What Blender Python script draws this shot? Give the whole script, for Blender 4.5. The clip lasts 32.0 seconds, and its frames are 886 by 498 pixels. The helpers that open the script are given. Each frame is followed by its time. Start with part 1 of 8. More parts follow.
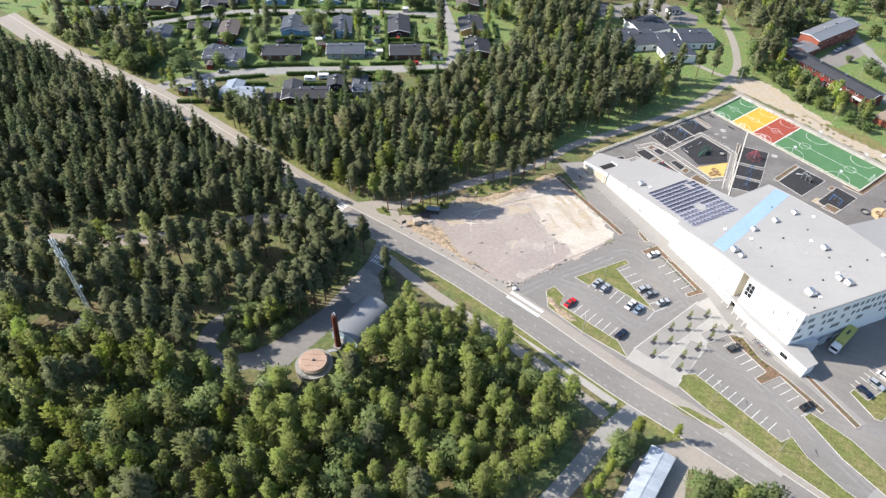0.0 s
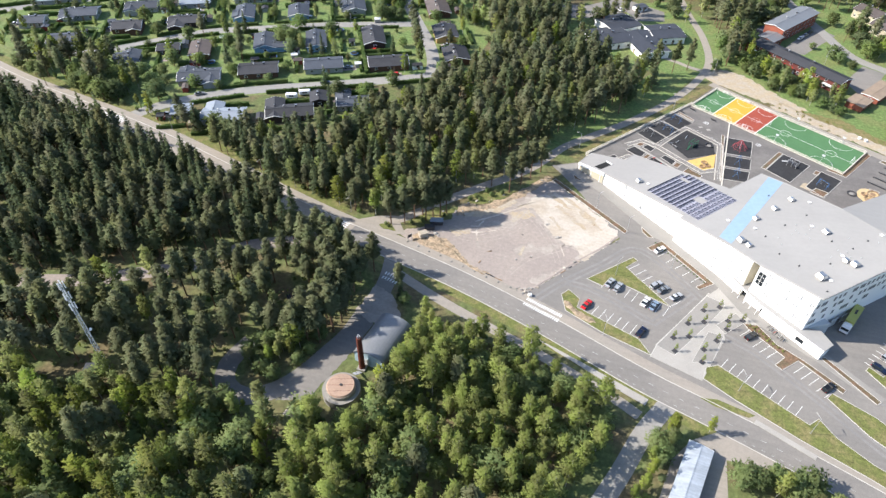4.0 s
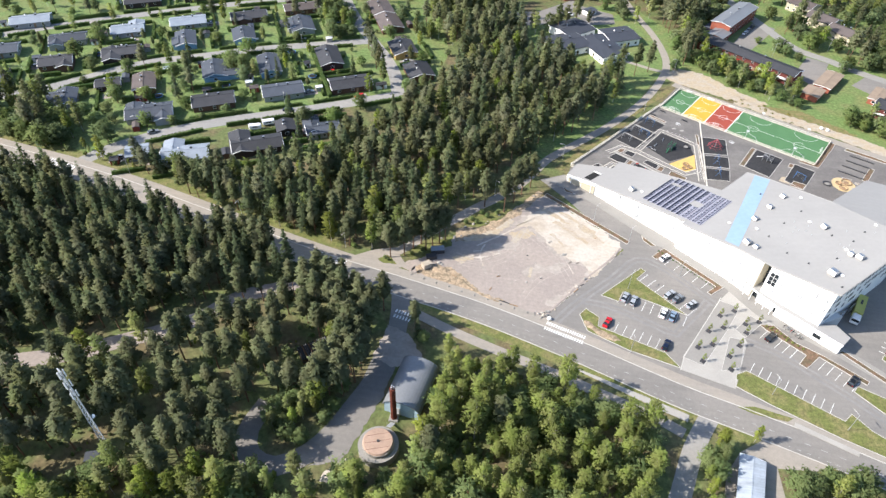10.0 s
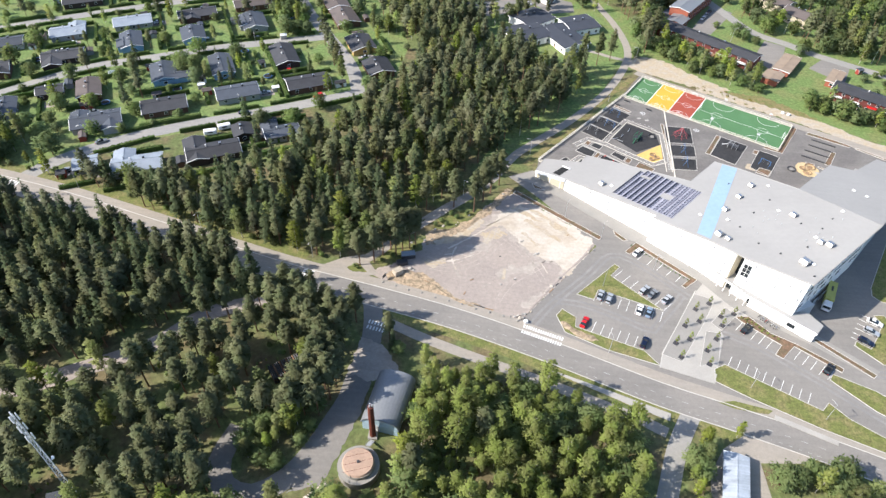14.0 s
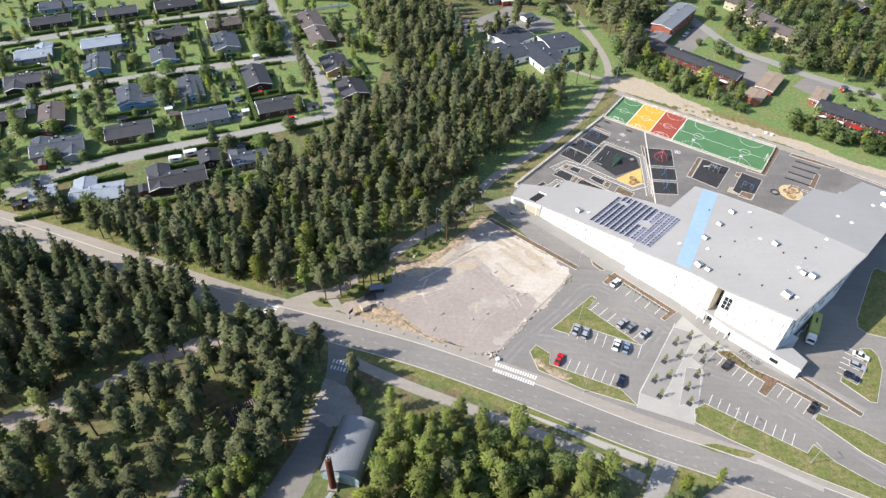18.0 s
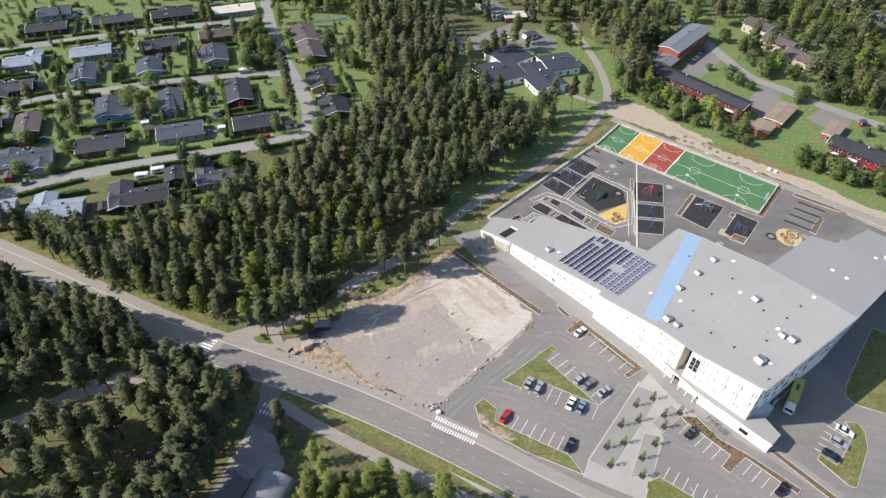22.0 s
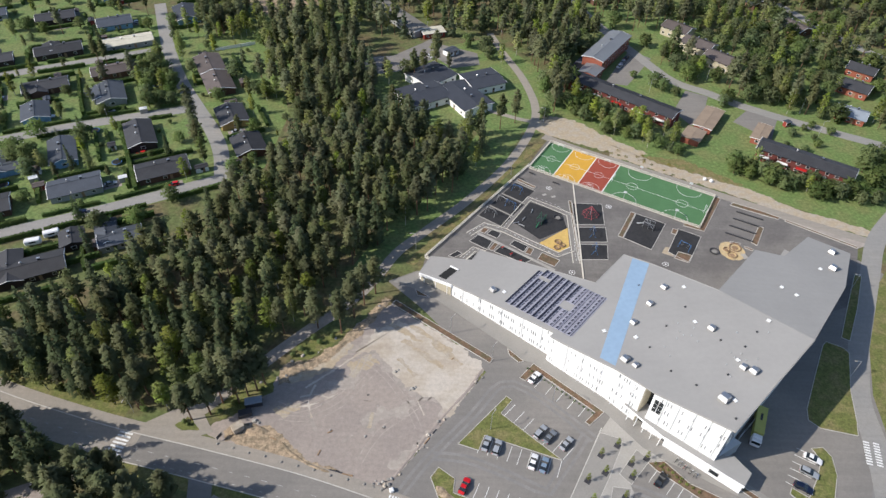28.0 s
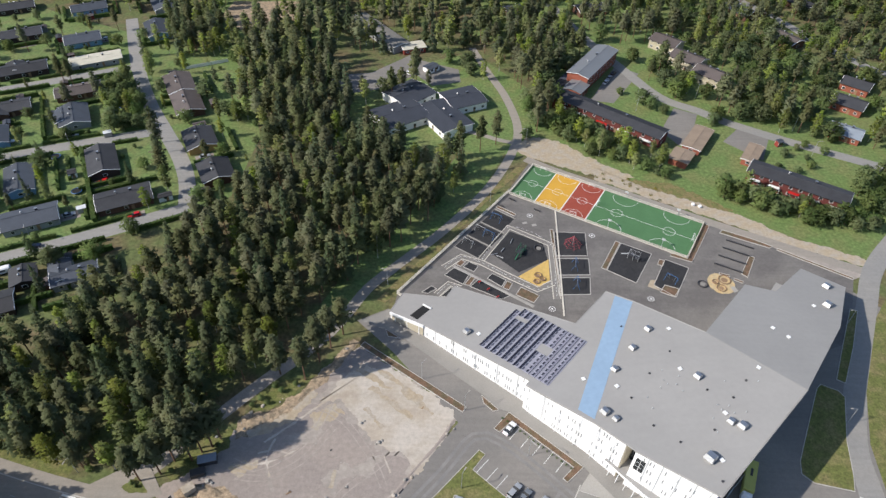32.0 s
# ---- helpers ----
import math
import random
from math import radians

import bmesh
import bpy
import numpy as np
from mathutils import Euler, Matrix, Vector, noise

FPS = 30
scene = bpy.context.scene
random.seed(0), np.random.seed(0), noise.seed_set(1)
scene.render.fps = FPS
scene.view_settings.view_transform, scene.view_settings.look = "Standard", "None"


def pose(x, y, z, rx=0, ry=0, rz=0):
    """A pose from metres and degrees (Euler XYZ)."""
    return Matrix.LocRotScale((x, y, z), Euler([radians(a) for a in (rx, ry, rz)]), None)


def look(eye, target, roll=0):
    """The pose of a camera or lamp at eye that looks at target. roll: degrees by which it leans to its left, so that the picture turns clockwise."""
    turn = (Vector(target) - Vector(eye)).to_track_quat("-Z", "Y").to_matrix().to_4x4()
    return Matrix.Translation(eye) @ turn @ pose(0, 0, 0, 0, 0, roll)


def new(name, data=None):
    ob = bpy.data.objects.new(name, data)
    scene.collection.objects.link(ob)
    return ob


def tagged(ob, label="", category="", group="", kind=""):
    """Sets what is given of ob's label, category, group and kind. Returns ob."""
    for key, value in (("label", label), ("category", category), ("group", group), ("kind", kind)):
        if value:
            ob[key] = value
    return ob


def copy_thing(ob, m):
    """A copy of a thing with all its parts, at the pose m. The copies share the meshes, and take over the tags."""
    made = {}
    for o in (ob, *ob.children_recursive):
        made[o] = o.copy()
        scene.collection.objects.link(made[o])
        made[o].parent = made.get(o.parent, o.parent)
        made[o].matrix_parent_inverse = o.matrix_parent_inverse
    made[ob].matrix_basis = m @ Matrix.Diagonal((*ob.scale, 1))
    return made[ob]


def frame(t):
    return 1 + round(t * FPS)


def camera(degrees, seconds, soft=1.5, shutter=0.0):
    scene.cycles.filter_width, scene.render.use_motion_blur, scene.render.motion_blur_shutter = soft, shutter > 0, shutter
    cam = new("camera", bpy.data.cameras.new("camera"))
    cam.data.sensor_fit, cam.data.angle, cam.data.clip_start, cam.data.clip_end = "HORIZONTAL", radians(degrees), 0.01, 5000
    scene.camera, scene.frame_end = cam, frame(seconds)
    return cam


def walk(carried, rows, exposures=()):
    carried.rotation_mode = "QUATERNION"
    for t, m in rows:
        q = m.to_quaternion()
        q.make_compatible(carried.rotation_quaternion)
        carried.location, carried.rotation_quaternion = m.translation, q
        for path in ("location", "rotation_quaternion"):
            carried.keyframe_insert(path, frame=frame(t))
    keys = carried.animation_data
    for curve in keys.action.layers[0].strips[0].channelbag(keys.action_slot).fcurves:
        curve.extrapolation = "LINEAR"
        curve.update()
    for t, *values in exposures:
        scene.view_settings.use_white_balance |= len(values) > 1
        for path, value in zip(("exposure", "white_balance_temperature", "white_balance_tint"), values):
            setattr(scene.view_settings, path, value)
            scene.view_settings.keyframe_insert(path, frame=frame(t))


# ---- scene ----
cam = camera(68.6, 32.0, 1.45)
METRES, EYE, TILT, LEAN, TURN = 140.0, 148.570, -90.7762, 24.6640, -3.8315
ROWS = [
    (0.0, 0.0, 0.0, 0.0, -26.27, 47.32, -27.08),
    (0.5, -0.0072, 0.0021, -0.0007, -26.2, 47.33, -26.85),
    (1.0, -0.0177, 0.0061, -0.0035, -26.12, 47.33, -26.26),
    (1.5, -0.0314, 0.0117, -0.0079, -26.04, 47.34, -25.49),
    (2.0, -0.0457, 0.0179, -0.0131, -25.91, 47.27, -24.68),
    (2.5, -0.0609, 0.0249, -0.0186, -25.82, 47.22, -23.8),
    (3.0, -0.077, 0.0326, -0.0234, -25.71, 47.32, -23.02),
    (3.5, -0.093, 0.0402, -0.0279, -25.65, 47.37, -22.23),
    (5.5, -0.1583, 0.0698, -0.0353, -25.67, 47.66, -19.3),
    (6.0, -0.1747, 0.077, -0.035, -25.66, 47.77, -18.69),
    (6.5, -0.1913, 0.0843, -0.0341, -25.66, 47.88, -18.04),
    (7.0, -0.2085, 0.0916, -0.0318, -25.64, 48.04, -17.3),
    (7.5, -0.2263, 0.0996, -0.0289, -25.66, 48.11, -16.66),
    (8.0, -0.2431, 0.1074, -0.0241, -25.71, 48.24, -15.96),
    (8.5, -0.2595, 0.115, -0.0189, -25.79, 48.35, -15.21),
    (9.0, -0.2731, 0.1217, -0.0132, -25.83, 48.19, -14.49),
    (9.5, -0.2855, 0.1277, -0.0068, -25.96, 48.02, -13.58),
    (10.0, -0.294, 0.1325, -0.0009, -26.03, 47.74, -12.91),
    (10.5, -0.2998, 0.137, 0.0049, -26.13, 47.43, -12.2),
    (11.0, -0.304, 0.1391, 0.0107, -26.18, 47.19, -11.63),
    (11.5, -0.3074, 0.1402, 0.0166, -26.24, 47.01, -11.1),
    (12.0, -0.31, 0.1405, 0.0233, -26.26, 46.92, -10.65),
    (12.5, -0.3124, 0.1408, 0.03, -26.27, 46.82, -10.22),
    (13.0, -0.3144, 0.1411, 0.0372, -26.28, 46.77, -9.75),
    (13.5, -0.3171, 0.1414, 0.0443, -26.28, 46.71, -9.31),
    (14.0, -0.3191, 0.1418, 0.0517, -26.27, 46.62, -8.81),
    (14.5, -0.3213, 0.1424, 0.0586, -26.27, 46.56, -8.33),
    (16.5, -0.32, 0.142, 0.0954, -26.19, 46.82, -6.98),
    (17.0, -0.3107, 0.1378, 0.108, -26.22, 46.98, -7.19),
    (17.5, -0.297, 0.1318, 0.1218, -26.22, 47.17, -7.58),
    (18.0, -0.2791, 0.1235, 0.1378, -26.17, 47.37, -8.14),
    (18.5, -0.2591, 0.1146, 0.1549, -26.19, 47.57, -8.8),
    (19.0, -0.2381, 0.1062, 0.173, -26.1, 47.68, -9.69),
    (19.5, -0.2142, 0.095, 0.1928, -26.1, 47.87, -10.59),
    (20.0, -0.1952, 0.0874, 0.2111, -26.04, 47.72, -10.91),
    (20.5, -0.1813, 0.0822, 0.2287, -25.93, 47.49, -11.07),
    (21.0, -0.1667, 0.0757, 0.2474, -25.75, 47.51, -11.44),
    (21.5, -0.1504, 0.0689, 0.2653, -25.82, 47.72, -11.81),
    (22.0, -0.1365, 0.0632, 0.2829, -25.83, 47.72, -12.2),
    (22.5, -0.1262, 0.0593, 0.2992, -25.89, 47.71, -12.23),
    (23.0, -0.1206, 0.0571, 0.3142, -25.86, 47.67, -11.89),
    (23.5, -0.1189, 0.0567, 0.3277, -25.79, 47.61, -11.22),
    (24.0, -0.1224, 0.0583, 0.3393, -25.72, 47.56, -10.31),
    (24.5, -0.1301, 0.0612, 0.3496, -25.62, 47.47, -9.29),
    (25.0, -0.1368, 0.0644, 0.3597, -25.6, 47.38, -8.32),
    (25.5, -0.1435, 0.0673, 0.3697, -25.67, 47.34, -7.45),
    (27.5, -0.1613, 0.0742, 0.4137, -25.88, 47.63, -5.01),
    (28.0, -0.16, 0.0744, 0.4265, -25.96, 47.81, -4.64),
    (28.5, -0.1602, 0.0736, 0.4395, -25.89, 47.85, -4.4),
    (29.0, -0.1541, 0.0702, 0.4533, -25.87, 47.93, -4.25),
    (29.5, -0.1478, 0.0668, 0.4674, -25.9, 47.99, -4.27),
    (30.0, -0.1425, 0.0642, 0.4825, -25.91, 48.06, -4.31),
    (30.5, -0.1388, 0.0622, 0.4976, -25.91, 48.08, -4.23),
    (31.0, -0.1365, 0.0608, 0.5122, -25.86, 47.97, -4.0),
    (31.5, -0.1291, 0.057, 0.527, -25.79, 47.86, -4.01),
    (32.0, -0.1195, 0.0521, 0.5423, -25.78, 47.88, -4.21),
]
walk(cam, [(t, pose(0, 0, EYE, TILT, LEAN, TURN) @ pose(METRES * x, METRES * y, METRES * z, 90 + pitch, roll, yaw)) for t, x, y, z, yaw, pitch, roll in ROWS],
     exposures=[(0.0, 0.90, 6000, 10), (13.0, 0.96, 6000, 10), (19.0, 0.72, 6000, 10), (25.0, 0.28, 6000, 10), (32.0, 0.19, 6000, 10)])

# ---- world, sun ----
SUN_DIR = Vector((0.785, 0.200, -0.61)).normalized()      # the way the light travels
world = bpy.data.worlds.new("sky")
scene.world = world
world.use_nodes = True
_wt = world.node_tree
_sky = _wt.nodes.new("ShaderNodeTexSky")
_sky.sky_type = "NISHITA"
_sky.sun_disc = False
_sky.sun_elevation = math.asin(-SUN_DIR.z)
_sky.sun_rotation = math.atan2(-SUN_DIR.x, -SUN_DIR.y)
_sky.air_density = 1.0
_sky.dust_density = 1.2
_wt.nodes["Background"].inputs["Strength"].default_value = 0.119
_wt.links.new(_sky.outputs["Color"], _wt.nodes["Background"].inputs["Color"])
sun = new("sun", bpy.data.lights.new("sun", "SUN"))
sun.data.energy = 4.9
sun.data.angle = radians(0.6)
sun.data.color = (1.0, 0.892, 0.755)
sun.matrix_world = look((0, 0, 300), Vector((0, 0, 300)) + SUN_DIR)


# ---- materials ----
def mat(name, colour, rough=0.8, vary=0.25, scale=0.3, fine=6.0, bump=0.0, second=None, metal=0.0, rand=0.0, island=0.0, spec=0.3, mask=(0.42, 0.62), streak=None, speck=0.0):
    """A surface with broad stains (scale, 1/m), fine grain, a second colour in patches and a tint of its own per thing."""
    m = bpy.data.materials.new(name)
    m.use_nodes = True
    nt = m.node_tree
    bs = nt.nodes["Principled BSDF"]
    bs.inputs["Roughness"].default_value = rough
    bs.inputs["Metallic"].default_value = metal
    bs.inputs["Specular IOR Level"].default_value = spec
    geo = nt.nodes.new("ShaderNodeNewGeometry")
    n1 = nt.nodes.new("ShaderNodeTexNoise")
    n1.inputs["Scale"].default_value = scale
    n1.inputs["Detail"].default_value = 5
    n2 = nt.nodes.new("ShaderNodeTexNoise")
    n2.inputs["Scale"].default_value = fine
    n2.inputs["Detail"].default_value = 3
    for n in (n1, n2):
        nt.links.new(geo.outputs["Position"], n.inputs["Vector"])
    base = nt.nodes.new("ShaderNodeMix")
    base.data_type = "RGBA"
    base.inputs["A"].default_value = (*colour, 1)
    base.inputs["B"].default_value = (*(second or [c * (1 - vary) for c in colour]), 1)
    ramp = nt.nodes.new("ShaderNodeMapRange")
    ramp.inputs["From Min"].default_value, ramp.inputs["From Max"].default_value = mask
    nt.links.new(n1.outputs["Fac"], ramp.inputs["Value"])
    nt.links.new(ramp.outputs["Result"], base.inputs["Factor"])
    val = nt.nodes.new("ShaderNodeMapRange")
    val.inputs["From Min"].default_value, val.inputs["From Max"].default_value = 0.25, 0.75
    val.inputs["To Min"].default_value, val.inputs["To Max"].default_value = 1 - vary, 1 + vary
    nt.links.new(n2.outputs["Fac"], val.inputs["Value"])
    hsv = nt.nodes.new("ShaderNodeHueSaturation")
    nt.links.new(base.outputs["Result"], hsv.inputs["Color"])
    last = val.outputs["Result"]
    extra = []
    if streak:                                     # wheel marks along a direction: (degrees, amount, 1/m across)
        mp = nt.nodes.new("ShaderNodeMapping")
        mp.inputs["Rotation"].default_value[2] = radians(-streak[0])
        mp.inputs["Scale"].default_value = (streak[2] * 0.05, streak[2], 1)
        mp.vector_type = "POINT"
        nt.links.new(geo.outputs["Position"], mp.inputs["Vector"])
        extra.append((mp.outputs["Vector"], 1.0, streak[1], 0.3, 0.7))
    if speck:                                      # scattered small dark and pale spots
        extra.append((geo.outputs["Position"], 0.9, speck, 0.3, 0.72))
        extra.append((geo.outputs["Position"], 2.6, speck * 0.7, 0.3, 0.7))
    for src, sc, amount, lo, hi in extra:
        n3 = nt.nodes.new("ShaderNodeTexNoise")
        n3.inputs["Scale"].default_value = sc
        n3.inputs["Detail"].default_value = 4
        nt.links.new(src, n3.inputs["Vector"])
        mr = nt.nodes.new("ShaderNodeMapRange")
        mr.inputs["From Min"].default_value, mr.inputs["From Max"].default_value = lo, hi
        mr.inputs["To Min"].default_value, mr.inputs["To Max"].default_value = 1 - amount, 1 + amount
        nt.links.new(n3.outputs["Fac"], mr.inputs["Value"])
        mul = nt.nodes.new("ShaderNodeMath")
        mul.operation = "MULTIPLY"
        nt.links.new(last, mul.inputs[0])
        nt.links.new(mr.outputs["Result"], mul.inputs[1])
        last = mul.outputs[0]
    for amount, node, out in ((rand, "ShaderNodeObjectInfo", "Random"), (island, "ShaderNodeNewGeometry", "Random Per Island")):
        if amount:
            src = nt.nodes.new(node)
            mr = nt.nodes.new("ShaderNodeMapRange")
            mr.inputs["To Min"].default_value, mr.inputs["To Max"].default_value = 1 - amount, 1 + amount
            nt.links.new(src.outputs[out], mr.inputs["Value"])
            mul = nt.nodes.new("ShaderNodeMath")
            mul.operation = "MULTIPLY"
            nt.links.new(last, mul.inputs[0])
            nt.links.new(mr.outputs["Result"], mul.inputs[1])
            last = mul.outputs[0]
    nt.links.new(last, hsv.inputs["Value"])
    nt.links.new(hsv.outputs["Color"], bs.inputs["Base Color"])
    if bump:
        b = nt.nodes.new("ShaderNodeBump")
        b.inputs["Strength"].default_value = 0.6
        b.inputs["Distance"].default_value = bump
        nt.links.new(n2.outputs["Fac"], b.inputs["Height"])
        nt.links.new(b.outputs["Normal"], bs.inputs["Normal"])
    return m


M_FLOOR = mat("forest_floor", (0.110, 0.134, 0.048), 0.95, 0.35, 0.10, 0.7, 0.25, second=(0.138, 0.112, 0.059), speck=0.15)
M_GRASS = mat("lawn", (0.128, 0.186, 0.058), 0.9, 0.3, 0.12, 0.8, 0.06, second=(0.158, 0.182, 0.066), speck=0.16)
M_VERGE = mat("verge_grass", (0.128, 0.142, 0.042), 0.9, 0.25, 0.25, 2.0, 0.05, second=(0.188, 0.168, 0.072), mask=(0.44, 0.66), speck=0.24)
M_ASPHALT = mat("asphalt", (0.191, 0.180, 0.165), 0.85, 0.09, 0.05, 5.0, 0.004, second=(0.221, 0.206, 0.186), streak=(-20, 0.06, 0.8), speck=0.06)
M_ASPH_DARK = mat("new_asphalt", (0.140, 0.130, 0.122), 0.85, 0.10, 0.09, 5.0, 0.004, second=(0.176, 0.165, 0.152), streak=(-30, 0.08, 0.5), speck=0.09)
M_WALKWAY = mat("walkway_asphalt", (0.278, 0.253, 0.218), 0.88, 0.08, 0.08, 5.0, 0.004, second=(0.297, 0.265, 0.224), streak=(-20, 0.06, 0.9), speck=0.06)
M_STREET = mat("street_asphalt", (0.252, 0.246, 0.232), 0.88, 0.08, 0.08, 5.0, 0.004, second=(0.276, 0.264, 0.242), streak=(-20, 0.06, 0.9), speck=0.06)
M_GRAVEL = mat("gravel", (0.288, 0.249, 0.222), 0.95, 0.06, 0.07, 1.1, 0.008, second=(0.320, 0.275, 0.240), streak=(58, 0.03, 0.55), speck=0.09)
M_SAND = mat("pale_sand", (0.47, 0.425, 0.365), 0.95, 0.07, 0.10, 1.0, 0.015, second=(0.40, 0.345, 0.275), streak=(-36, 0.09, 0.5), speck=0.07)
M_SANDY = mat("sandy_gravel", (0.355, 0.315, 0.274), 0.95, 0.08, 0.2, 1.0, 0.01, second=(0.309, 0.274, 0.240), streak=(-36, 0.08, 0.6), speck=0.08)
M_TAN = mat("tan_sand", (0.385, 0.318, 0.225), 0.95, 0.1, 0.3, 1.2, 0.02, second=(0.38, 0.335, 0.27), speck=0.1)
M_DRY = mat("dry_grass", (0.20, 0.165, 0.075), 0.95, 0.2, 0.4, 2.0, 0.03, second=(0.14, 0.145, 0.05), speck=0.2)
M_SOIL = mat("sandy_soil", (0.360, 0.275, 0.185), 0.95, 0.25, 0.5, 1.5, 0.1, second=(0.235, 0.190, 0.130), speck=0.3)
M_MULCH = mat("bark_mulch", (0.165, 0.105, 0.068), 0.95, 0.2, 0.35, 4.0, 0.05, second=(0.120, 0.098, 0.058), speck=0.22)
M_CREAM = mat("cream_fence_board", (0.62, 0.58, 0.50), 0.7, 0.1, 0.5, 3.0)
M_ROPE = mat("dull_red_rope", (0.34, 0.07, 0.085), 0.8, 0.1)
M_KERB = mat("kerb_stone", (0.48, 0.46, 0.42), 0.85, 0.12, 0.4, 3.0)
M_CONC = mat("concrete_paving", (0.262, 0.250, 0.228), 0.85, 0.08, 0.15, 3.0, 0.003)
M_CONC_L = mat("pale_concrete", (0.355, 0.338, 0.306), 0.85, 0.08, 0.2, 3.0)
M_MARK = mat("road_paint", (0.72, 0.72, 0.70), 0.7, 0.12, 0.8, 3.0)
M_WORN = mat("worn_road_paint", (0.40, 0.40, 0.39), 0.8, 0.25, 0.8, 3.0)
M_PANE = mat("bright_window_glass", (0.22, 0.225, 0.23), 0.25, 0.1, 0.5, 1.0, spec=0.6)
M_ROOFM = mat("roof_membrane", (0.290, 0.283, 0.270), 0.75, 0.03, 0.04, 0.8, second=(0.310, 0.302, 0.288), streak=(-45, 0.02, 0.4))
M_ROOFB = mat("blue_membrane", (0.245, 0.345, 0.465), 0.7, 0.05, 0.08, 0.8)
M_WHITE = mat("white_panel", (0.83, 0.83, 0.82), 0.55, 0.02, 0.1, 2.0)
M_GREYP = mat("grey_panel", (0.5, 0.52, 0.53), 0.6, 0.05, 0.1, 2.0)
M_GLASS = mat("window_glass", (0.02, 0.025, 0.03), 0.08, 0.1, 0.5, 1.0, spec=0.6)
M_SOLAR = mat("solar_glass", (0.022, 0.024, 0.040), 0.35, 0.2, 0.5, 2.0, spec=0.25)
M_ALU = mat("aluminium", (0.6, 0.6, 0.6), 0.4, 0.08, 0.8, 4.0, metal=0.9)
M_STEEL = mat("galvanised_steel", (0.5, 0.51, 0.52), 0.5, 0.1, 0.8, 4.0, metal=0.6)
M_RUBBER = mat("rubber_surface", (0.036, 0.036, 0.038), 0.95, 0.15, 0.3, 4.0, speck=0.15)
M_TURF = mat("green_turf", (0.082, 0.178, 0.078), 0.95, 0.08, 0.2, 3.0)
M_TURF_Y = mat("yellow_turf", (0.57, 0.325, 0.045), 0.95, 0.06, 0.2, 3.0)
M_YFIELD = mat("yellow_rubber", (0.58, 0.40, 0.13), 0.95, 0.08, 0.3, 3.0, speck=0.08)
M_PLAYSAND = mat("play_sand", (0.52, 0.39, 0.20), 0.95, 0.1, 0.5, 3.0, second=(0.46, 0.37, 0.23), speck=0.1)
M_TURF_R = mat("red_turf", (0.29, 0.066, 0.042), 0.95, 0.08, 0.2, 3.0)
M_WOOD = mat("weathered_wood", (0.30, 0.20, 0.12), 0.85, 0.2, 0.6, 5.0)
M_REDWOOD = mat("red_painted_wood", (0.24, 0.045, 0.032), 0.8, 0.12, 0.3, 3.0)
M_REDBRICK = mat("red_brick", (0.29, 0.095, 0.06), 0.85, 0.15, 0.3, 4.0)
M_DARKMET = mat("dark_metal", (0.05, 0.05, 0.055), 0.5, 0.15, 0.5, 3.0)
M_RUST = mat("rusty_metal", (0.13, 0.035, 0.02), 0.8, 0.3, 0.5, 3.0)
M_BARREL = mat("grey_sheet_roof", (0.23, 0.24, 0.25), 0.5, 0.06, 0.15, 2.0, metal=0.3)
M_BLUEW = mat("pale_blue_cladding", (0.34, 0.45, 0.52), 0.7, 0.08, 0.3, 3.0)
M_TANK = mat("tank_roof", (0.37, 0.26, 0.195), 0.85, 0.12, 0.3, 2.0)
M_BARK = mat("bark", (0.13, 0.075, 0.045), 0.95, 0.3, 0.4, 4.0, second=(0.18, 0.11, 0.07))
M_BIRCHB = mat("birch_bark", (0.42, 0.40, 0.36), 0.9, 0.3, 1.5, 4.0)
M_TYRE = mat("tyre", (0.02, 0.02, 0.02), 0.9, 0.1)
M_RED = mat("red_paint", (0.5, 0.02, 0.02), 0.4, 0.08)


def leafy(name, a, b, rand=0.22):
    """Leaves: half of the light passes through; each tree of a wood carries a tint of its own."""
    m = mat(name, a, 0.8, 0.07, 0.22, 1.1, 0.0, second=b, rand=rand * 0.8, island=0.05, spec=0.08, mask=(0.38, 0.62))
    nt = m.node_tree
    bs = nt.nodes["Principled BSDF"]
    tint = nt.nodes.new("ShaderNodeAttribute")
    tint.attribute_name = "tree_tint"
    xyz = nt.nodes.new("ShaderNodeSeparateXYZ")
    nt.links.new(tint.outputs["Vector"], xyz.inputs[0])
    hue = nt.nodes.new("ShaderNodeHueSaturation")
    for axis, slot, mid, reach in (("X", "Value", 1.0, rand), ("Y", "Hue", 0.5, 0.011), ("Z", "Saturation", 1.0, 0.14)):
        ma = nt.nodes.new("ShaderNodeMath")
        ma.operation = "MULTIPLY_ADD"
        ma.inputs[1].default_value, ma.inputs[2].default_value = reach, mid
        nt.links.new(xyz.outputs[axis], ma.inputs[0])
        nt.links.new(ma.outputs[0], hue.inputs[slot])
    nt.links.new(bs.inputs["Base Color"].links[0].from_socket, hue.inputs["Color"])
    nt.links.new(hue.outputs["Color"], bs.inputs["Base Color"])
    tr = nt.nodes.new("ShaderNodeBsdfTranslucent")
    mx = nt.nodes.new("ShaderNodeMixShader")
    mx.inputs[0].default_value = 0.5
    nt.links.new(hue.outputs["Color"], tr.inputs["Color"])
    nt.links.new(bs.outputs[0], mx.inputs[1])
    nt.links.new(tr.outputs[0], mx.inputs[2])
    nt.links.new(mx.outputs[0], nt.nodes["Material Output"].inputs["Surface"])
    return m


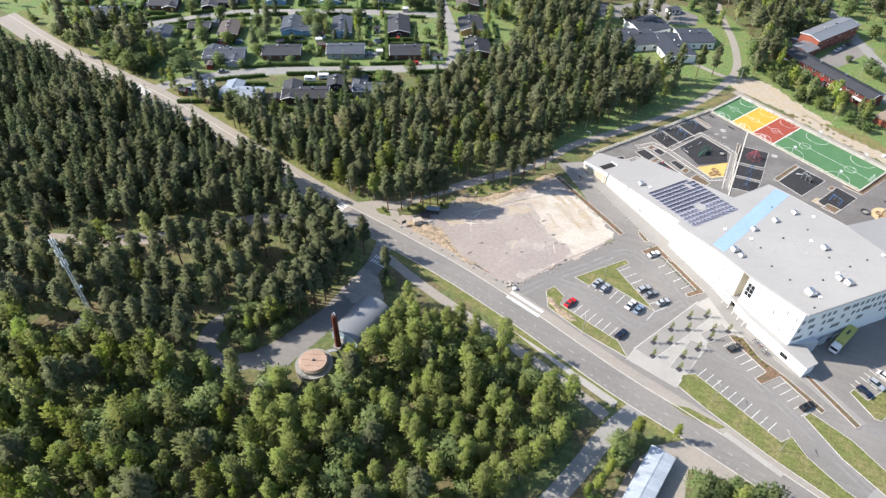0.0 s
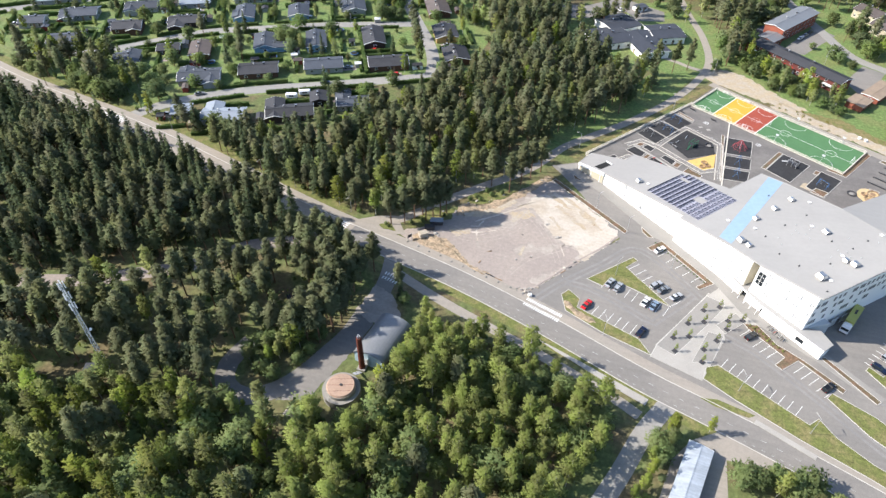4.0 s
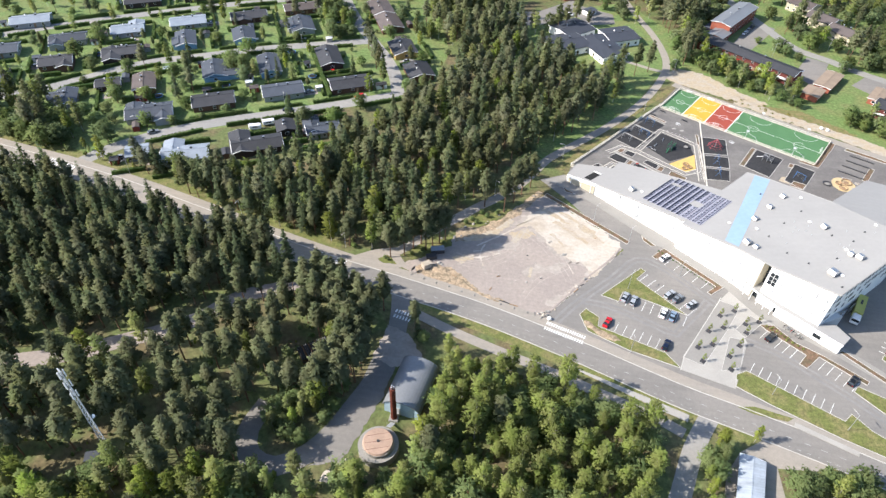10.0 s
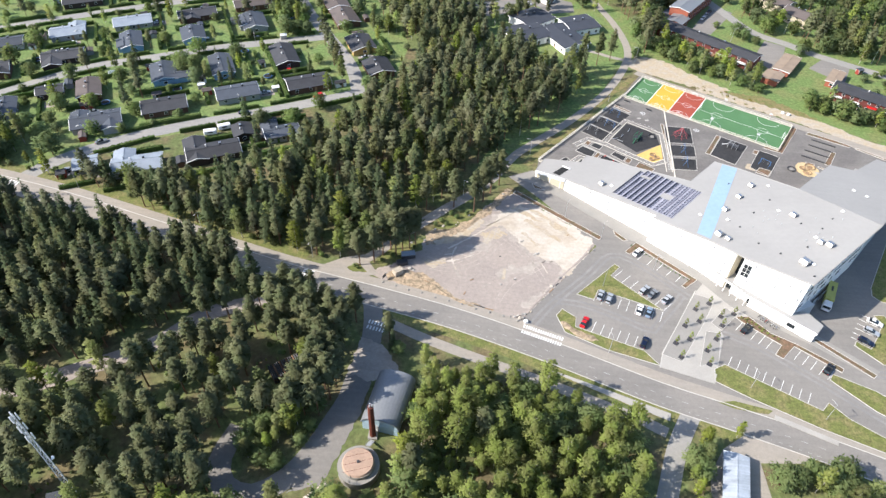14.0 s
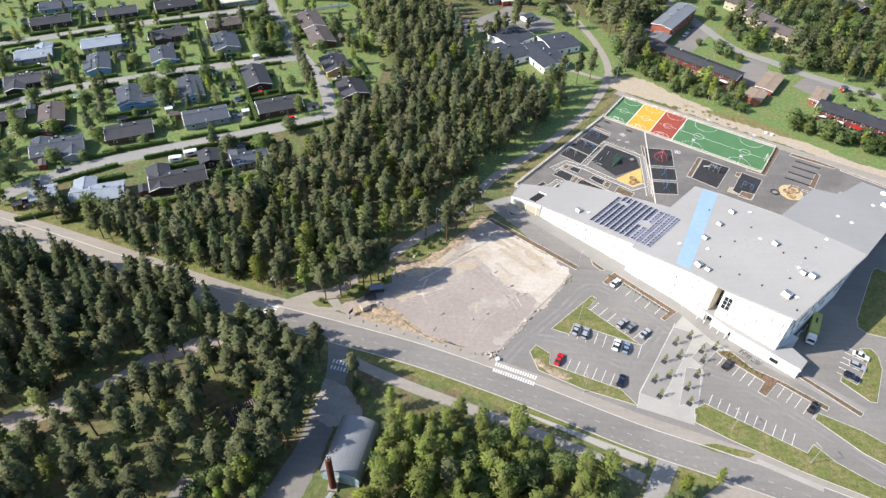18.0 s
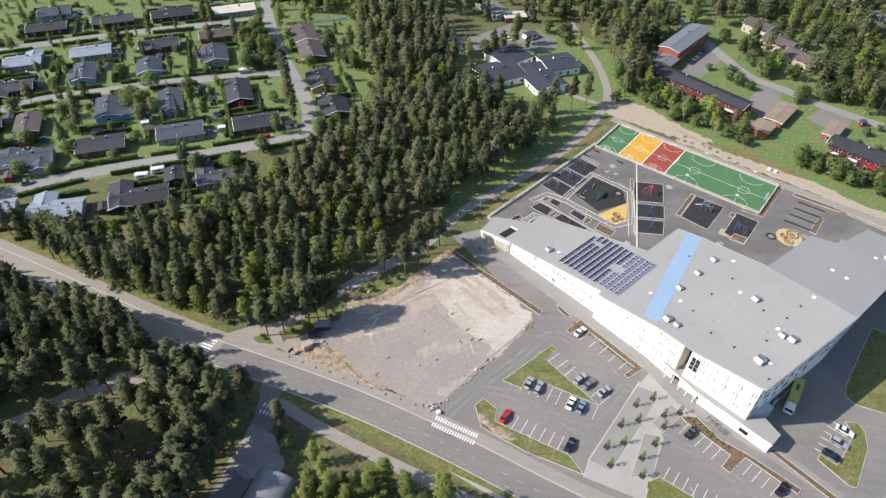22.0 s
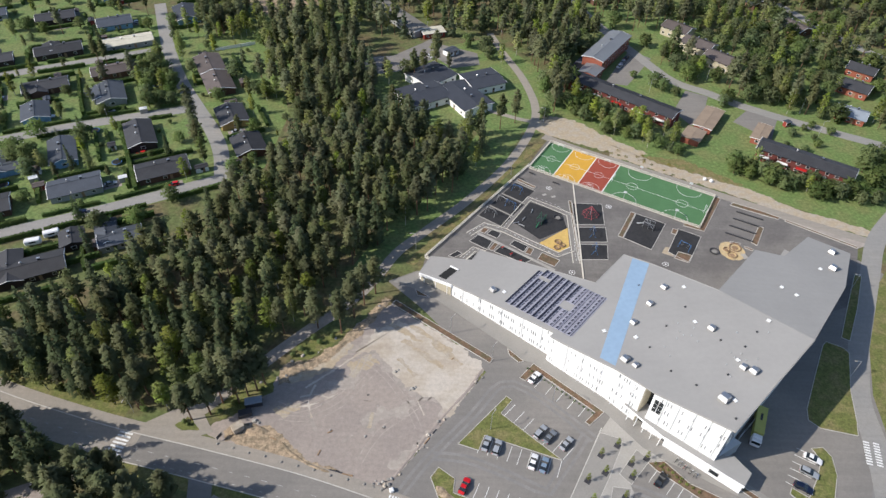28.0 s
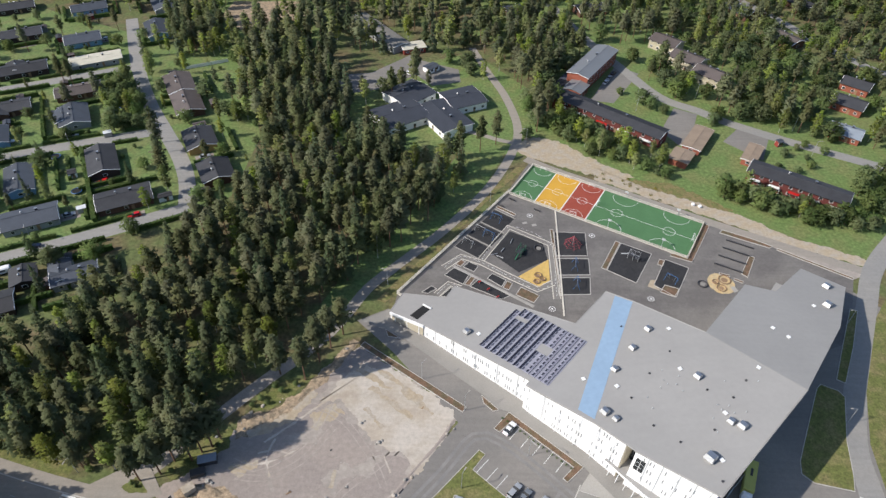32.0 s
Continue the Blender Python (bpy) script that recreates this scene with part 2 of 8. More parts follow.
M_PINE = leafy("pine_needles", (0.156, 0.184, 0.092), (0.188, 0.196, 0.106))
M_SPRUCE = leafy("spruce_needles", (0.112, 0.148, 0.076), (0.136, 0.164, 0.084))
M_BIRCH = leafy("birch_leaves", (0.256, 0.316, 0.084), (0.222, 0.242, 0.088), 0.26)
M_BROAD = leafy("broad_leaves", (0.178, 0.242, 0.094), (0.214, 0.260, 0.108), 0.25)
M_HEDGE = leafy("hedge_leaves", (0.085, 0.140, 0.044), (0.115, 0.160, 0.052))


# ---- building blocks ----
def mesh_of(name, bm, material, smooth=False):
    me = bpy.data.meshes.new(name)
    bm.normal_update()
    bm.to_mesh(me)
    bm.free()
    for m in (material if isinstance(material, (list, tuple)) else [material]):
        me.materials.append(m)
    if smooth:
        me.polygons.foreach_set("use_smooth", [True] * len(me.polygons))
    return me


def part(name, bm, material, parent=None, label="", smooth=False):
    ob = new(name, mesh_of(name, bm, material, smooth) if isinstance(bm, bmesh.types.BMesh) else bm)
    if parent:
        ob.parent = parent
    if label:
        ob["label"] = label
    return ob


def thing(name, label, category, group="", kind="", at=(0, 0, 0), rz=0.0):
    ob = new(name)
    ob.empty_display_size = 0.5
    ob.matrix_basis = pose(*at, 0, 0, rz)
    return tagged(ob, label, category, group, kind)


def setting(name, bm, material, label, category):
    return tagged(part(name, bm, material), label, category, "", "structure")


def box(bm, x, y, z, sx, sy, sz, rz=0.0, bevel=0.0):
    """A box with its base centre at x, y, z."""
    r = bmesh.ops.create_cube(bm, size=1, matrix=Matrix.Translation((x, y, z + sz / 2)) @ Matrix.Rotation(radians(rz), 4, "Z") @ Matrix.Diagonal((sx, sy, sz, 1)))
    if bevel:
        es = list({e for v in r["verts"] for e in v.link_edges})
        bmesh.ops.bevel(bm, geom=es, offset=bevel, segments=1, affect="EDGES")
    return bm


def boxes(*rows, bevel=0.0):
    bm = bmesh.new()
    for r in rows:
        box(bm, *r, bevel=bevel)
    return bm


def rod(bm, a, b, r1, r2=None, n=8):
    a, b = Vector(a), Vector(b)
    d = b - a
    m = Matrix.Translation((a + b) / 2) @ d.to_track_quat("Z", "Y").to_matrix().to_4x4()
    bmesh.ops.create_cone(bm, cap_ends=True, segments=n, radius1=r1, radius2=r1 if r2 is None else r2, depth=d.length, matrix=m)
    return bm


def prism(bm, pts, z0, z1):
    """A slab with that outline; z0 and z1 are numbers, or functions of x and y."""
    f0 = z0 if callable(z0) else (lambda x, y: z0)
    f1 = z1 if callable(z1) else (lambda x, y: z1)
    lo = [bm.verts.new((x, y, f0(x, y))) for x, y in pts]
    hi = [bm.verts.new((x, y, f1(x, y))) for x, y in pts]
    area = sum(pts[i][0] * pts[(i + 1) % len(pts)][1] - pts[(i + 1) % len(pts)][0] * pts[i][1] for i in range(len(pts)))
    if area < 0:
        lo.reverse(), hi.reverse()
    bm.faces.new(hi)
    bm.faces.new(list(reversed(lo)))
    for i in range(len(lo)):
        j = (i + 1) % len(lo)
        bm.faces.new((lo[i], lo[j], hi[j], hi[i]))
    return bm


def slab(pts, z0, z1):
    return prism(bmesh.new(), pts, z0, z1)


def curve_pts(pts, step=3.0):
    """A smooth line through the points."""
    out = []
    P = [Vector((*p, 0)) for p in pts]
    for i in range(len(P) - 1):
        a, b, c, d = P[max(i - 1, 0)], P[i], P[i + 1], P[min(i + 2, len(P) - 1)]
        n = max(1, int((c - b).length / step))
        for k in range(n):
            t = k / n
            out.append(0.5 * ((2 * b) + (c - a) * t + (2 * a - 5 * b + 4 * c - d) * t * t + (3 * b - a - 3 * c + d) * t ** 3))
    out.append(P[-1])
    return out


def offset_line(line, off):
    res = []
    for i, p in enumerate(line):
        d = (line[min(i + 1, len(line) - 1)] - line[max(i - 1, 0)]).normalized()
        res.append(p + Vector((-d.y, d.x, 0)) * off)
    return res


def ribbon(pts, width, z0, z1, off=0.0, step=3.0, bm=None, smooth=True):
    bm = bm or bmesh.new()
    line = curve_pts(pts, step) if smooth else [Vector((*p, 0)) for p in pts]
    L, R = offset_line(line, off + width / 2), offset_line(line, off - width / 2)
    prev = None
    for l, r in zip(L, R):
        cur = [bm.verts.new((l.x, l.y, z1)), bm.verts.new((r.x, r.y, z1)), bm.verts.new((r.x, r.y, z0)), bm.verts.new((l.x, l.y, z0))]
        if prev:
            for i in range(4):
                j = (i + 1) % 4
                bm.faces.new((prev[j], prev[i], cur[i], cur[j]))
        prev = cur
    return bm


def dashes(pts, width, z, dash, gap, off=0.0, start=0.0, end=1e9):
    bm = bmesh.new()
    line = offset_line(curve_pts(pts, 0.5), off)
    s, piece = 0.0, []
    for a, b in zip(line, line[1:]):
        on = start < s < end and (s % (dash + gap)) < dash
        if on:
            piece = piece or [a]
            piece.append(b)
        if (not on) and piece:
            ribbon([(p.x, p.y) for p in (piece[0], piece[-1])], width, z - 0.01, z, bm=bm, smooth=False)
            piece = []
        s += (b - a).length
    return bm


def rect(cx, cy, l, w, rot):
    c, s = math.cos(radians(rot)), math.sin(radians(rot))
    return [(cx + c * u - s * v, cy + s * u + c * v) for u, v in ((-l / 2, -w / 2), (l / 2, -w / 2), (l / 2, w / 2), (-l / 2, w / 2))]


def inside(x, y, poly):
    r = False
    for i in range(len(poly)):
        (x1, y1), (x2, y2) = poly[i - 1], poly[i]
        if (y1 > y) != (y2 > y) and x < (x2 - x1) * (y - y1) / (y2 - y1) + x1:
            r = not r
    return r


def near_line(x, y, line, d):
    for a, b in zip(line, line[1:]):
        ab = b - a
        t = max(0, min(1, ((x - a.x) * ab.x + (y - a.y) * ab.y) / max(ab.length_squared, 1e-6)))
        if (x - a.x - ab.x * t) ** 2 + (y - a.y - ab.y * t) ** 2 < d * d:
            return True
    return False


def ragged(pts, amp, step=0.8, seed=0.0):
    """The outline again, with an uneven edge."""
    out = []
    for (x0, y0), (x1, y1) in zip(pts, pts[1:] + pts[:1]):
        ln = math.hypot(x1 - x0, y1 - y0)
        n = max(1, int(ln / step))
        for k in range(n):
            x, y = x0 + (x1 - x0) * k / n, y0 + (y1 - y0) * k / n
            o = amp * (noise.noise(Vector((x * 0.35, y * 0.35, seed))) * 1.2 + noise.noise(Vector((x * 1.1, y * 1.1, seed + 5))) * 0.7)
            out.append((x - (y1 - y0) / ln * o, y + (x1 - x0) / ln * o))
    return out


# ---- ground and roads ----
bm = bmesh.new()
bmesh.ops.create_grid(bm, x_segments=40, y_segments=40, size=2500, matrix=Matrix.Translation((0, 200, 0)))
setting("ground", bm, M_FLOOR, "wooded ground of moss, heather and bare soil", "ground")

ROAD = [(-330, 203), (-277, 188), (-206, 174.5), (-155, 160.5), (-127, 151.8), (-104, 145.5), (-78, 139.8), (-52, 133.5), (-25, 124.8), (4, 114), (24, 108), (48, 100.3), (80, 88), (140, 62)]
DRIVE = [(-79, 142), (-76.4, 131), (-75.6, 119), (-77.6, 110), (-78.4, 103), (-81, 95.5), (-84.5, 86.5), (-89, 79.5), (-96, 74.8), (-103, 76.5), (-106, 83), (-104, 92)]
TRAIL = [(-106, 140), (-113, 133.5), (-125.5, 126.8), (-134.5, 116.2), (-144.7, 108.6), (-153.4, 103.7), (-164, 97.4), (-185, 90)]
PATH_E = [(-92, 147), (-82, 156), (-70, 171), (-60.5, 182), (-52, 191), (-45, 200), (-40, 209.5), (-36, 217.5), (-27.5, 228), (-12.1, 246.4), (3.4, 269.5), (14.0, 293.5), (17.6, 312), (14, 337), (6, 363), (0, 385)]
PATH_S = [(-74, 131), (-61, 125.5), (-46, 120.3), (-25, 113.6), (0, 104.5), (5, 102)]
STREET_1 = [(-213, 180), (-206, 192), (-190, 207), (-170, 219.5), (-149, 230), (-128, 241), (-104, 254.5)]
STREET_2 = [(-292, 211), (-262, 226), (-229, 258), (-207, 270), (-182, 283), (-155, 294), (-128, 304)]
STREET_3 = [(-345, 245), (-322, 263), (-283, 292), (-224, 326), (-192, 341.5), (-158, 358)]
STREET_4 = [(-180, 410), (-160, 362), (-143, 328), (-128, 304), (-117, 287), (-109, 271), (-104, 254)]
STREET_5 = [(38, 470), (50, 425), (60, 395), (72, 366), (84, 340), (98, 329), (108, 320), (128, 307), (155, 292), (200, 268)]
STREET_6 = [(145, 480), (158.2, 451.4), (171.4, 424.5), (180.3, 400.0), (196, 372), (225, 345)]
SROAD = [(12, 108), (6.5, 97), (1, 81), (-10, 55), (-25, 30)]
EAST_ROAD = [(62, 92), (84, 128), (91, 150), (93.5, 165), (101, 182), (110, 198), (119, 214), (130, 232), (150, 252)]

setting("road", ribbon(ROAD, 7.6, -0.3, 0.060), M_ASPHALT, "grey asphalt two-lane road with worn dashed lines", "road")
setting("old_road", ribbon(ROAD[:5] + [(-104, 145.5), (-96.5, 143.8)], 7.6, -0.3, 0.064), M_WALKWAY, "older pale asphalt of the road", "road")
setting("pavement", ribbon(ROAD, 3.2, -0.3, 0.085, off=5.6), M_WALKWAY, "pale asphalt foot and cycle way beside the road", "pavement")
setting("kerb", ribbon(ROAD, 0.25, -0.3, 0.13, off=3.9), M_KERB, "pale granite kerb along the road", "kerb")
setting("driveway", ribbon(DRIVE, 5.6, -0.3, 0.050), M_ASPHALT, "worn asphalt drive to the pump station", "road")
setting("pump_yard", slab(ragged([(-79.5, 96), (-78.5, 113), (-73, 113), (-74.6, 98), (-77.5, 88), (-80.5, 79), (-88, 76), (-83, 86)], 0.7), -0.3, 0.042), M_ASPHALT, "worn asphalt yard of the pump station", "yard")
setting("hall_apron", slab(ragged([(-79, 124), (-72, 121.5), (-66, 113.5), (-67, 110), (-74, 109.2), (-80, 112)], 0.8, 0.6, 11.0), -0.3, 0.056), M_SANDY, "pale sandy ground before the pump house", "yard")
setting("road_shoulder", ribbon(ROAD[8:], 4.4, -0.3, 0.034, off=8.6), M_ASPHALT, "asphalt strip between pavement and car park", "pavement")
setting("trail", ribbon(TRAIL, 5.4, -0.3, 0.045), M_GRAVEL, "gravel forest trail", "path")
setting("footpath", ribbon([(-4, 308.6), (3, 305.7), (8.6, 302.8), (15.4, 300.4)], 2.4, -0.3, 0.043), M_WALKWAY, "asphalt footpath from the care home", "path")
setting("footpath", ribbon(PATH_E, 3.6, -0.3, 0.045), M_WALKWAY, "asphalt footpath between wood and schoolyard", "path")
setting("footpath_south", ribbon(PATH_S, 3.2, -0.3, 0.045), M_WALKWAY, "asphalt footpath behind a grass verge", "path")
for i, (pts, w) in enumerate(((STREET_1, 6.4), (STREET_2, 6.0), (STREET_3, 6.0), (STREET_4, 6.0), (STREET_5, 5.5), (STREET_6, 5.5), (SROAD, 5.0), (EAST_ROAD, 6.0))):
    setting("street", ribbon(pts, w, -0.3, 0.050 + 0.001 * i), M_STREET, "pale asphalt residential street", "road")

SAND_LOT = [(-66, 165), (-50, 177), (-46, 186), (-36, 194.2), (-8, 173), (-19, 154), (-31, 138), (-33, 134.6), (-46, 138.0), (-56, 140.8), (-66, 143.4), (-76, 146.0), (-80, 149.5), (-78, 152), (-70, 156)]
PALE = [(-45.3, 175.2), (-40.3, 176.7), (-36.1, 172.8), (-32.5, 167.4), (-29.1, 164.4), (-26.2, 162.0), (-21.9, 161.3), (-20.0, 157.5), (-19.1, 155.4), (-16.8, 156.6), (-15.0, 160.9), (-12.4, 164.5), (-10.6, 168.4), (-8.6, 172.6), (-15.0, 178.4), (-26.2, 186.4), (-33.5, 188.0), (-38.4, 184.0)]



LOT_W = [(-34, 133.5), (-20, 153), (-8, 170), (-27, 193), (-38, 204), (-29, 209), (9, 178), (30, 160), (54, 141), (70, 128), (88, 112), (78, 93), (48, 106.5), (21, 118), (-20, 131)]
YARD = [(-26.5, 216.5), (10.5, 268), (20.5, 287), (80, 254), (84.2, 249.2), (101.0, 239.6), (120.5, 226.4), (108, 200), (60, 180), (0, 195), (-28, 207)]
EAST = [(52, 141), (70, 128), (88, 112), (96, 140), (98, 165), (112, 190), (124, 213), (116, 222), (100, 214), (70, 172), (45, 144)]
setting("gravel_lot", slab(ragged(SAND_LOT, 0.7), -0.3, 0.030), M_GRAVEL, "bare lot of compacted grey gravel", "lot")
setting("sand_fringe", slab(ragged([(x + 0.09 * (x + 26) - 0.8, y + 0.07 * (y - 172) - 0.6) for x, y in PALE], 1.5, 0.6, 3.0), -0.3, 0.038), M_SANDY, "thin sand mixed into the gravel lot", "sand")
setting("sand_patch", slab(ragged(PALE, 1.3, 0.5), -0.3, 0.047), M_SAND, "pale sand spread over the gravel lot", "sand")
for i, (x, y, l, w, r) in enumerate(((-26, 176, 15, 1.6, -38), (-24, 181.5, 16, 1.3, -38), (-19, 176, 12, 1.2, -42), (-31, 183, 12, 1.5, -35), (-30, 171, 8, 1.2, -50))):
    setting("soil_streak", slab(ragged(rect(x, y, l, w, r), 0.8, 0.5, 7.0 + i), -0.3, 0.052 + 0.001 * i), M_TAN, "tan streak of disturbed sand", "sand")
for i, pts in enumerate(([(-64, 158), (-58, 156), (-50, 160), (-44, 168), (-42, 176)], [(-62, 154), (-55, 153.5), (-47, 158), (-40, 168)], [(-52, 172), (-46, 174), (-38, 170), (-30, 160), (-26, 152)], [(-40, 142), (-36, 150), (-27, 158), (-20, 166)])):
    for o in (-0.8, 0.8):
        setting("tyre_track", ribbon(pts, 0.28, -0.3, 0.035 + 0.001 * i, off=o), M_SANDY, "pale wheel track pressed into gravel", "track")
for i, (pts, w, m) in enumerate((([(-57, 163), (-53.9, 165.8), (-49.3, 170.0), (-44.3, 174.7), (-40, 178.6)], 0.55, M_SAND), ([(-55.0, 156.4), (-53.6, 153.0), (-52.2, 150.2)], 0.7, M_SANDY), ([(-54.4, 164.2), (-55.5, 159.2), (-53.7, 153.9)], 0.5, M_SAND), ([(-58, 160), (-54, 161), (-50, 160)], 0.35, M_SAND),
                                  ([(-57.5, 157), (-53, 158.4), (-48, 161.5)], 0.3, M_SAND), ([(-38.2, 156), (-38.6, 151.4)], 0.8, M_TAN), ([(-26.6, 160), (-24.6, 155.6)], 0.45, M_SAND), ([(-41, 159.6), (-37.6, 159.2)], 0.3, M_SANDY), ([(-45, 147), (-42.6, 149.2)], 0.5, M_SANDY))):
    setting("scrape", slab(ragged([(p.x, p.y) for p in offset_line(curve_pts(pts, 1.0), w / 2)] + [(p.x, p.y) for p in reversed(offset_line(curve_pts(pts, 1.0), -w / 2))], 0.35, 0.4, 20.0 + i), -0.3, 0.041 + 0.0007 * i), m, "pale scrape in compacted gravel", "track")
for i, (x, y, l, w, r, m) in enumerate(((-37.4, 154, 7, 4.5, 40, M_SANDY), (-47, 165, 9, 4, 40, M_SANDY), (-42.5, 171.5, 8, 4.5, 30, M_TAN), (-30, 158, 6, 3, 60, M_SANDY), (-60, 156, 6, 3, 20, M_TAN), (-29, 143.5, 8, 2.2, 45, M_SANDY), (-24.5, 148.5, 6, 2.0, 50, M_SANDY))):
    setting("gravel_stain", slab(ragged(rect(x, y, l, w, r), 1.5, 0.5, 31.0 + i), -0.3, 0.0325 + 0.0006 * i), m, "sandy stain in compacted gravel", "sand")
SOIL_S = [(-75.5, 149.4), (-73.1, 151.8), (-68.0, 150.0), (-63.4, 151.2), (-59.8, 148.0), (-55.7, 144.3), (-51.8, 141.4), (-45.9, 139.6), (-41, 137.8), (-49.1, 138.6), (-53.9, 140.4), (-58.8, 142.0), (-63.4, 142.8), (-69.7, 144.8), (-74.5, 146.6)]
SOIL_N = [(-65.4, 168.8), (-63.0, 171.2), (-57.3, 172.6), (-51.8, 176.9), (-47.6, 182.6), (-43.0, 188.8), (-38.5, 197.0), (-36.4, 195.6), (-41.0, 187.4), (-45.0, 181.0), (-49.1, 174.8), (-53.9, 169.8), (-58.7, 165.8), (-64.4, 163.6)]
setting("bare_soil", slab(ragged(SOIL_S, 0.9, 0.5, 1.0), -0.3, 0.060), M_SOIL, "bare yellow-brown soil along the lot", "soil")
setting("bare_soil", slab(ragged(SOIL_N, 0.9, 0.5, 2.0), -0.3, 0.060), M_SOIL, "bare yellow-brown soil between lot and wood", "soil")
setting("bare_soil", slab(ragged([(-62, 166.0), (-57, 168.8), (-52, 173), (-47, 179), (-45.6, 178), (-50, 171), (-56, 166), (-61, 164)], 0.8, 0.5, 4.0), -0.3, 0.064), M_TAN, "pale trampled soil between lot and wood", "soil")
setting("dry_grass", slab(ragged([(30, 299), (35, 291.5), (43.5, 284), (52.6, 280), (62, 277), (72, 275.5), (82, 269), (92, 260), (88, 258), (70, 268), (62.5, 271), (46, 281), (30, 290)], 1.4, 0.6, 12.0), -0.3, 0.037), M_DRY, "worn yellowish grass beside bare soil", "grass")
setting("footpath", ribbon([(-71, 169.8), (-60.5, 182), (-54, 188.8)], 3.9, -0.3, 0.049), M_SANDY, "sandy stretch of the footpath", "path")
setting("bare_soil", slab(ragged([(14, 297), (22, 306), (34, 302), (46, 290), (60, 279), (52, 276), (30, 286), (20, 291)], 1.2, 0.7, 6.0), -0.3, 0.040), M_TAN, "bare sandy ground behind the pitches", "soil")
setting("bare_soil", slab(ragged([(46, 285), (62.5, 272.6), (71.2, 268.7), (83.9, 261.9), (94.4, 256.9), (102.1, 250.6), (108.5, 245.4), (121.1, 239.9), (130, 235), (128, 231.5), (119.4, 235.1), (107.0, 240.5), (95.9, 247.5), (82.5, 255.8), (74.4, 260.0), (65.8, 265), (44, 277)], 0.8, 0.6, 8.0), -0.3, 0.044), M_TAN, "strip of bare sandy soil behind the pitches", "soil")
setting("bare_soil", slab(ragged([(0.7, 259.2), (11.5, 274.3), (18.9, 283.9), (14.9, 283.4), (5.2, 270.6), (-5.2, 250.8), (-16.1, 236.1), (-27.0, 221.5), (-33.0, 212.5), (-30.6, 211.2), (-25.0, 219.4), (-15.9, 232.0), (-5.8, 248.2)], 0.5, 0.6, 9.0), -0.3, 0.042), M_DRY, "strip of dry yellow grass beside the fence", "grass")
setting("wild_grass", slab(ragged([(-63.1, 171.9), (-60.9, 177.8), (-56.4, 181.3), (-47.7, 183.9), (-49.9, 179.7), (-55.2, 175.0), (-57.3, 172.9)], 0.6, 0.5, 3.0), -0.3, 0.055), M_VERGE, "patch of wild grass beside the footpath", "grass")
setting("wild_grass", slab(ragged([(-79.4, 154.1), (-72.9, 166.4), (-65.6, 166.4), (-65.4, 161.5), (-72.0, 156.2), (-77.1, 152.4)], 0.6, 0.5, 5.0), -0.3, 0.052), M_VERGE, "wild grass under pines", "grass")
setting("wild_grass", slab(ragged([(-88.2, 150.4), (-85.7, 153.4), (-81.6, 149.4), (-86, 149.0)], 0.3, 0.5, 6.0), -0.3, 0.13), M_VERGE, "small grass bed with shrubs by the junction", "grass")
setting("car_park", slab(LOT_W, -0.3, 0.040), M_ASPHALT, "grey asphalt car park before the school", "car park")
M_WEAR = mat("worn_lane_asphalt", (0.232, 0.222, 0.210), 0.88, 0.08, 0.2, 3.0, second=(0.200, 0.193, 0.185), mask=(0.40, 0.58), speck=0.06)
for i, pts in enumerate(([(-31, 131.5), (-24, 142), (-12, 156), (-4, 166), (3, 164.5), (12, 157), (19, 150)], [(-22, 144), (-14, 143.5), (-4, 139.8), (6, 135.6), (9, 140), (14, 146.5), (17, 151)], [(26, 137), (34, 134), (46, 125.5), (58, 116), (74, 103.5)], [(66, 127), (78, 128), (86, 138), (90, 150), (96, 168)])):
    for o in (-0.9, 0.9):
        setting("worn_lane", ribbon(pts, 0.8, -0.3, 0.044 + 0.001 * i, off=o), M_WEAR, "pale lane worn by wheels on asphalt", "road")
setting("schoolyard", slab(YARD, -0.3, 0.030), M_ASPH_DARK, "dark asphalt schoolyard", "schoolyard")
setting("service_yard", slab(EAST, -0.3, 0.022), M_ASPHALT, "grey asphalt service yard beside the school", "yard")
LAWNS = [[(-222, 176), (-208, 186), (-190, 203), (-104, 250), (-90, 262), (-88, 300), (-100, 340), (-130, 372), (-230, 420), (-400, 330), (-360, 215), (-290, 197)],
         [(-43, 205), (-28, 226), (2, 270), (12, 296), (-4, 300), (-16, 272), (-36, 242), (-50, 210)],
         [(20, 296), (28, 345), (50, 390), (120, 395), (260, 330), (240, 230), (140, 228), (80, 262)],
         [(-60, 295), (25, 292), (25, 345), (0, 380), (-60, 350)],
         [(0, 400), (48, 385), (110, 395), (120, 470), (10, 480)],
         [(-145, 440), (-135, 375), (-112, 335), (-98, 330), (-84, 372), (-70, 400), (-80, 445)]]
for i, pts in enumerate(LAWNS):
    setting("lawn", slab(pts, -0.3, 0.012 + 0.003 * i), M_GRASS, "green lawns of the gardens", "lawn")
setting("verge", ribbon(ROAD[4:], 3.0, -0.3, 0.025, off=-5.6), M_VERGE, "grass verge along the road", "verge")
setting("verge_north", ribbon(ROAD[:6], 4.5, -0.3, 0.025, off=9.2), M_VERGE, "grass verge along the road", "verge")

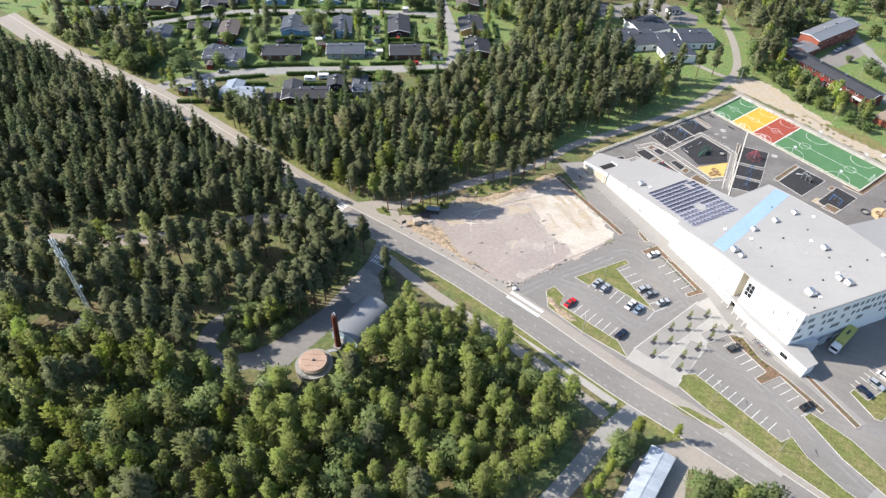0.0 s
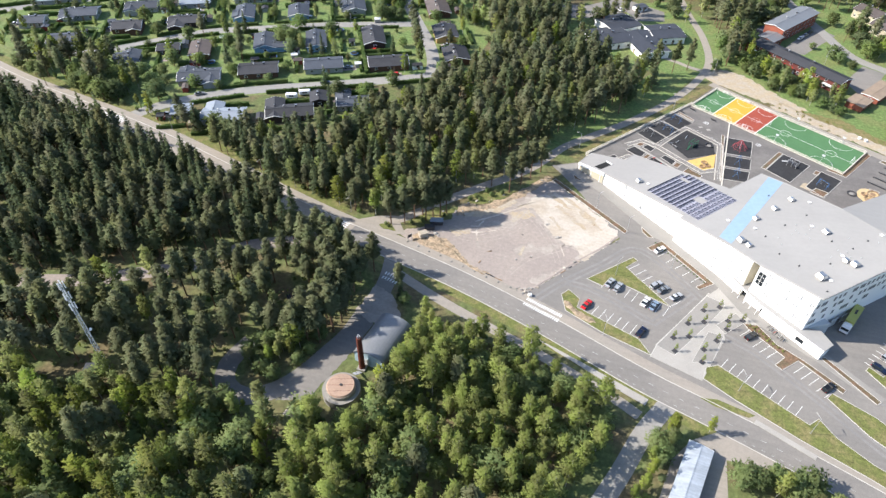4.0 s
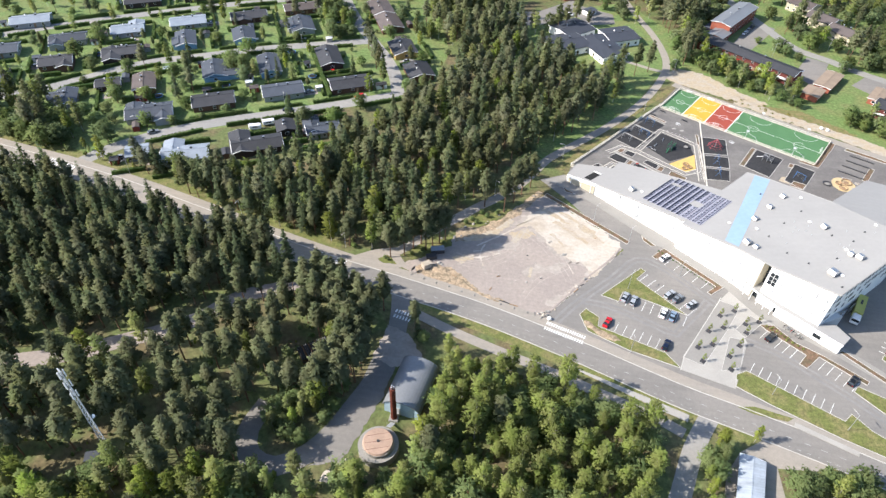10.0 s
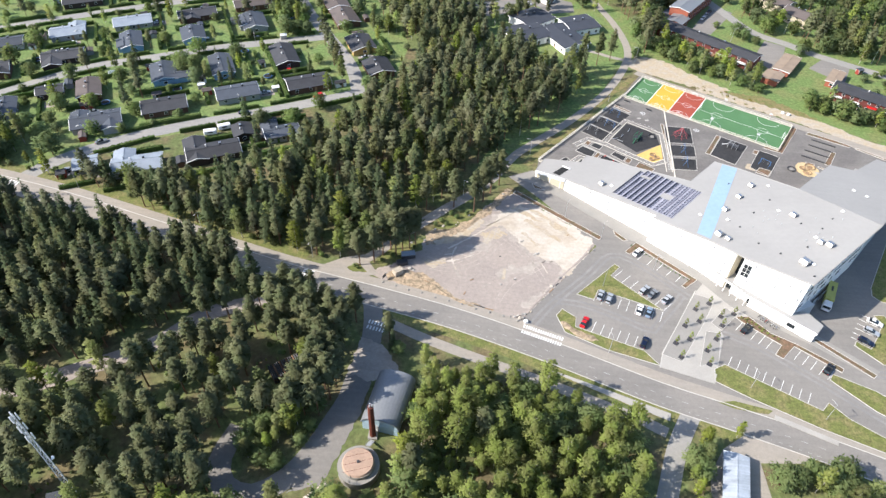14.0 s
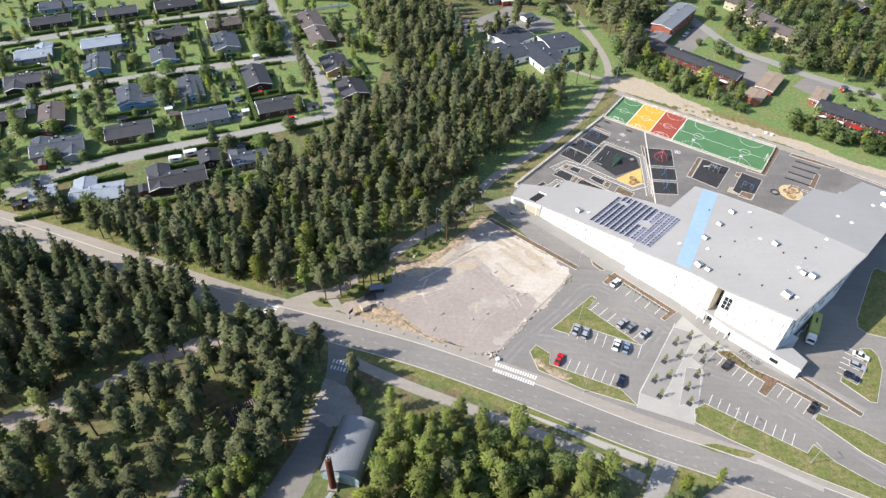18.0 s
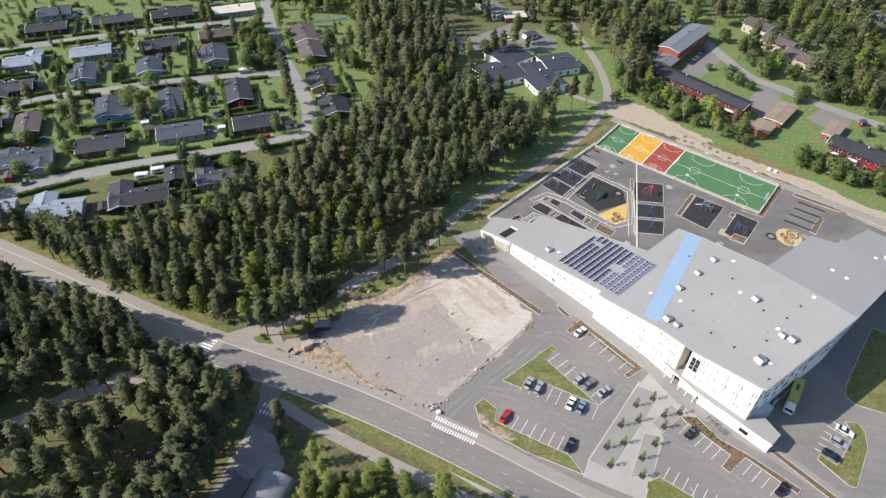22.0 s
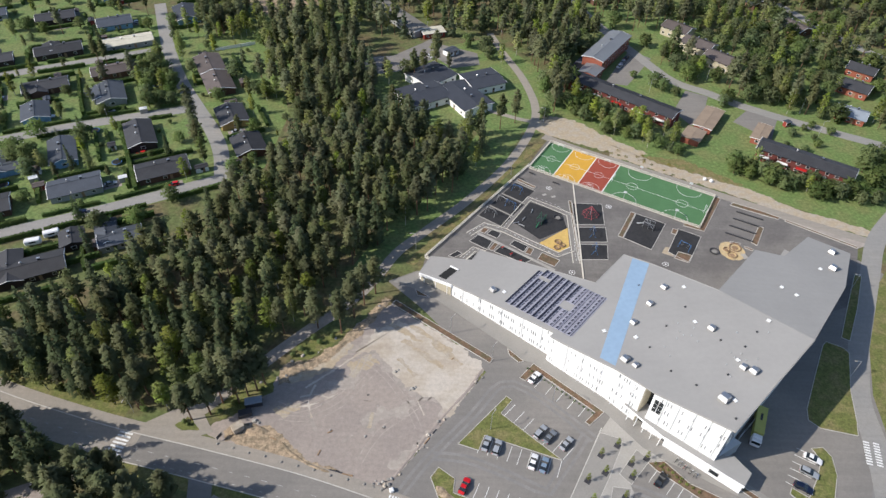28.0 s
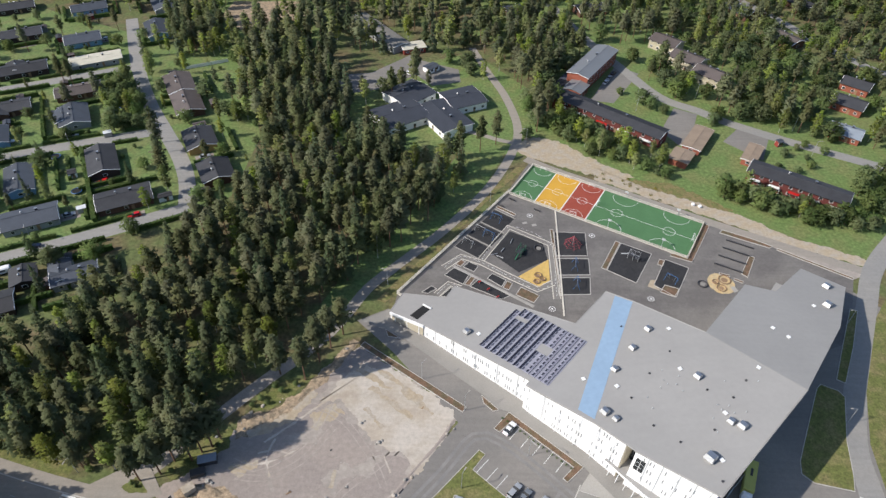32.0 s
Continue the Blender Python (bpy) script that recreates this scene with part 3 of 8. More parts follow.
# ---- trees ----
def leaf_cloud(rng, blobs, n, size, up=0.35):
    """Small four-cornered sprays scattered through ellipsoid clumps: corner array (n, 4, 3)."""
    w = np.array([b[3] * b[4] for b in blobs])
    idx = rng.choice(len(blobs), n, p=w / w.sum())
    B = np.array(blobs)[idx]
    d = rng.normal(size=(n, 3))
    d /= np.linalg.norm(d, axis=1)[:, None]
    r = rng.uniform(0.55, 1.0, n) ** 0.6
    c = B[:, :3] + d * r[:, None] * B[:, [3, 3, 4]]
    nrm = d + rng.normal(scale=0.45, size=(n, 3)) + np.array([0, 0, up])
    nrm /= np.linalg.norm(nrm, axis=1)[:, None]
    t = np.cross(nrm, rng.normal(size=(n, 3)))
    t /= np.linalg.norm(t, axis=1)[:, None]
    b = np.cross(nrm, t)
    s = (size * rng.uniform(0.6, 1.35, n))[:, None]
    q = np.stack([c - t * s, c - b * s * 0.75, c + t * s, c + b * s * 0.75], 1)
    q[:, 0] -= nrm * s * 0.25
    q[:, 2] -= nrm * s * 0.25
    return q


def quads_mesh(name, Q, material, soft=None, tint=None):
    n, k = Q.shape[:2]
    me = bpy.data.meshes.new(name)
    me.vertices.add(n * k)
    me.vertices.foreach_set("co", Q.reshape(-1).astype(np.float32))
    me.loops.add(n * k)
    me.loops.foreach_set("vertex_index", np.arange(n * k, dtype=np.int32))
    me.polygons.add(n)
    me.polygons.foreach_set("loop_start", np.arange(0, n * k, k, dtype=np.int32))
    me.update(calc_edges=True)
    if soft is not None:                           # shade the crown as one soft mass
        me.attributes.new("custom_normal", "FLOAT_VECTOR", "POINT").data.foreach_set("vector", soft.reshape(-1).astype(np.float32))
    if tint is not None:
        me.attributes.new("tree_tint", "FLOAT_VECTOR", "FACE").data.foreach_set("vector", tint.reshape(-1).astype(np.float32))
    me.materials.append(material)
    return me


def trunk_quads(h, r, top, n=6, limbs=(), lean=0.0):
    """The sides of a tapered trunk and of its limbs."""
    out = []

    def cone(a, b, r1, r2, k):
        a, b = np.array(a, float), np.array(b, float)
        z = (b - a) / np.linalg.norm(b - a)
        x = np.cross(z, [0.3, 0.9, 0.31])
        x /= np.linalg.norm(x)
        y = np.cross(z, x)
        ang = np.linspace(0, 2 * np.pi, k + 1)
        for i in range(k):
            p = [np.cos(v) * x + np.sin(v) * y for v in (ang[i], ang[i + 1])]
            out.append([a + p[0] * r1, a + p[1] * r1, b + p[1] * r2, b + p[0] * r2])
    cone((0, 0, -0.2), (lean * 0.5, lean * 0.2, h * 0.55), r, r * 0.65, n)
    cone((lean * 0.5, lean * 0.2, h * 0.55), (lean, 0, h * top), r * 0.65, r * 0.15, n)
    for a, b, r1 in limbs:
        cone(a, b, r1, r1 * 0.3, 3)
    return np.array(out)


def crown(rng, h, base, top, reach, n, size, count, rise, mid):
    """Sprays set along boughs: reach(g) is the boughs' length at the share g of the crown's height, rise their slope.
    Gives the corner array, the soft outward normals and some bough lines."""
    g = (np.arange(count) + rng.uniform(0, 1, count)) / count
    ang = np.arange(count) * 2.4 + rng.uniform(-0.6, 0.6, count)
    ln = np.array([reach(v) for v in g]) * rng.uniform(0.74, 1.16, count) + 0.1
    z0 = h * (base + (top - base) * g)
    rs = rise + rng.uniform(-0.12, 0.12, count)
    w = ln ** 1.4 + 0.15
    k = rng.choice(count, n, p=w / w.sum())
    u = rng.uniform(0.12, 1.0, n) ** 0.65
    L = ln[k]
    d = np.stack([np.cos(ang[k]), np.sin(ang[k]), rs[k]], 1)
    spread = (0.12 + 0.22 * L * (1.15 - 0.65 * u))[:, None]
    c = d * (L * u)[:, None] + rng.normal(size=(n, 3)) * spread * np.array([1, 1, 0.7])
    c[:, 2] += z0[k]
    t = d + rng.normal(scale=0.55, size=(n, 3))
    t /= np.linalg.norm(t, axis=1)[:, None]
    nr = np.stack([d[:, 0] * 0.6, d[:, 1] * 0.6, np.full(n, 0.8)], 1) + rng.normal(scale=0.5, size=(n, 3))
    b = np.cross(nr, t)
    b /= np.linalg.norm(b, axis=1)[:, None]
    s = (size * rng.uniform(0.65, 1.35, n))[:, None]
    q = np.stack([c + t * s * 1.2, c - t * s * 0.7 + b * s * 0.6, c - t * s * 0.7 - b * s * 0.6], 1)
    q[:, 0, 2] -= s[:, 0] * 0.15
    R = max(reach(v) for v in (0.1, 0.3, 0.5, 0.7))
    soft = np.stack([c[:, 0] / R * 0.7, c[:, 1] / R * 0.7, (c[:, 2] - h * mid) / (h * (top - base) * 0.6) * 0.7 + 0.5], 1) + rng.normal(scale=0.06, size=(n, 3))
    soft /= np.linalg.norm(soft, axis=1)[:, None]
    fn = np.cross(q[:, 1] - q[:, 0], q[:, 2] - q[:, 0])
    turn = (fn * soft).sum(1) < 0
    q[turn] = q[turn][:, ::-1]
    limbs = [((0, 0, z0[i]), (d0 * ln[i] * 0.8, d1 * ln[i] * 0.8, z0[i] + rs[i] * ln[i] * 0.8), 0.05) for i, d0, d1 in ((i, math.cos(ang[i]), math.sin(ang[i])) for i in range(0, count, 3))]
    return (q, np.repeat(soft[:, None], 3, 1)), limbs


def pine(rng, h=16.0, n=400, size=0.42):
    r, base = h * rng.uniform(0.155, 0.20), rng.uniform(0.30, 0.44)
    c, limbs = crown(rng, h, base, 0.97, lambda g: r * (0.62 + 0.75 * g - 1.3 * g * g), n, size, 40, 0.20, base + 0.2)
    return trunk_quads(h, 0.15 + h * 0.004, 0.97, 5, limbs, rng.uniform(-0.3, 0.3)), c


def spruce(rng, h=17.0, n=420, size=0.44):
    r = rng.uniform(0.14, 0.18) * h
    c, limbs = crown(rng, h, 0.10, 0.98, lambda g: r * (1 - g) ** 0.85, n, size, 44, -0.22, 0.35)
    return trunk_quads(h, 0.2, 0.97, 5, limbs[::3]), c


def birch(rng, h=13.0, n=440, size=0.40):
    r = h * rng.uniform(0.145, 0.20)
    c, limbs = crown(rng, h, rng.uniform(0.14, 0.28), 0.98, lambda g: r * (0.62 + 1.25 * g - 1.72 * g * g), n, size * 0.78, 30, 0.62, 0.45)
    return trunk_quads(h, 0.12, 0.95, 5, limbs, rng.uniform(-0.6, 0.6)), c


def broad(rng, h=9.0, n=480, size=0.40):
    r = h * rng.uniform(0.34, 0.44)
    c, limbs = crown(rng, h, 0.12, 0.86, lambda g: r * math.sqrt(max(0.03, 1 - (1.9 * g - 0.8) ** 2)), n, size, 38, 0.28, 0.45)
    return trunk_quads(h, 0.2, 0.8, 5, limbs), c


rng = np.random.default_rng(7)
KINDS = {"pine_tree": (pine, M_BARK, M_PINE, 16.0, "tall pine with a bare reddish trunk and open crown"),
         "spruce_tree": (spruce, M_BARK, M_SPRUCE, 17.0, "dark conical spruce with branches to the ground"),
         "birch_tree": (birch, M_BIRCHB, M_BIRCH, 13.0, "light green birch with a slender pale trunk"),
         "broadleaf_tree": (broad, M_BARK, M_BROAD, 9.0, "round green broadleaf garden tree")}
SHAPES = {k: [v[0](rng, v[3], 1200, 0.38) for _ in range(6)] for k, v in KINDS.items()}
MID = {k: [(t[:19], c) for t, c in (v[0](rng, v[3], 600, 0.50) for _ in range(6))] for k, v in KINDS.items()}
FAR = {k: [(v[0](rng, v[3])[0][:10], v[0](rng, v[3], 130, 1.05)[1]) for _ in range(6)] for k, v in KINDS.items()}
BUSH = {k: [(t[:10], c) for t, c in (KINDS[k][0](rng, KINDS[k][3], 60, 1.8) for _ in range(6))] for k in ("birch_tree", "broadleaf_tree")}
LIGHT = {k: [(t[:19], c) for t, c in (v[0](rng, v[3], 440, 0.60) for _ in range(6))] for k, v in KINDS.items()}
TREE_MESH = {}
for k, shapes in SHAPES.items():
    TREE_MESH[k] = [(quads_mesh("trunk", t, KINDS[k][1]), quads_mesh("crown", c[0], KINDS[k][2], c[1])) for t, c in shapes]


def tree(kind, x, y, s, rz, variant, group="", label=""):
    ob = thing(kind, label or KINDS[kind][4], "tree", group, at=(x, y, 0), rz=rz)
    ob.scale = (s * (0.92 + 0.16 * ((rz * 7) % 1)), s, s * (0.9 + 0.2 * ((rz * 3) % 1)))
    t, c = TREE_MESH[kind][variant]
    part("trunk", t, None, ob)
    part("crown", c, None, ob)
    return ob


def grove(name, label, rows, shapes):
    """Many trees as one piece of far woodland: rows of kind, x, y, scale, turn, variant."""
    ob = thing(name, label, "woodland", "", "stuff")
    T, C, N, K = {}, {}, {}, {}
    for kind, x, y, s, rz, v in rows:
        c, sn = math.cos(rz), math.sin(rz)
        R = np.array([[c, -sn, 0], [sn, c, 0], [0, 0, 1]]) * s
        R[2, 2] *= 0.9 + 0.2 * ((rz * 3) % 1)
        t, (q, nr) = shapes[kind][v]
        T.setdefault(kind, []).append(t @ R.T + np.array([x, y, 0]))
        C.setdefault(kind, []).append(q @ R.T + np.array([x, y, 0]))
        N.setdefault(kind, []).append(nr @ (R.T / s))
        K.setdefault(kind, []).append(np.tile(np.array([math.sin(x * 7.1 + y * 3.3), math.sin(x * 2.3 - y * 5.9), math.sin(x * 4.7 + y * 8.3)]), (len(q), 1)))
    for kind in C:
        tagged(part("trunks", quads_mesh("trunks", np.concatenate(T[kind]), KINDS[kind][1]), None, ob), kind="stuff")
        tagged(part("crowns", quads_mesh("crowns", np.concatenate(C[kind]), KINDS[kind][2], np.concatenate(N[kind]), np.concatenate(K[kind])), None, ob), kind="stuff")
    return ob


LINES = [(curve_pts(p, 4), d) for p, d in ((ROAD, 7.4), (DRIVE, 3.2), (TRAIL, 4.0), ([(x + 2.2, y - 6.5) for x, y in TRAIL[1:]], 2.2), (PATH_E, 3.8), (PATH_S, 3.5), (STREET_1, 4.5), (STREET_2, 4.5), (STREET_3, 4.5), (STREET_4, 4.5), (STREET_5, 4.5), (STREET_6, 5.5), (SROAD, 4.0), (EAST_ROAD, 6))]
CLEAR = [SAND_LOT, LOT_W, YARD, EAST]
taken = {}


def free(x, y, gap):
    if any(inside(x, y, p) for p in CLEAR) or any(near_line(x, y, l, d) for l, d in LINES):
        return False
    gx, gy = int(x // 4), int(y // 4)
    for i in range(-2, 3):
        for j in range(-2, 3):
            for px, py in taken.get((gx + i, gy + j), ()):
                if (px - x) ** 2 + (py - y) ** 2 < gap * gap:
                    return False
    taken.setdefault((gx, gy), []).append((x, y))
    return True


def scatter(poly, spacing, mix, lo, hi, tries=6):
    """Trees thrown over an outline: mix of (kind, share)."""
    xs, ys = [p[0] for p in poly], [p[1] for p in poly]
    area = (max(xs) - min(xs)) * (max(ys) - min(ys))
    rows = []
    kinds, share = [m[0] for m in mix], np.array([m[1] for m in mix], float)
    for _ in range(int(area / spacing ** 2 * tries / 2)):
        x, y = rng.uniform(min(xs), max(xs)), rng.uniform(min(ys), max(ys))
        if inside(x, y, poly) and free(x, y, spacing * rng.uniform(0.75, 1.1)):
            k = kinds[rng.choice(len(kinds), p=share / share.sum())]
            rows.append((k, x, y, rng.uniform(lo, hi), rng.uniform(0, 6.28), int(rng.integers(6))))
    return rows


WOOD_N = [(-168, 172.5), (-130, 161), (-105, 154.5), (-90, 153), (-66, 180), (-57, 193), (-50, 207), (-39, 223), (-27, 238), (-17, 252), (-10, 265), (-5, 279), (-3, 288), (-18, 296), (-50, 300), (-55, 330), (-66, 372), (-84, 372), (-86, 330), (-79, 290), (-83, 262), (-97, 241), (-108, 221), (-121, 196), (-140, 181)]
WOOD_SW = [(-330, 185), (-262, 174), (-206, 168), (-155, 154), (-125, 146.5), (-107, 140.5), (-128, 119), (-150, 106), (-175, 95), (-260, 95), (-340, 120)]
WOOD_MAST = [(-118, 128), (-100, 137), (-80, 130), (-82, 110), (-88, 95), (-108, 90), (-108, 78), (-104, 73), (-132, 70), (-160, 65), (-190, 62), (-190, 90), (-160, 97), (-140, 112)]
WOOD_BIRCH = [(-200, 59), (-160, 62), (-132, 67), (-116, 71), (-100, 72), (-84, 72), (-60, 78), (-56, 112), (-40, 115), (-20, 108), (0, 98), (-6, 80), (-20, 50), (-30, 20), (-200, 15)]
PUMP = [(-77, 90), (-60.5, 90), (-60.5, 113), (-77, 116)]
CLEAR.append(PUMP)
CLEAR += [rect(-12, 318, 62, 50, 36), rect(55.4, 316.9, 9, 50, 51), rect(118, 271, 8, 36, 57), rect(57, 362, 38, 22, 58), rect(88, 300, 28, 9, 58), rect(109.4, 293.4, 15, 5, 58), rect(97, 296, 20, 14, 58)]


# ---- houses ----
def gable_body(ob, dx, dy, turn, l, w, h, pitch, roof, wall, overhang):
    """Walls, two roof slopes, ridge and gutters of one wing of a house."""
    place = Matrix.Translation((dx, dy, 0)) @ Matrix.Rotation(radians(turn), 4, "Z")
    rise, t = math.tan(radians(pitch)) * w / 2, 0.22
    bm = bmesh.new()
    sec = [(-w / 2, 0.0), (w / 2, 0.0), (w / 2, h), (0, h + rise), (-w / 2, h)]
    a = [bm.verts.new((-l / 2, y, z)) for y, z in sec]
    b = [bm.verts.new((l / 2, y, z)) for y, z in sec]
    bm.faces.new(list(reversed(a)))
    bm.faces.new(b)
    for i in range(5):
        j = (i + 1) % 5
        bm.faces.new((a[i], a[j], b[j], b[i]))
    bm.transform(place)
    part("wall", bm, wall, ob)
    L = l / 2 + overhang * 0.7
    for s in (1, -1):
        ye, ze = s * (w / 2 + overhang), h - math.tan(radians(pitch)) * overhang
        bm = bmesh.new()
        vs = [bm.verts.new((x, y, z)) for x in (-L, L) for y, z in ((0, h + rise + 0.02), (ye, ze + 0.02), (ye, ze + 0.02 + t), (0, h + rise + 0.02 + t))]
        for q in ((0, 1, 2, 3), (7, 6, 5, 4), (0, 4, 5, 1), (1, 5, 6, 2), (2, 6, 7, 3), (3, 7, 4, 0)):
            bm.faces.new([vs[i] for i in q])
        bmesh.ops.recalc_face_normals(bm, faces=bm.faces)
        bm.transform(place)
        part("roof", bm, roof, ob)
        for e in (-1, 1) if l > 9 else ():
            bm = rod(bmesh.new(), (e * (L + 0.03), 0, h + rise + 0.12), (e * (L + 0.03), ye, ze + 0.12), 0.13, n=4)
            bm.transform(place)
            part("barge_board", bm, M_WHITE, ob, "white board along the gable")
    bm = boxes((0, 0, h + rise + t, l + overhang * 1.4, 0.35, 0.08))
    bm.transform(place)
    part("ridge_cap", bm, roof, ob)


def gable_house(name, label, cx, cy, l, w, rz, h=2.7, pitch=17, roof=None, wall=None, overhang=0.6, windows=3, chimney=True, category="house", group="houses of the estate", doors=1, win_rows=1, wings=()):
    """A low house with a ridge along its length l."""
    ob = thing(name, label, category, group, at=(cx, cy, 0), rz=rz)
    rise = math.tan(radians(pitch)) * w / 2
    gable_body(ob, 0, 0, 0, l, w, h, pitch, roof, wall, overhang)
    for dx, dy, wl, ww, turn in wings:
        gable_body(ob, dx, dy, turn, wl, ww, h - 0.12, pitch, roof, wall, overhang * 0.8)
        part("chimney_pipe", rod(bmesh.new(), (dx, dy, h), (dx, dy, h + rise + 0.5), 0.2, 0.2, 8), M_ALU, ob)
    for s in (1, -1):
        for i in range(windows):
            x = (i + 0.5) / windows * l - l / 2
            for r in range(win_rows):
                z = 0.9 + 2.7 * r
                wd = part("window", boxes((x, s * (w / 2 + 0.02), z, 1.3, 0.1, 1.2)), M_WHITE, ob)
                part("pane", boxes((x, s * (w / 2 + 0.05), z + 0.1, 1.1, 0.1, 1.0)), M_GLASS, wd)
    for s in (1, -1) if windows > 2 else ():
        wd = part("window", boxes((s * (l / 2 + 0.02), 0, 0.9, 0.1, 1.6, 1.2)), M_WHITE, ob)
        part("pane", boxes((s * (l / 2 + 0.05), 0, 1.0, 0.1, 1.4, 1.0)), M_GLASS, wd)
    for i in range(doors):
        part("door", boxes((l * (0.12 + 0.2 * i), -w / 2 - 0.04, 0, 1.0, 0.1, 2.1)), M_WOOD, ob)
    if chimney:
        ch = part("chimney", boxes((l * 0.15, w * 0.08, h + rise * 0.5, 0.8, 0.6, rise * 0.5 + 0.9), bevel=0.04), M_DARKMET, ob)
        part("chimney_cap", boxes((l * 0.15, w * 0.08, h + rise + 0.9, 0.95, 0.75, 0.1)), M_ALU, ch)
        bm = bmesh.new()
        rod(bm, (-l * 0.12, w * 0.12, h + rise * 0.6), (-l * 0.12, w * 0.12, h + rise + 0.7), 0.28, 0.28)
        rod(bm, (-l * 0.12, w * 0.12, h + rise + 0.7), (-l * 0.12, w * 0.12, h + rise + 0.95), 0.4, 0.15)
        part("roof_vent", bm, M_ALU, ob)
    return ob


R_DARK = mat("dark_roof_tile", (0.046, 0.047, 0.052), 0.7, 0.15, 0.3, 3.0, rand=0.25)
R_GREY = mat("grey_roof_tile", (0.064, 0.073, 0.090), 0.65, 0.12, 0.3, 3.0, rand=0.2)
R_SLATE = mat("slate_grey_roof", (0.050, 0.055, 0.068), 0.65, 0.12, 0.3, 3.0)
R_BLUE = mat("blue_grey_roof", (0.25, 0.285, 0.33), 0.6, 0.1, 0.3, 3.0)
R_BROWN = mat("brown_roof_tile", (0.105, 0.088, 0.082), 0.8, 0.12, 0.3, 3.0, rand=0.2)
R_PALE = mat("pale_grey_brown_roof", (0.205, 0.195, 0.172), 0.75, 0.1, 0.3, 3.0)
R_TAN = mat("tan_roof_felt", (0.27, 0.21, 0.155), 0.8, 0.1, 0.3, 3.0)
R_CREAM = mat("cream_roof", (0.55, 0.52, 0.42), 0.75, 0.1, 0.3, 3.0)
W_BROWN = mat("brown_brick_wall", (0.12, 0.065, 0.045), 0.85, 0.15, 0.3, 4.0)
W_GREY = mat("grey_wood_wall", (0.30, 0.31, 0.31), 0.8, 0.1, 0.3, 4.0)
W_BLUE = mat("blue_wood_wall", (0.20, 0.34, 0.50), 0.75, 0.1, 0.3, 4.0)
W_YELL = mat("ochre_wall", (0.45, 0.30, 0.11), 0.8, 0.1, 0.3, 4.0)
W_CREAM = mat("cream_wood_wall", (0.46, 0.41, 0.30), 0.75, 0.1, 0.3, 4.0)
W_DARK = mat("dark_wood_wall", (0.05, 0.035, 0.03), 0.8, 0.15, 0.3, 4.0)
LOOKS = {"k": (R_DARK, W_BROWN, "dark tiled roof and brown brick walls"), "d": (R_DARK, W_DARK, "black roof and dark wooden walls"), "g": (R_GREY, W_GREY, "grey roof and grey wooden walls"),
         "b": (R_GREY, W_BLUE, "grey roof and pale blue walls"), "p": (R_BLUE, W_GREY, "pale blue-grey roof"), "n": (R_BROWN, W_BROWN, "brown tiled roof and brick walls"), "c": (R_CREAM, W_GREY, "cream flat roof"), "y": (R_DARK, W_YELL, "dark roof and ochre walls")}
HOUSES = [(-143, 279, 18, 10, 117, "d"), (-126.5, 257, 18, 10, 27, "k"), (-154, 245, 17, 10, 27, "g"), (-168, 266, 17, 9, 117, "b"), (-167, 310, 16, 11, 117, "g"), (-191.3, 293, 13, 10, 117, "b"), (-110.5, 295, 14, 11, 117, "y"),
          (-98.5, 274, 13, 11, 117, "k"), (-132, 338.5, 17, 11, 117, "n"), (-123.5, 322, 17, 11, 117, "n"), (-149.5, 203.0, 19, 9, 27, "d"), (-127.5, 218.5, 13, 7, 27, "g"), (-174, 331, 18, 9, 27, "n"), (-207, 349, 20, 10, 27, "d"),
          (-193, 381, 16, 11, 27, "b"), (-178, 360, 22, 9, 27, "c"), (-160, 394, 18, 11, 117, "b"), (-197.4, 315, 18, 9, 27, "k"), (-202, 217, 18, 10, 27, "g"), (-180, 231, 17, 10, 27, "k"), (-265, 249.5, 14, 10, 27, "k"),
          (-284, 227, 15, 10, 27, "g"), (-240.6, 264.5, 17, 9, 27, "d"), (-273, 272, 16, 9, 27, "g"), (-298, 254, 18, 10, 27, "g"), (-250, 287, 15, 10, 27, "p"), (-190.5, 256, 15, 10, 117, "b"), (-216, 239, 14, 9, 117, "n"),
          (-241.5, 220, 14, 8, 117, "g"), (-217, 282.4, 15, 9, 117, "b"), (-192.6, 189.5, 8, 7, 27, "p"), (-231, 235.5, 10, 7, 27, "d"), (-142.8, 217.2, 8, 7, 117, "d"), (-323, 266, 20, 10, 27, "p"), (-314, 238.5, 12, 9, 27, "g"), (-174.0, 191.5, 17, 9, 22, "p"),
          (-225, 302, 17, 10, 27, "p"), (-260.3, 321.5, 18, 9, 27, "d"), (-303.2, 287, 18, 10, 27, "p"), (-233, 336, 19, 9, 27, "d"), (-267, 339, 15, 10, 27, "b"), (-225, 385, 18, 10, 27, "d"), (-244, 417, 18, 10, 27, "d"), (-205, 418, 17, 10, 27, "b"), (-168, 425, 18, 10, 117, "g"), (-260, 385, 17, 10, 27, "g"), (-285, 405, 18, 10, 27, "k"), (-300, 370, 17, 10, 27, "d"), (-345, 290, 18, 10, 27, "d"), (-330, 320, 18, 10, 27, "g")]
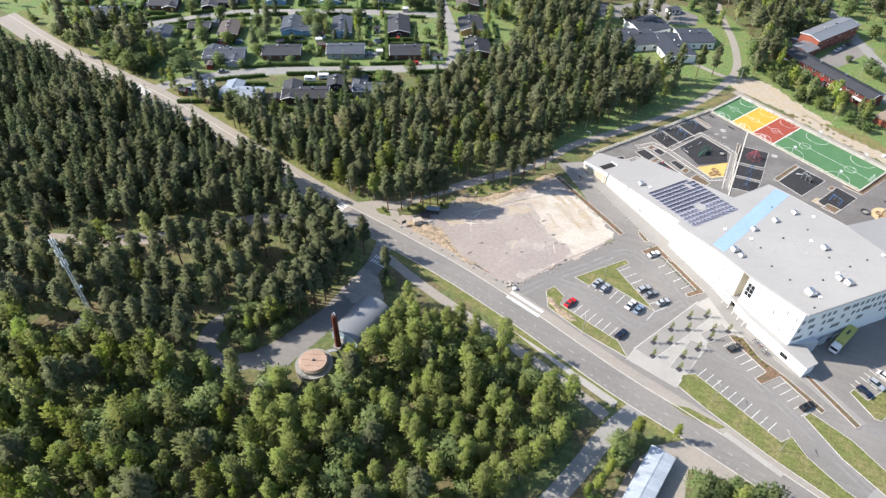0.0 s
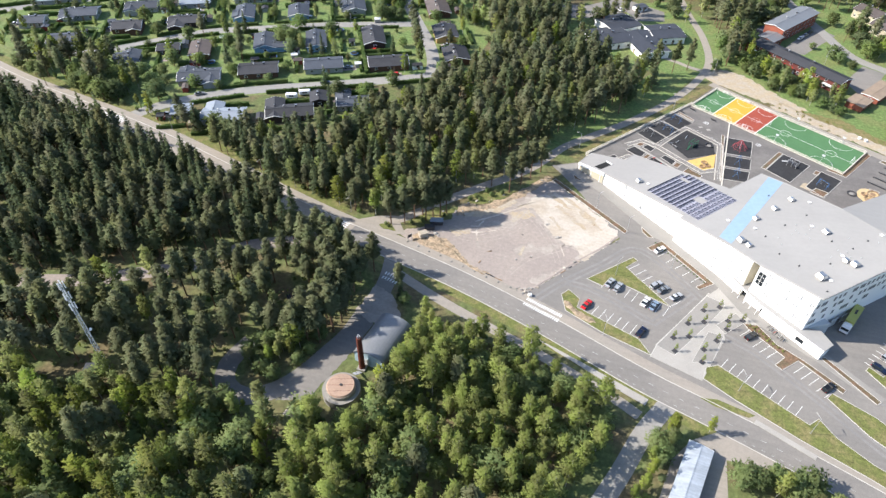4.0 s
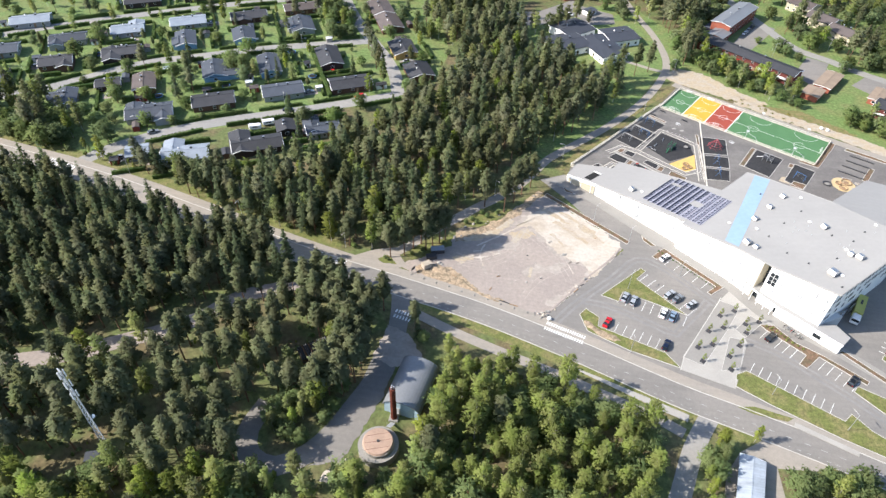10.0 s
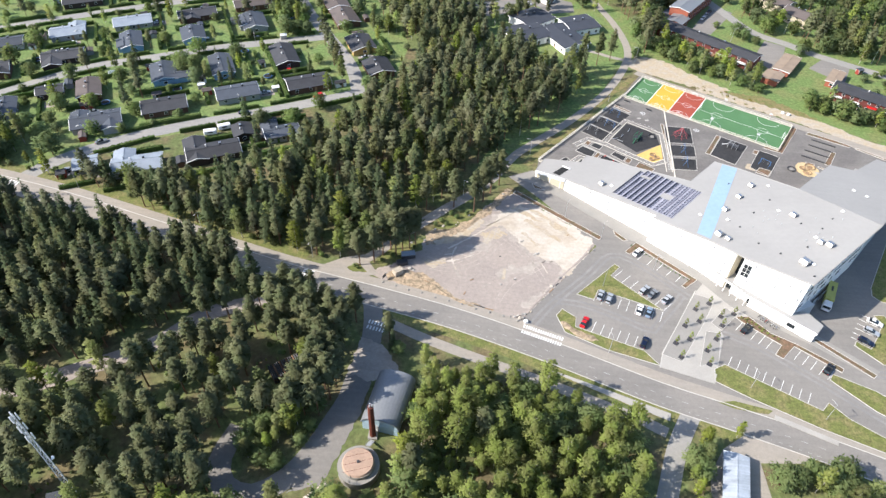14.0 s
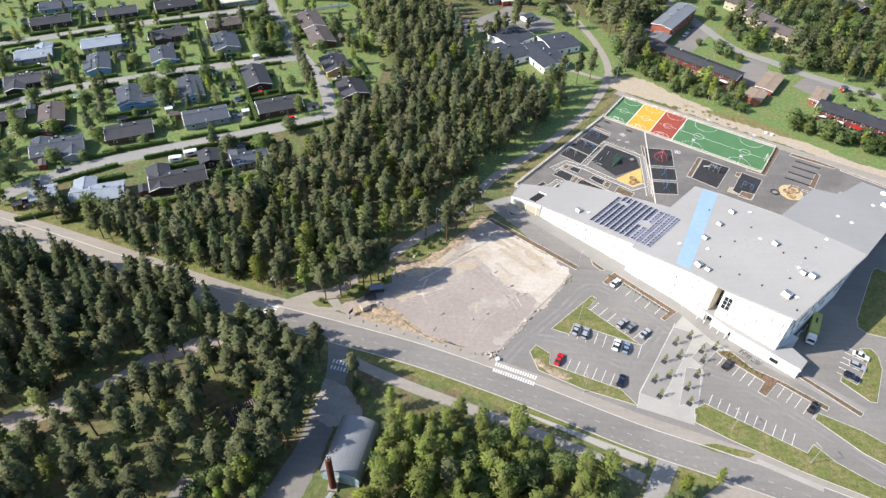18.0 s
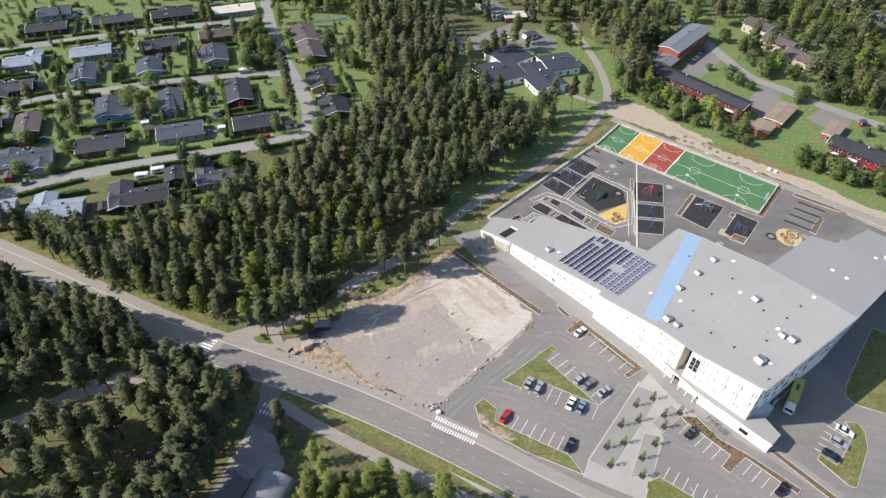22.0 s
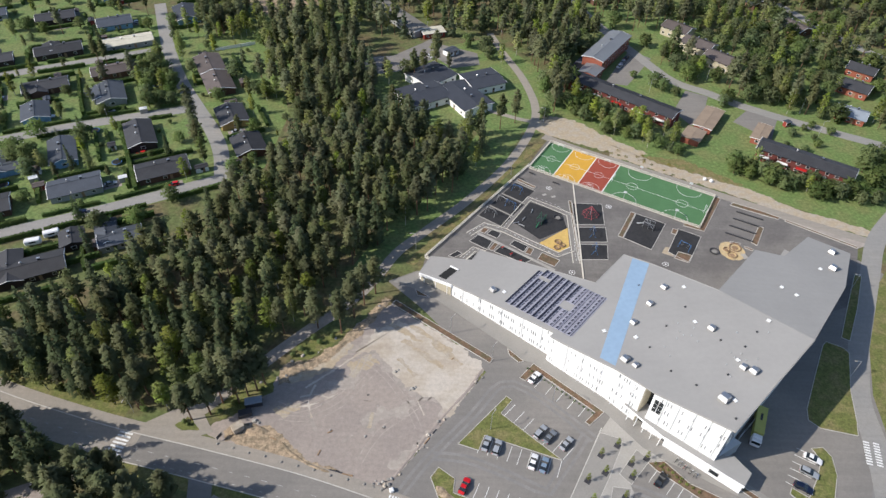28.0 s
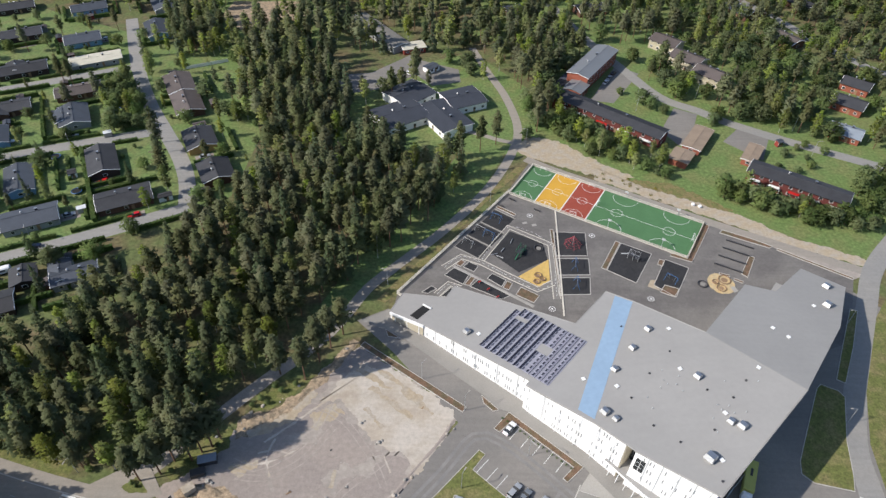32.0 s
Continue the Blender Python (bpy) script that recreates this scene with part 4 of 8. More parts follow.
# side wings of the angled houses: along the house, across it, length, width, turn
WINGS = {(-149.5, 203.0): ((-6.2, 2.6, 15, 7.6, 90),), (-202, 217): ((5.4, -2.6, 12, 6.5, 90), (-6.0, 2.0, 11, 6, 90)), (-174.0, 191.5): ((-4.6, 2.8, 13, 7, 90),), (-240.6, 264.5): ((-4.5, -2.6, 13, 7.5, 90),),
         (-190.5, 256): ((-4.4, -4.4, 13, 5.5, 90),), (-167, 310): ((1.2, 3.8, 10, 6.5, 0),), (-127.5, 218.5): ((-4.0, 3.0, 10, 6, 90),), (-217, 282.4): ((-2, 3.2, 8, 6, 0),), (-197.4, 315): ((-3.0, -3.0, 8, 7, 90),),
         (-265, 249.5): ((4.0, -2.4, 10, 6.5, 90),), (-298, 254): ((-5.0, -2.0, 12, 6.5, 90),), (-273, 272): ((-5.0, -2.4, 11, 6, 90),), (-250, 287): ((4.0, 2.6, 11, 7, 90),), (-284, 227): ((4.0, -3.0, 9, 7, 90),), (-207, 349): ((-3, 2.5, 10, 7, 90),), (-241.5, 220): ((3.0, 3.0, 9, 6, 90),)}
for x, y, l, w, rz, k in HOUSES:
    if k:
        gable_house("house", "low one-storey house with " + LOOKS[k][2], x, y, l, w, rz, roof=LOOKS[k][0], wall=LOOKS[k][1], pitch=6 if k in "c" else 15, wings=WINGS.get((x, y), ()))
        CLEAR.append(rect(x, y, l + 4, w + 4, rz))

M_DEEPRED = mat("deep_red_wood", (0.135, 0.040, 0.034), 0.8, 0.12, 0.3, 3.0)


def row_house(x, y, l, rz, n):
    """A long red house with white balconies along its garden side."""
    ob = gable_house("row_house", "long two-storey red row house with white balconies and a dark roof", x, y, l, 8.5, rz, 5.2, 14, R_DARK, M_DEEPRED, windows=n, win_rows=2, category="row house", group="red row houses")
    for i in range(n // 2):
        cx = (i + 0.5) / (n // 2) * l - l / 2
        bal = part("balcony", boxes((cx, -5.0, 2.55, l / n * 1.1, 1.5, 0.15)), M_CONC, ob)
        part("parapet", boxes((cx, -5.75, 2.7, l / n * 1.1, 0.08, 0.95)), M_RED if i % 3 == 2 else M_WHITE, bal, "red balcony board" if i % 3 == 2 else "white balcony board")
        part("patio_screen", boxes((cx + l / n * 0.6, -5.1, 0, 0.1, 1.7, 2.0)), M_WHITE, ob)
    return ob


row_house(56, 317, 50, -39, 11)
row_house(118.5, 271.5, 35, -34, 10)
gable_house("apartment_house", "red brick three-storey house with pale grey roof", 56, 361, 34, 10, 57, 6.5, 10, M_BARREL, M_REDBRICK, windows=10, win_rows=2, category="apartment house", group="red row houses")
gable_house("apartment_wing", "low red brick wing under a grey roof", 45.8, 341.6, 9, 8, 57, 3.6, 10, M_BARREL, M_REDBRICK, windows=2, category="apartment house", group="red row houses", chimney=False)
for i in range(9):
    x, y = 34.5 + 3.0 * i, 338.5 + 4.6 * i
    ob = thing("carport", "low carport with a dark flat roof", "carport", "carports behind the apartment house", at=(x, y, 0), rz=57)
    part("roof", boxes((0, 0, 2.3, 5.0, 5.4, 0.18)), R_DARK if i % 3 else R_GREY, ob)
    part("back_wall", boxes((0, 2.5, 0, 5.0, 0.12, 2.3)), W_DARK, ob)
    for dx in (-2.3, 2.3):
        part("post", boxes((dx, -2.5, 0, 0.14, 0.14, 2.3)), W_DARK, ob)
    CLEAR.append(rect(x, y, 7, 8, 57))
gable_house("garage_row", "row of garages under a brown flat roof", 90.5, 303.5, 18, 7, 57, 2.6, 4, R_TAN, M_REDBRICK, windows=4, chimney=False, category="garage", group="garages")
gable_house("garage_row", "red garage under a brown flat roof", 80.5, 290.5, 9, 7, 57, 2.6, 4, R_TAN, M_REDBRICK, windows=2, chimney=False, category="garage", group="garages")
gable_house("garage_row", "short row of garages under a brown flat roof", 109.5, 293.5, 13, 5, 57, 2.6, 4, R_TAN, M_REDBRICK, windows=3, chimney=False, category="garage", group="garages")
for x, y, l, w, rz in ((98, 389, 14, 10, -45), (104, 371, 15, 10, -45), (110.5, 356, 14, 10, -45)):
    gable_house("house", "two-storey house with brown roof and pale walls", x, y, l, w, rz, 4.6, 18, R_BROWN, W_CREAM, windows=4, win_rows=2)
for x, y, rz, rf in ((188, 446, -60, R_DARK), (150, 434, -60, R_GREY), (26.6, 428, 20, R_GREY), (66, 432, 20, R_DARK), (162, 400, -60, R_BROWN)):
    gable_house("house", "low house with dark roof and brick walls among trees", x, y, 17, 10, rz, 3.0, 17, rf, W_BROWN, windows=3)
    CLEAR.append(rect(x, y, 22, 16, rz))
gable_house("house", "red house with blue-grey metal roof", 154.5, 311, 12, 9, -35, 3, 18, R_BLUE, M_REDBRICK, windows=3)
gable_house("house", "red house with dark roof", 166, 334, 13, 10, -40, 3.5, 20, R_DARK, M_REDBRICK, windows=3)
gable_house("house", "red house with dark roof", 177, 351, 12, 9, -40, 3.5, 20, R_DARK, M_REDBRICK, windows=3)
gable_house("long_house", "long low building with a pale grey-brown roof", -47.5, 396, 42, 9, 126, 3.5, 8, R_PALE, W_GREY, windows=10, category="house")
CLEAR += [rect(x, y, 18, 14, -40) for x, y in ((98, 389), (104, 371), (110, 356), (154, 311), (166, 334), (177, 351))]
gable_house("outbuilding", "low red building with a cream flat roof", -29.6, 380.6, 11, 7, 20, 2.8, 4, R_CREAM, M_REDWOOD, windows=3, chimney=False, category="building", group="sheds")
CLEAR += [rect(-47.5, 396, 46, 14, 126), rect(-40, 389, 30, 14, 126), rect(-29.6, 378, 16, 12, 20)]
CLEAR += [rect(162, 325, 16, 26, -40), rect(173, 343, 16, 22, -40), rect(152, 303, 14, 14, -40), rect(112, 346, 20, 14, -45)]
for lab, x, y, l, w, rz in (("west", -29, 333.2, 17.5, 15.5, 44), ("south", -32.1, 315.7, 20, 16.5, 33), ("middle", -13.5, 315, 23, 14, -58), ("east", -5.3, 330.2, 16, 14.5, 26)):
    gable_house("care_home_wing", "white wing of a care home under a dark roof", x, y, l, w, rz, 3.5, 6, R_SLATE, M_WHITE, windows=4, category="building", group="care home wings", doors=1)

# ---- the school ----
def roof_w(x, y):
    return 23.67 + 0.1316 * x - 0.0819 * y


_n = Vector((57.3, 189.0, roof_w(57.3, 189.0)))
_r = Vector((74.6, 168.6, roof_w(74.6, 168.6)))
_f = Vector((109.0, 214.4, 8.0))
_nn = (_r - _n).cross(_f - _n)


def roof_e(x, y):
    return _n.z - ((x - _n.x) * _nn.x + (y - _n.y) * _nn.y) / _nn.z


school = thing("school", "large white angular school with a sloping grey roof", "school")
W_OUT = [(-28.1, 205.2), (-24.7, 212.8), (-11.6, 209.5), (-9.0, 214.3), (8.2, 204.6), (24.2, 195.2), (34.7, 207.4), (41.4, 202.6), (57.3, 189.0), (74.6, 168.6), (46.6, 142.1), (31.7, 154.0), (34.5, 157.5), (33.2, 158.8), (30.0, 155.9), (23.7, 162.4), (11.0, 173.0), (9.0, 174.9), (10.2, 176.2), (-17.9, 198.6)]
E_OUT = [(57.3, 189.0), (78.0, 213.2), (85.8, 210.2), (100.0, 224.0), (109.0, 214.4), (96.3, 194.3), (74.6, 168.6)]
W_WALL = [{(74.6, 168.6): (73.6, 169.6), (46.6, 142.1): (46.1, 142.5)}.get(p, p) for p in W_OUT]
E_WALL = [{(74.6, 168.6): (73.6, 169.6), (96.3, 194.3): (95.0, 195.2), (109.0, 214.4): (108.0, 214.6)}.get(p, p) for p in E_OUT]
part("wall", slab(W_WALL, 0.0, lambda x, y: roof_w(x, y) - 0.35), M_WHITE, school, "smooth white wall panels")
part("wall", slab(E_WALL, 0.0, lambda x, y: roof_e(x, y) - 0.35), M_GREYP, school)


def grow(pts, d):
    cx, cy = sum(p[0] for p in pts) / len(pts), sum(p[1] for p in pts) / len(pts)
    return [(x + (x - cx) / math.hypot(x - cx, y - cy) * d, y + (y - cy) / math.hypot(x - cx, y - cy) * d) for x, y in pts]


W_ROOF = [p for p in W_OUT if p not in ((34.5, 157.5), (33.2, 158.8))]
part("roof", slab(grow(W_ROOF, 0.25), lambda x, y: roof_w(x, y) - 0.35, roof_w), M_ROOFM, school, "pale grey membrane roof")
part("roof", slab(grow(E_OUT, 0.25), lambda x, y: roof_e(x, y) - 0.35, roof_e), M_ROOFM, school, "pale grey membrane roof")
part("roof_stripe", slab([(20.6, 166.3), (24.0, 163.2), (41.2, 202.4), (36.9, 205.4)], lambda x, y: roof_w(x, y) - 0.05, lambda x, y: roof_w(x, y) + 0.03), M_ROOFB, school, "pale blue stripe across the roof")
CANOPY = [(27.1, 157.8), (28.4, 159.2), (31.6, 156.2), (47.0, 143.6), (51.4, 144.0), (54.3, 139.5), (51.5, 136.1), (35.2, 148.7)]
part("canopy", slab(CANOPY, 3.95, 4.4), M_ROOFM, school, "low grey roof over the entrance")
part("recess_floor", slab([(31.7, 154.2), (34.3, 157.4), (33.2, 158.6), (30.2, 156.0)], 4.0, 4.42), M_ROOFM, school, "grey flat roof inside the recess")
part("fascia", slab([(27.0, 157.65), (35.15, 148.55), (35.3, 148.7), (27.15, 157.8)], 4.0, 4.45), M_WHITE, school, "white front edge of the entrance roof")
part("fascia", slab([(35.15, 148.55), (51.4, 135.95), (51.5, 136.1), (35.3, 148.75)], 3.7, 4.45), M_WHITE, school, "white front edge of the entrance roof")
part("annex_wall", slab([(36.0, 148.9), (51.5, 136.5), (54.0, 139.7), (51.2, 143.6), (46.8, 143.2)], 0, 3.95), M_WHITE, school)
part("service_annex", slab([(47.4, 143.5), (54.3, 147.6), (52.4, 149.3), (50.4, 147.0)], 0, 4.6), M_GREYP, school, "grey low service annex")
CLEAR += [W_OUT, E_OUT]


def along(a, b):
    """Length, direction and outward side (to the right of a to b) of a wall line."""
    a, b = Vector((*a, 0)), Vector((*b, 0))
    d = (b - a).normalized()
    return a, d, Vector((d.y, -d.x, 0)), (b - a).length


def wall_windows(a, b, side, z_rows, spacing, w=0.17, h=1.4, chance=0.88, seed=1, name="window"):
    rr = random.Random(seed)
    a, d, n, ln = along(a, b)
    n = n * side
    ang = math.degrees(math.atan2(d.y, d.x))
    for z in z_rows:
        s = 1.2
        while s < ln - 1.0:
            p = a + d * s
            if rr.random() < chance and z + h + 0.8 < roof_w(p.x, p.y) + 0.2:
                wd = part(name, boxes((p.x + n.x * 0.02, p.y + n.y * 0.02, z, w + 0.08, 0.14, h + 0.1, ang)), M_GREYP, school)
                part("pane", boxes((p.x + n.x * 0.05, p.y + n.y * 0.05, z + 0.08, w, 0.14, h, ang)), M_PANE, wd)
            s += spacing * rr.choice((0.55, 0.55, 1.0, 1.0, 1.9))


wall_windows((-17.9, 198.6), (10.2, 176.2), 1, (1.0, 4.6, 8.2), 1.25, seed=3)
wall_windows((9.0, 174.9), (23.7, 162.4), 1, (1.0, 4.6, 8.2), 1.25, seed=4)
wall_windows((23.7, 162.4), (30.0, 155.9), 1, (1.0, 4.6, 8.2, 11.6), 1.4, seed=5)
wall_windows((32.6, 153.3), (46.6, 142.1), 1, (6.2, 9.8, 13.2), 1.5, seed=6, chance=0.7)
wall_windows((46.1, 142.5), (73.6, 169.6), 1, (6.0, 9.6, 13.0), 2.0, w=0.9, h=1.5, seed=7, chance=0.9)
for f in (0.12, 0.3, 0.52, 0.72, 0.9):
    for (ax, ay), (bx, by) in (((-17.9, 198.6), (10.2, 176.2)), ((11.0, 173.0), (30.0, 155.9)), ((32.6, 153.3), (46.6, 142.1))):
        x, y = ax + (bx - ax) * f - 0.08, ay + (by - ay) * f - 0.1
        part("downpipe", rod(bmesh.new(), (x, y, 0.2 if ax < 30 else 4.7), (x, y, roof_w(x, y) - 0.4), 0.06, n=6), M_GREYP, school)
M_TANW = mat("tan_panel", (0.50, 0.45, 0.34), 0.7, 0.08, 0.3, 2.0)
part("recess_side", slab([(30.1, 155.75), (33.2, 158.6), (33.25, 158.5), (30.2, 155.65)], 0.1, lambda x, y: roof_w(x, y) - 0.4), M_TANW, school, "tan side wall of the recess")
part("recess_glazing", slab([(33.2, 158.6), (34.4, 157.5), (34.3, 157.35), (33.1, 158.45)], 0.1, lambda x, y: roof_w(x, y) - 0.4), M_GLASS, school)
# tall stair window beside the recess, entrance posts, loading door
a, d, n, ln = along((31.7, 154.0), (46.6, 142.1))
ang = math.degrees(math.atan2(d.y, d.x))
for i in range(2):
    for j in range(3):
        p = a + d * (1.2 + 1.2 * i) + n * 0.06
        wd = part("stair_window", boxes((p.x, p.y, 8.6 + 1.6 * j, 1.15, 0.12, 1.5, ang)), M_WHITE, school)
        part("pane", boxes((p.x + n.x * 0.04, p.y + n.y * 0.04, 8.7 + 1.6 * j, 1.04, 0.12, 1.4, ang)), M_GLASS, wd)
for k in range(5):
    x, y = 28.6 + 1.62 * k, 156.4 - 1.81 * k
    part("entrance_post", rod(bmesh.new(), (x - 0.35, y - 0.3, 0.1), (x, y, 4.0), 0.11, n=8), M_WHITE, school, "leaning white entrance post")
    part("entrance_beam", rod(bmesh.new(), (x, y, 4.02), (x + 1.6, y + 1.4, 4.02), 0.06, n=6), M_WHITE, school)
part("entrance_glazing", slab([(30.0, 157.9), (36.6, 149.9), (36.9, 150.2), (30.3, 158.2)], 0.1, 3.9), M_GLASS, school)
wd = part("annex_window", boxes((46.2, 140.7, 1.2, 2.4, 0.14, 1.5, -38.7)), M_ALU, school)
part("pane", boxes((46.17, 140.66, 1.3, 2.2, 0.14, 1.3, -38.7)), M_GLASS, wd)
for i in range(4):
    part("loading_door", boxes((53.0 + 3.4 * i, 148.1 + 3.22 * i, 0, 2.6, 0.12, 3.2, 43.4)), M_GREYP, school)
part("loggia", slab([(-27.6, 204.7), (-18.1, 198.6), (-18.2, 198.45), (-27.7, 204.55)], 0.3, lambda x, y: roof_w(x, y) - 0.9), M_TANW, school, "tan boarded wall under the roof's tip")
part("roof_fascia", slab([(-28.2, 205.1), (-18.0, 198.45), (-18.15, 198.2), (-28.35, 204.85)], lambda x, y: roof_w(x, y) - 1.15, lambda x, y: roof_w(x, y) - 0.02), M_WHITE, school, "deep white edge of the roof's tip")
for i in range(3):
    x, y = -26.6 + 3.6 * i, 203.9 - 2.34 * i
    part("loggia_post", boxes((x, y, 0, 0.22, 0.22, roof_w(x, y) - 1.1, -33)), M_WHITE, school)
part("opening_curb", slab([(-18.4, 207.2), (-15.9, 205.1), (-16.2, 204.8), (-18.6, 206.8)], lambda x, y: roof_w(x, y) - 0.1, lambda x, y: roof_w(x, y) + 0.35), M_WHITE, school, "white upstand of the roof opening")
# no hole here: a black sheet on the roof paints the opening's shade
part("roof_opening", slab([(-18.4, 206.8), (-16.2, 205.0), (-19.9, 200.9), (-22.2, 202.8)], lambda x, y: roof_w(x, y) - 0.1, lambda x, y: roof_w(x, y) + 0.04), M_TYRE, school, "black sheet on the roof corner for an opening's shade")
part("yard_porch", slab([(87.5, 214.6), (90.9, 218.6), (92.6, 217.2), (89.4, 213.8)], 0, 4.8), M_GREYP, school, "low grey porch on the yard side")
part("yard_porch_roof", slab([(87.3, 214.7), (90.8, 218.9), (92.8, 217.3), (89.3, 213.6)], 4.8, 5.0), M_ROOFM, school)
for (x0, y0), (x1, y1) in zip(W_ROOF, W_ROOF[1:] + W_ROOF[:1]):
    if (x0, y0) != (57.3, 189.0):
        bm = rod(bmesh.new(), (x0, y0, roof_w(x0, y0) - 0.05), (x1, y1, roof_w(x1, y1) - 0.05), 0.14, n=4)
        part("roof_edge", bm, M_ROOFM, school)


def roof_vent(x, y, s, rf, rz=30.0):
    z = rf(x, y)
    ob = thing("roof_ventilator", "pale hooded ventilation unit on the grey roof", "ventilator", "ventilators on the school roof", at=(x, y, z - 0.15), rz=rz)
    part("base", boxes((0, 0, 0, 1.5 * s, 1.3 * s, 0.6 * s)), M_ROOFM, ob)
    bm = bmesh.new()
    box(bm, 0, 0, 0.6 * s, 1.8 * s, 1.6 * s, 0.7 * s)
    for v in bm.verts:
        if v.co.z > 1.0 * s:
            v.co.x *= 0.55
            v.co.y *= 0.8
    part("hood", bm, M_ALU, ob)
    return ob


for x, y, s in ((42.8, 191.3, 1.0), (37.4, 184.9, 1.0), (31.5, 178.0, 1.0), (50.9, 174.2, 1.1), (54.4, 160.5, 1.0), (56.4, 159.1, 1.2), (46.9, 151.2, 1.5), (26.7, 165.0, 1.2), (28.9, 162.9, 0.9), (-5.7, 194.5, 1.1)):
    roof_vent(x, y, s, roof_w, 40)
for x, y, s in ((102.8, 214.0, 1.2), (97.9, 204.1, 1.3)):
    roof_vent(x, y, s, roof_e, 40)
rr = random.Random(4)
for x, y in ((48.2, 191), (47.4, 177), (53.9, 163.0), (49.3, 150.6), (23.3, 175.5), (31, 172.6), (66, 176), (-2.5, 193.5)):
    ob = thing("roof_hatch", "small pale square hatch on the grey roof", "hatch", "hatches on the school roof", at=(x, y, roof_w(x, y) - 0.05), rz=rr.uniform(20, 50))
    part("frame", boxes((0, 0, 0, 0.9, 0.9, 0.28)), M_ALU, ob)
    part("lid", boxes((0, 0, 0.28, 0.98, 0.98, 0.06)), M_WHITE, ob)
for x, y in ((76.7, 192.2), (79.3, 188.5), (93.8, 203.6)):
    ob = thing("roof_hatch", "small pale square hatch on the grey roof", "hatch", "hatches on the school roof", at=(x, y, roof_e(x, y) - 0.05), rz=rr.uniform(20, 50))
    part("frame", boxes((0, 0, 0, 0.8, 0.8, 0.28)), M_ALU, ob)
    part("lid", boxes((0, 0, 0.28, 0.98, 0.98, 0.06)), M_WHITE, ob)
for x, y in ((37.1, 160.6), (41.9, 155.8), (50.2, 158.6), (47.9, 145.6), (33.8, 168.9), (39.8, 176.2), (46.5, 183.1), (57.2, 167.4), (61.8, 172.3), (36.2, 193.0), (52.0, 170.1)):
    ob = thing("roof_drain_pipe", "short dark vent pipe on the grey roof", "pipe", "vent pipes on the school roof", at=(x, y, roof_w(x, y) - 0.05))
    part("pipe", rod(bmesh.new(), (0, 0, 0), (0, 0, 0.45), 0.13, n=8), M_DARKMET, ob)
    part("flange", rod(bmesh.new(), (0, 0, 0.03), (0, 0, 0.09), 0.34, n=10), M_DARKMET, ob)

for x, y in ((37.4, 168.7), (41.2, 171.4), (42.5, 173.8), (43.1, 172.4), (46.4, 174.7), (45.1, 172.1), (37.9, 165.4), (46.1, 170.0), (52.9, 165.5), (55.3, 165.0), (53.4, 164.0), (55.8, 162.8), (50.7, 161.7), (50.5, 157.8), (58.6, 163.0), (64.4, 171.8), (42.9, 176.9), (56.7, 172.4)):
    ob = thing("vent_pipe", "small pale vent pipe on the grey roof", "pipe", "vent pipes on the school roof", at=(x, y, roof_w(x, y) - 0.05))
    part("pipe", rod(bmesh.new(), (0, 0, 0), (0, 0, 0.4), 0.07, n=8), M_GREYP, ob)
    part("cowl", rod(bmesh.new(), (0, 0, 0.4), (0, 0, 0.5), 0.12, 0.08, n=8), M_GREYP, ob)

# solar panels: rows from the front eave up to the yard side
solar = thing("solar_array", "dark blue solar panels in tilted rows on the grey roof", "solar panels")
p0, e_row, e_up = Vector((-2.6, 189.5, 0)), Vector((17.0, -15.6, 0)), Vector((12.0, 14.2, 0))
N_R, N_P = 12, 12
un, vn = e_row.normalized(), e_up.normalized()
M_GALV = mat("galvanised_tray", (0.35, 0.35, 0.41), 0.6, 0.1, 0.3, 3.0)
# paler copy of the panel glass: the sky's reflection is put into its colour
M_PALEPV = mat("solar_glass_sky_sheen", (0.085, 0.09, 0.12), 0.35, 0.1, 0.5, 2.0, spec=0.3)
# unbroken strip in dark glass, painting in the shaded backs of the rows
me_shaded = mesh_of("panel", boxes((0, 0, 0, 0.66, 1.55, 0.05)), M_SOLAR)
me_pale = mesh_of("panel", boxes((0, 0, 0, 0.58, 1.02, 0.05)), M_PALEPV)
me_small = mesh_of("panel", boxes((0, 0, 0, 0.60, 0.98, 0.05)), M_SOLAR)
me_thin = mesh_of("panel", boxes((0, 0, 0, 0.16, 1.55, 0.05)), M_SOLAR)
me_tray = mesh_of("panel_frame", boxes((0, 0, 0, 1.86, 1.555, 0.04), (0.0, 0, 0.04, 0.08, 1.5, 0.2)), M_GALV)
for i in range(N_R):
    for j in range(N_P):
        if (i in (7, 8) and j in (5, 6)) or (i == 0 and j == 11) or (i in (1, 2) and j == 9):
            continue
        c = p0 + e_row * ((i + 0.5) / N_R) + e_up * ((j + 0.5) / N_P)
        flat = Matrix.Translation((c.x, c.y, roof_w(c.x, c.y) + 0.02)) @ Matrix.Rotation(math.atan2(un.y, un.x), 4, "Z") @ Matrix.Rotation(radians(-9.8), 4, "Y") @ Matrix.Rotation(radians(1.0), 4, "X")
        fr = part("panel_frame", me_tray, None, solar)
        fr.matrix_basis = flat
        for o, me, lift in (((-0.30, me_small, -9), (0.55, me_thin, -9)) if i >= 8 else ((-0.52, me_shaded, -9), (0.16, me_pale, -9))):
            part("panel", me, None, fr).matrix_basis = Matrix.Translation((o, 0, 0.14)) @ Matrix.Rotation(radians(lift), 4, "Y")

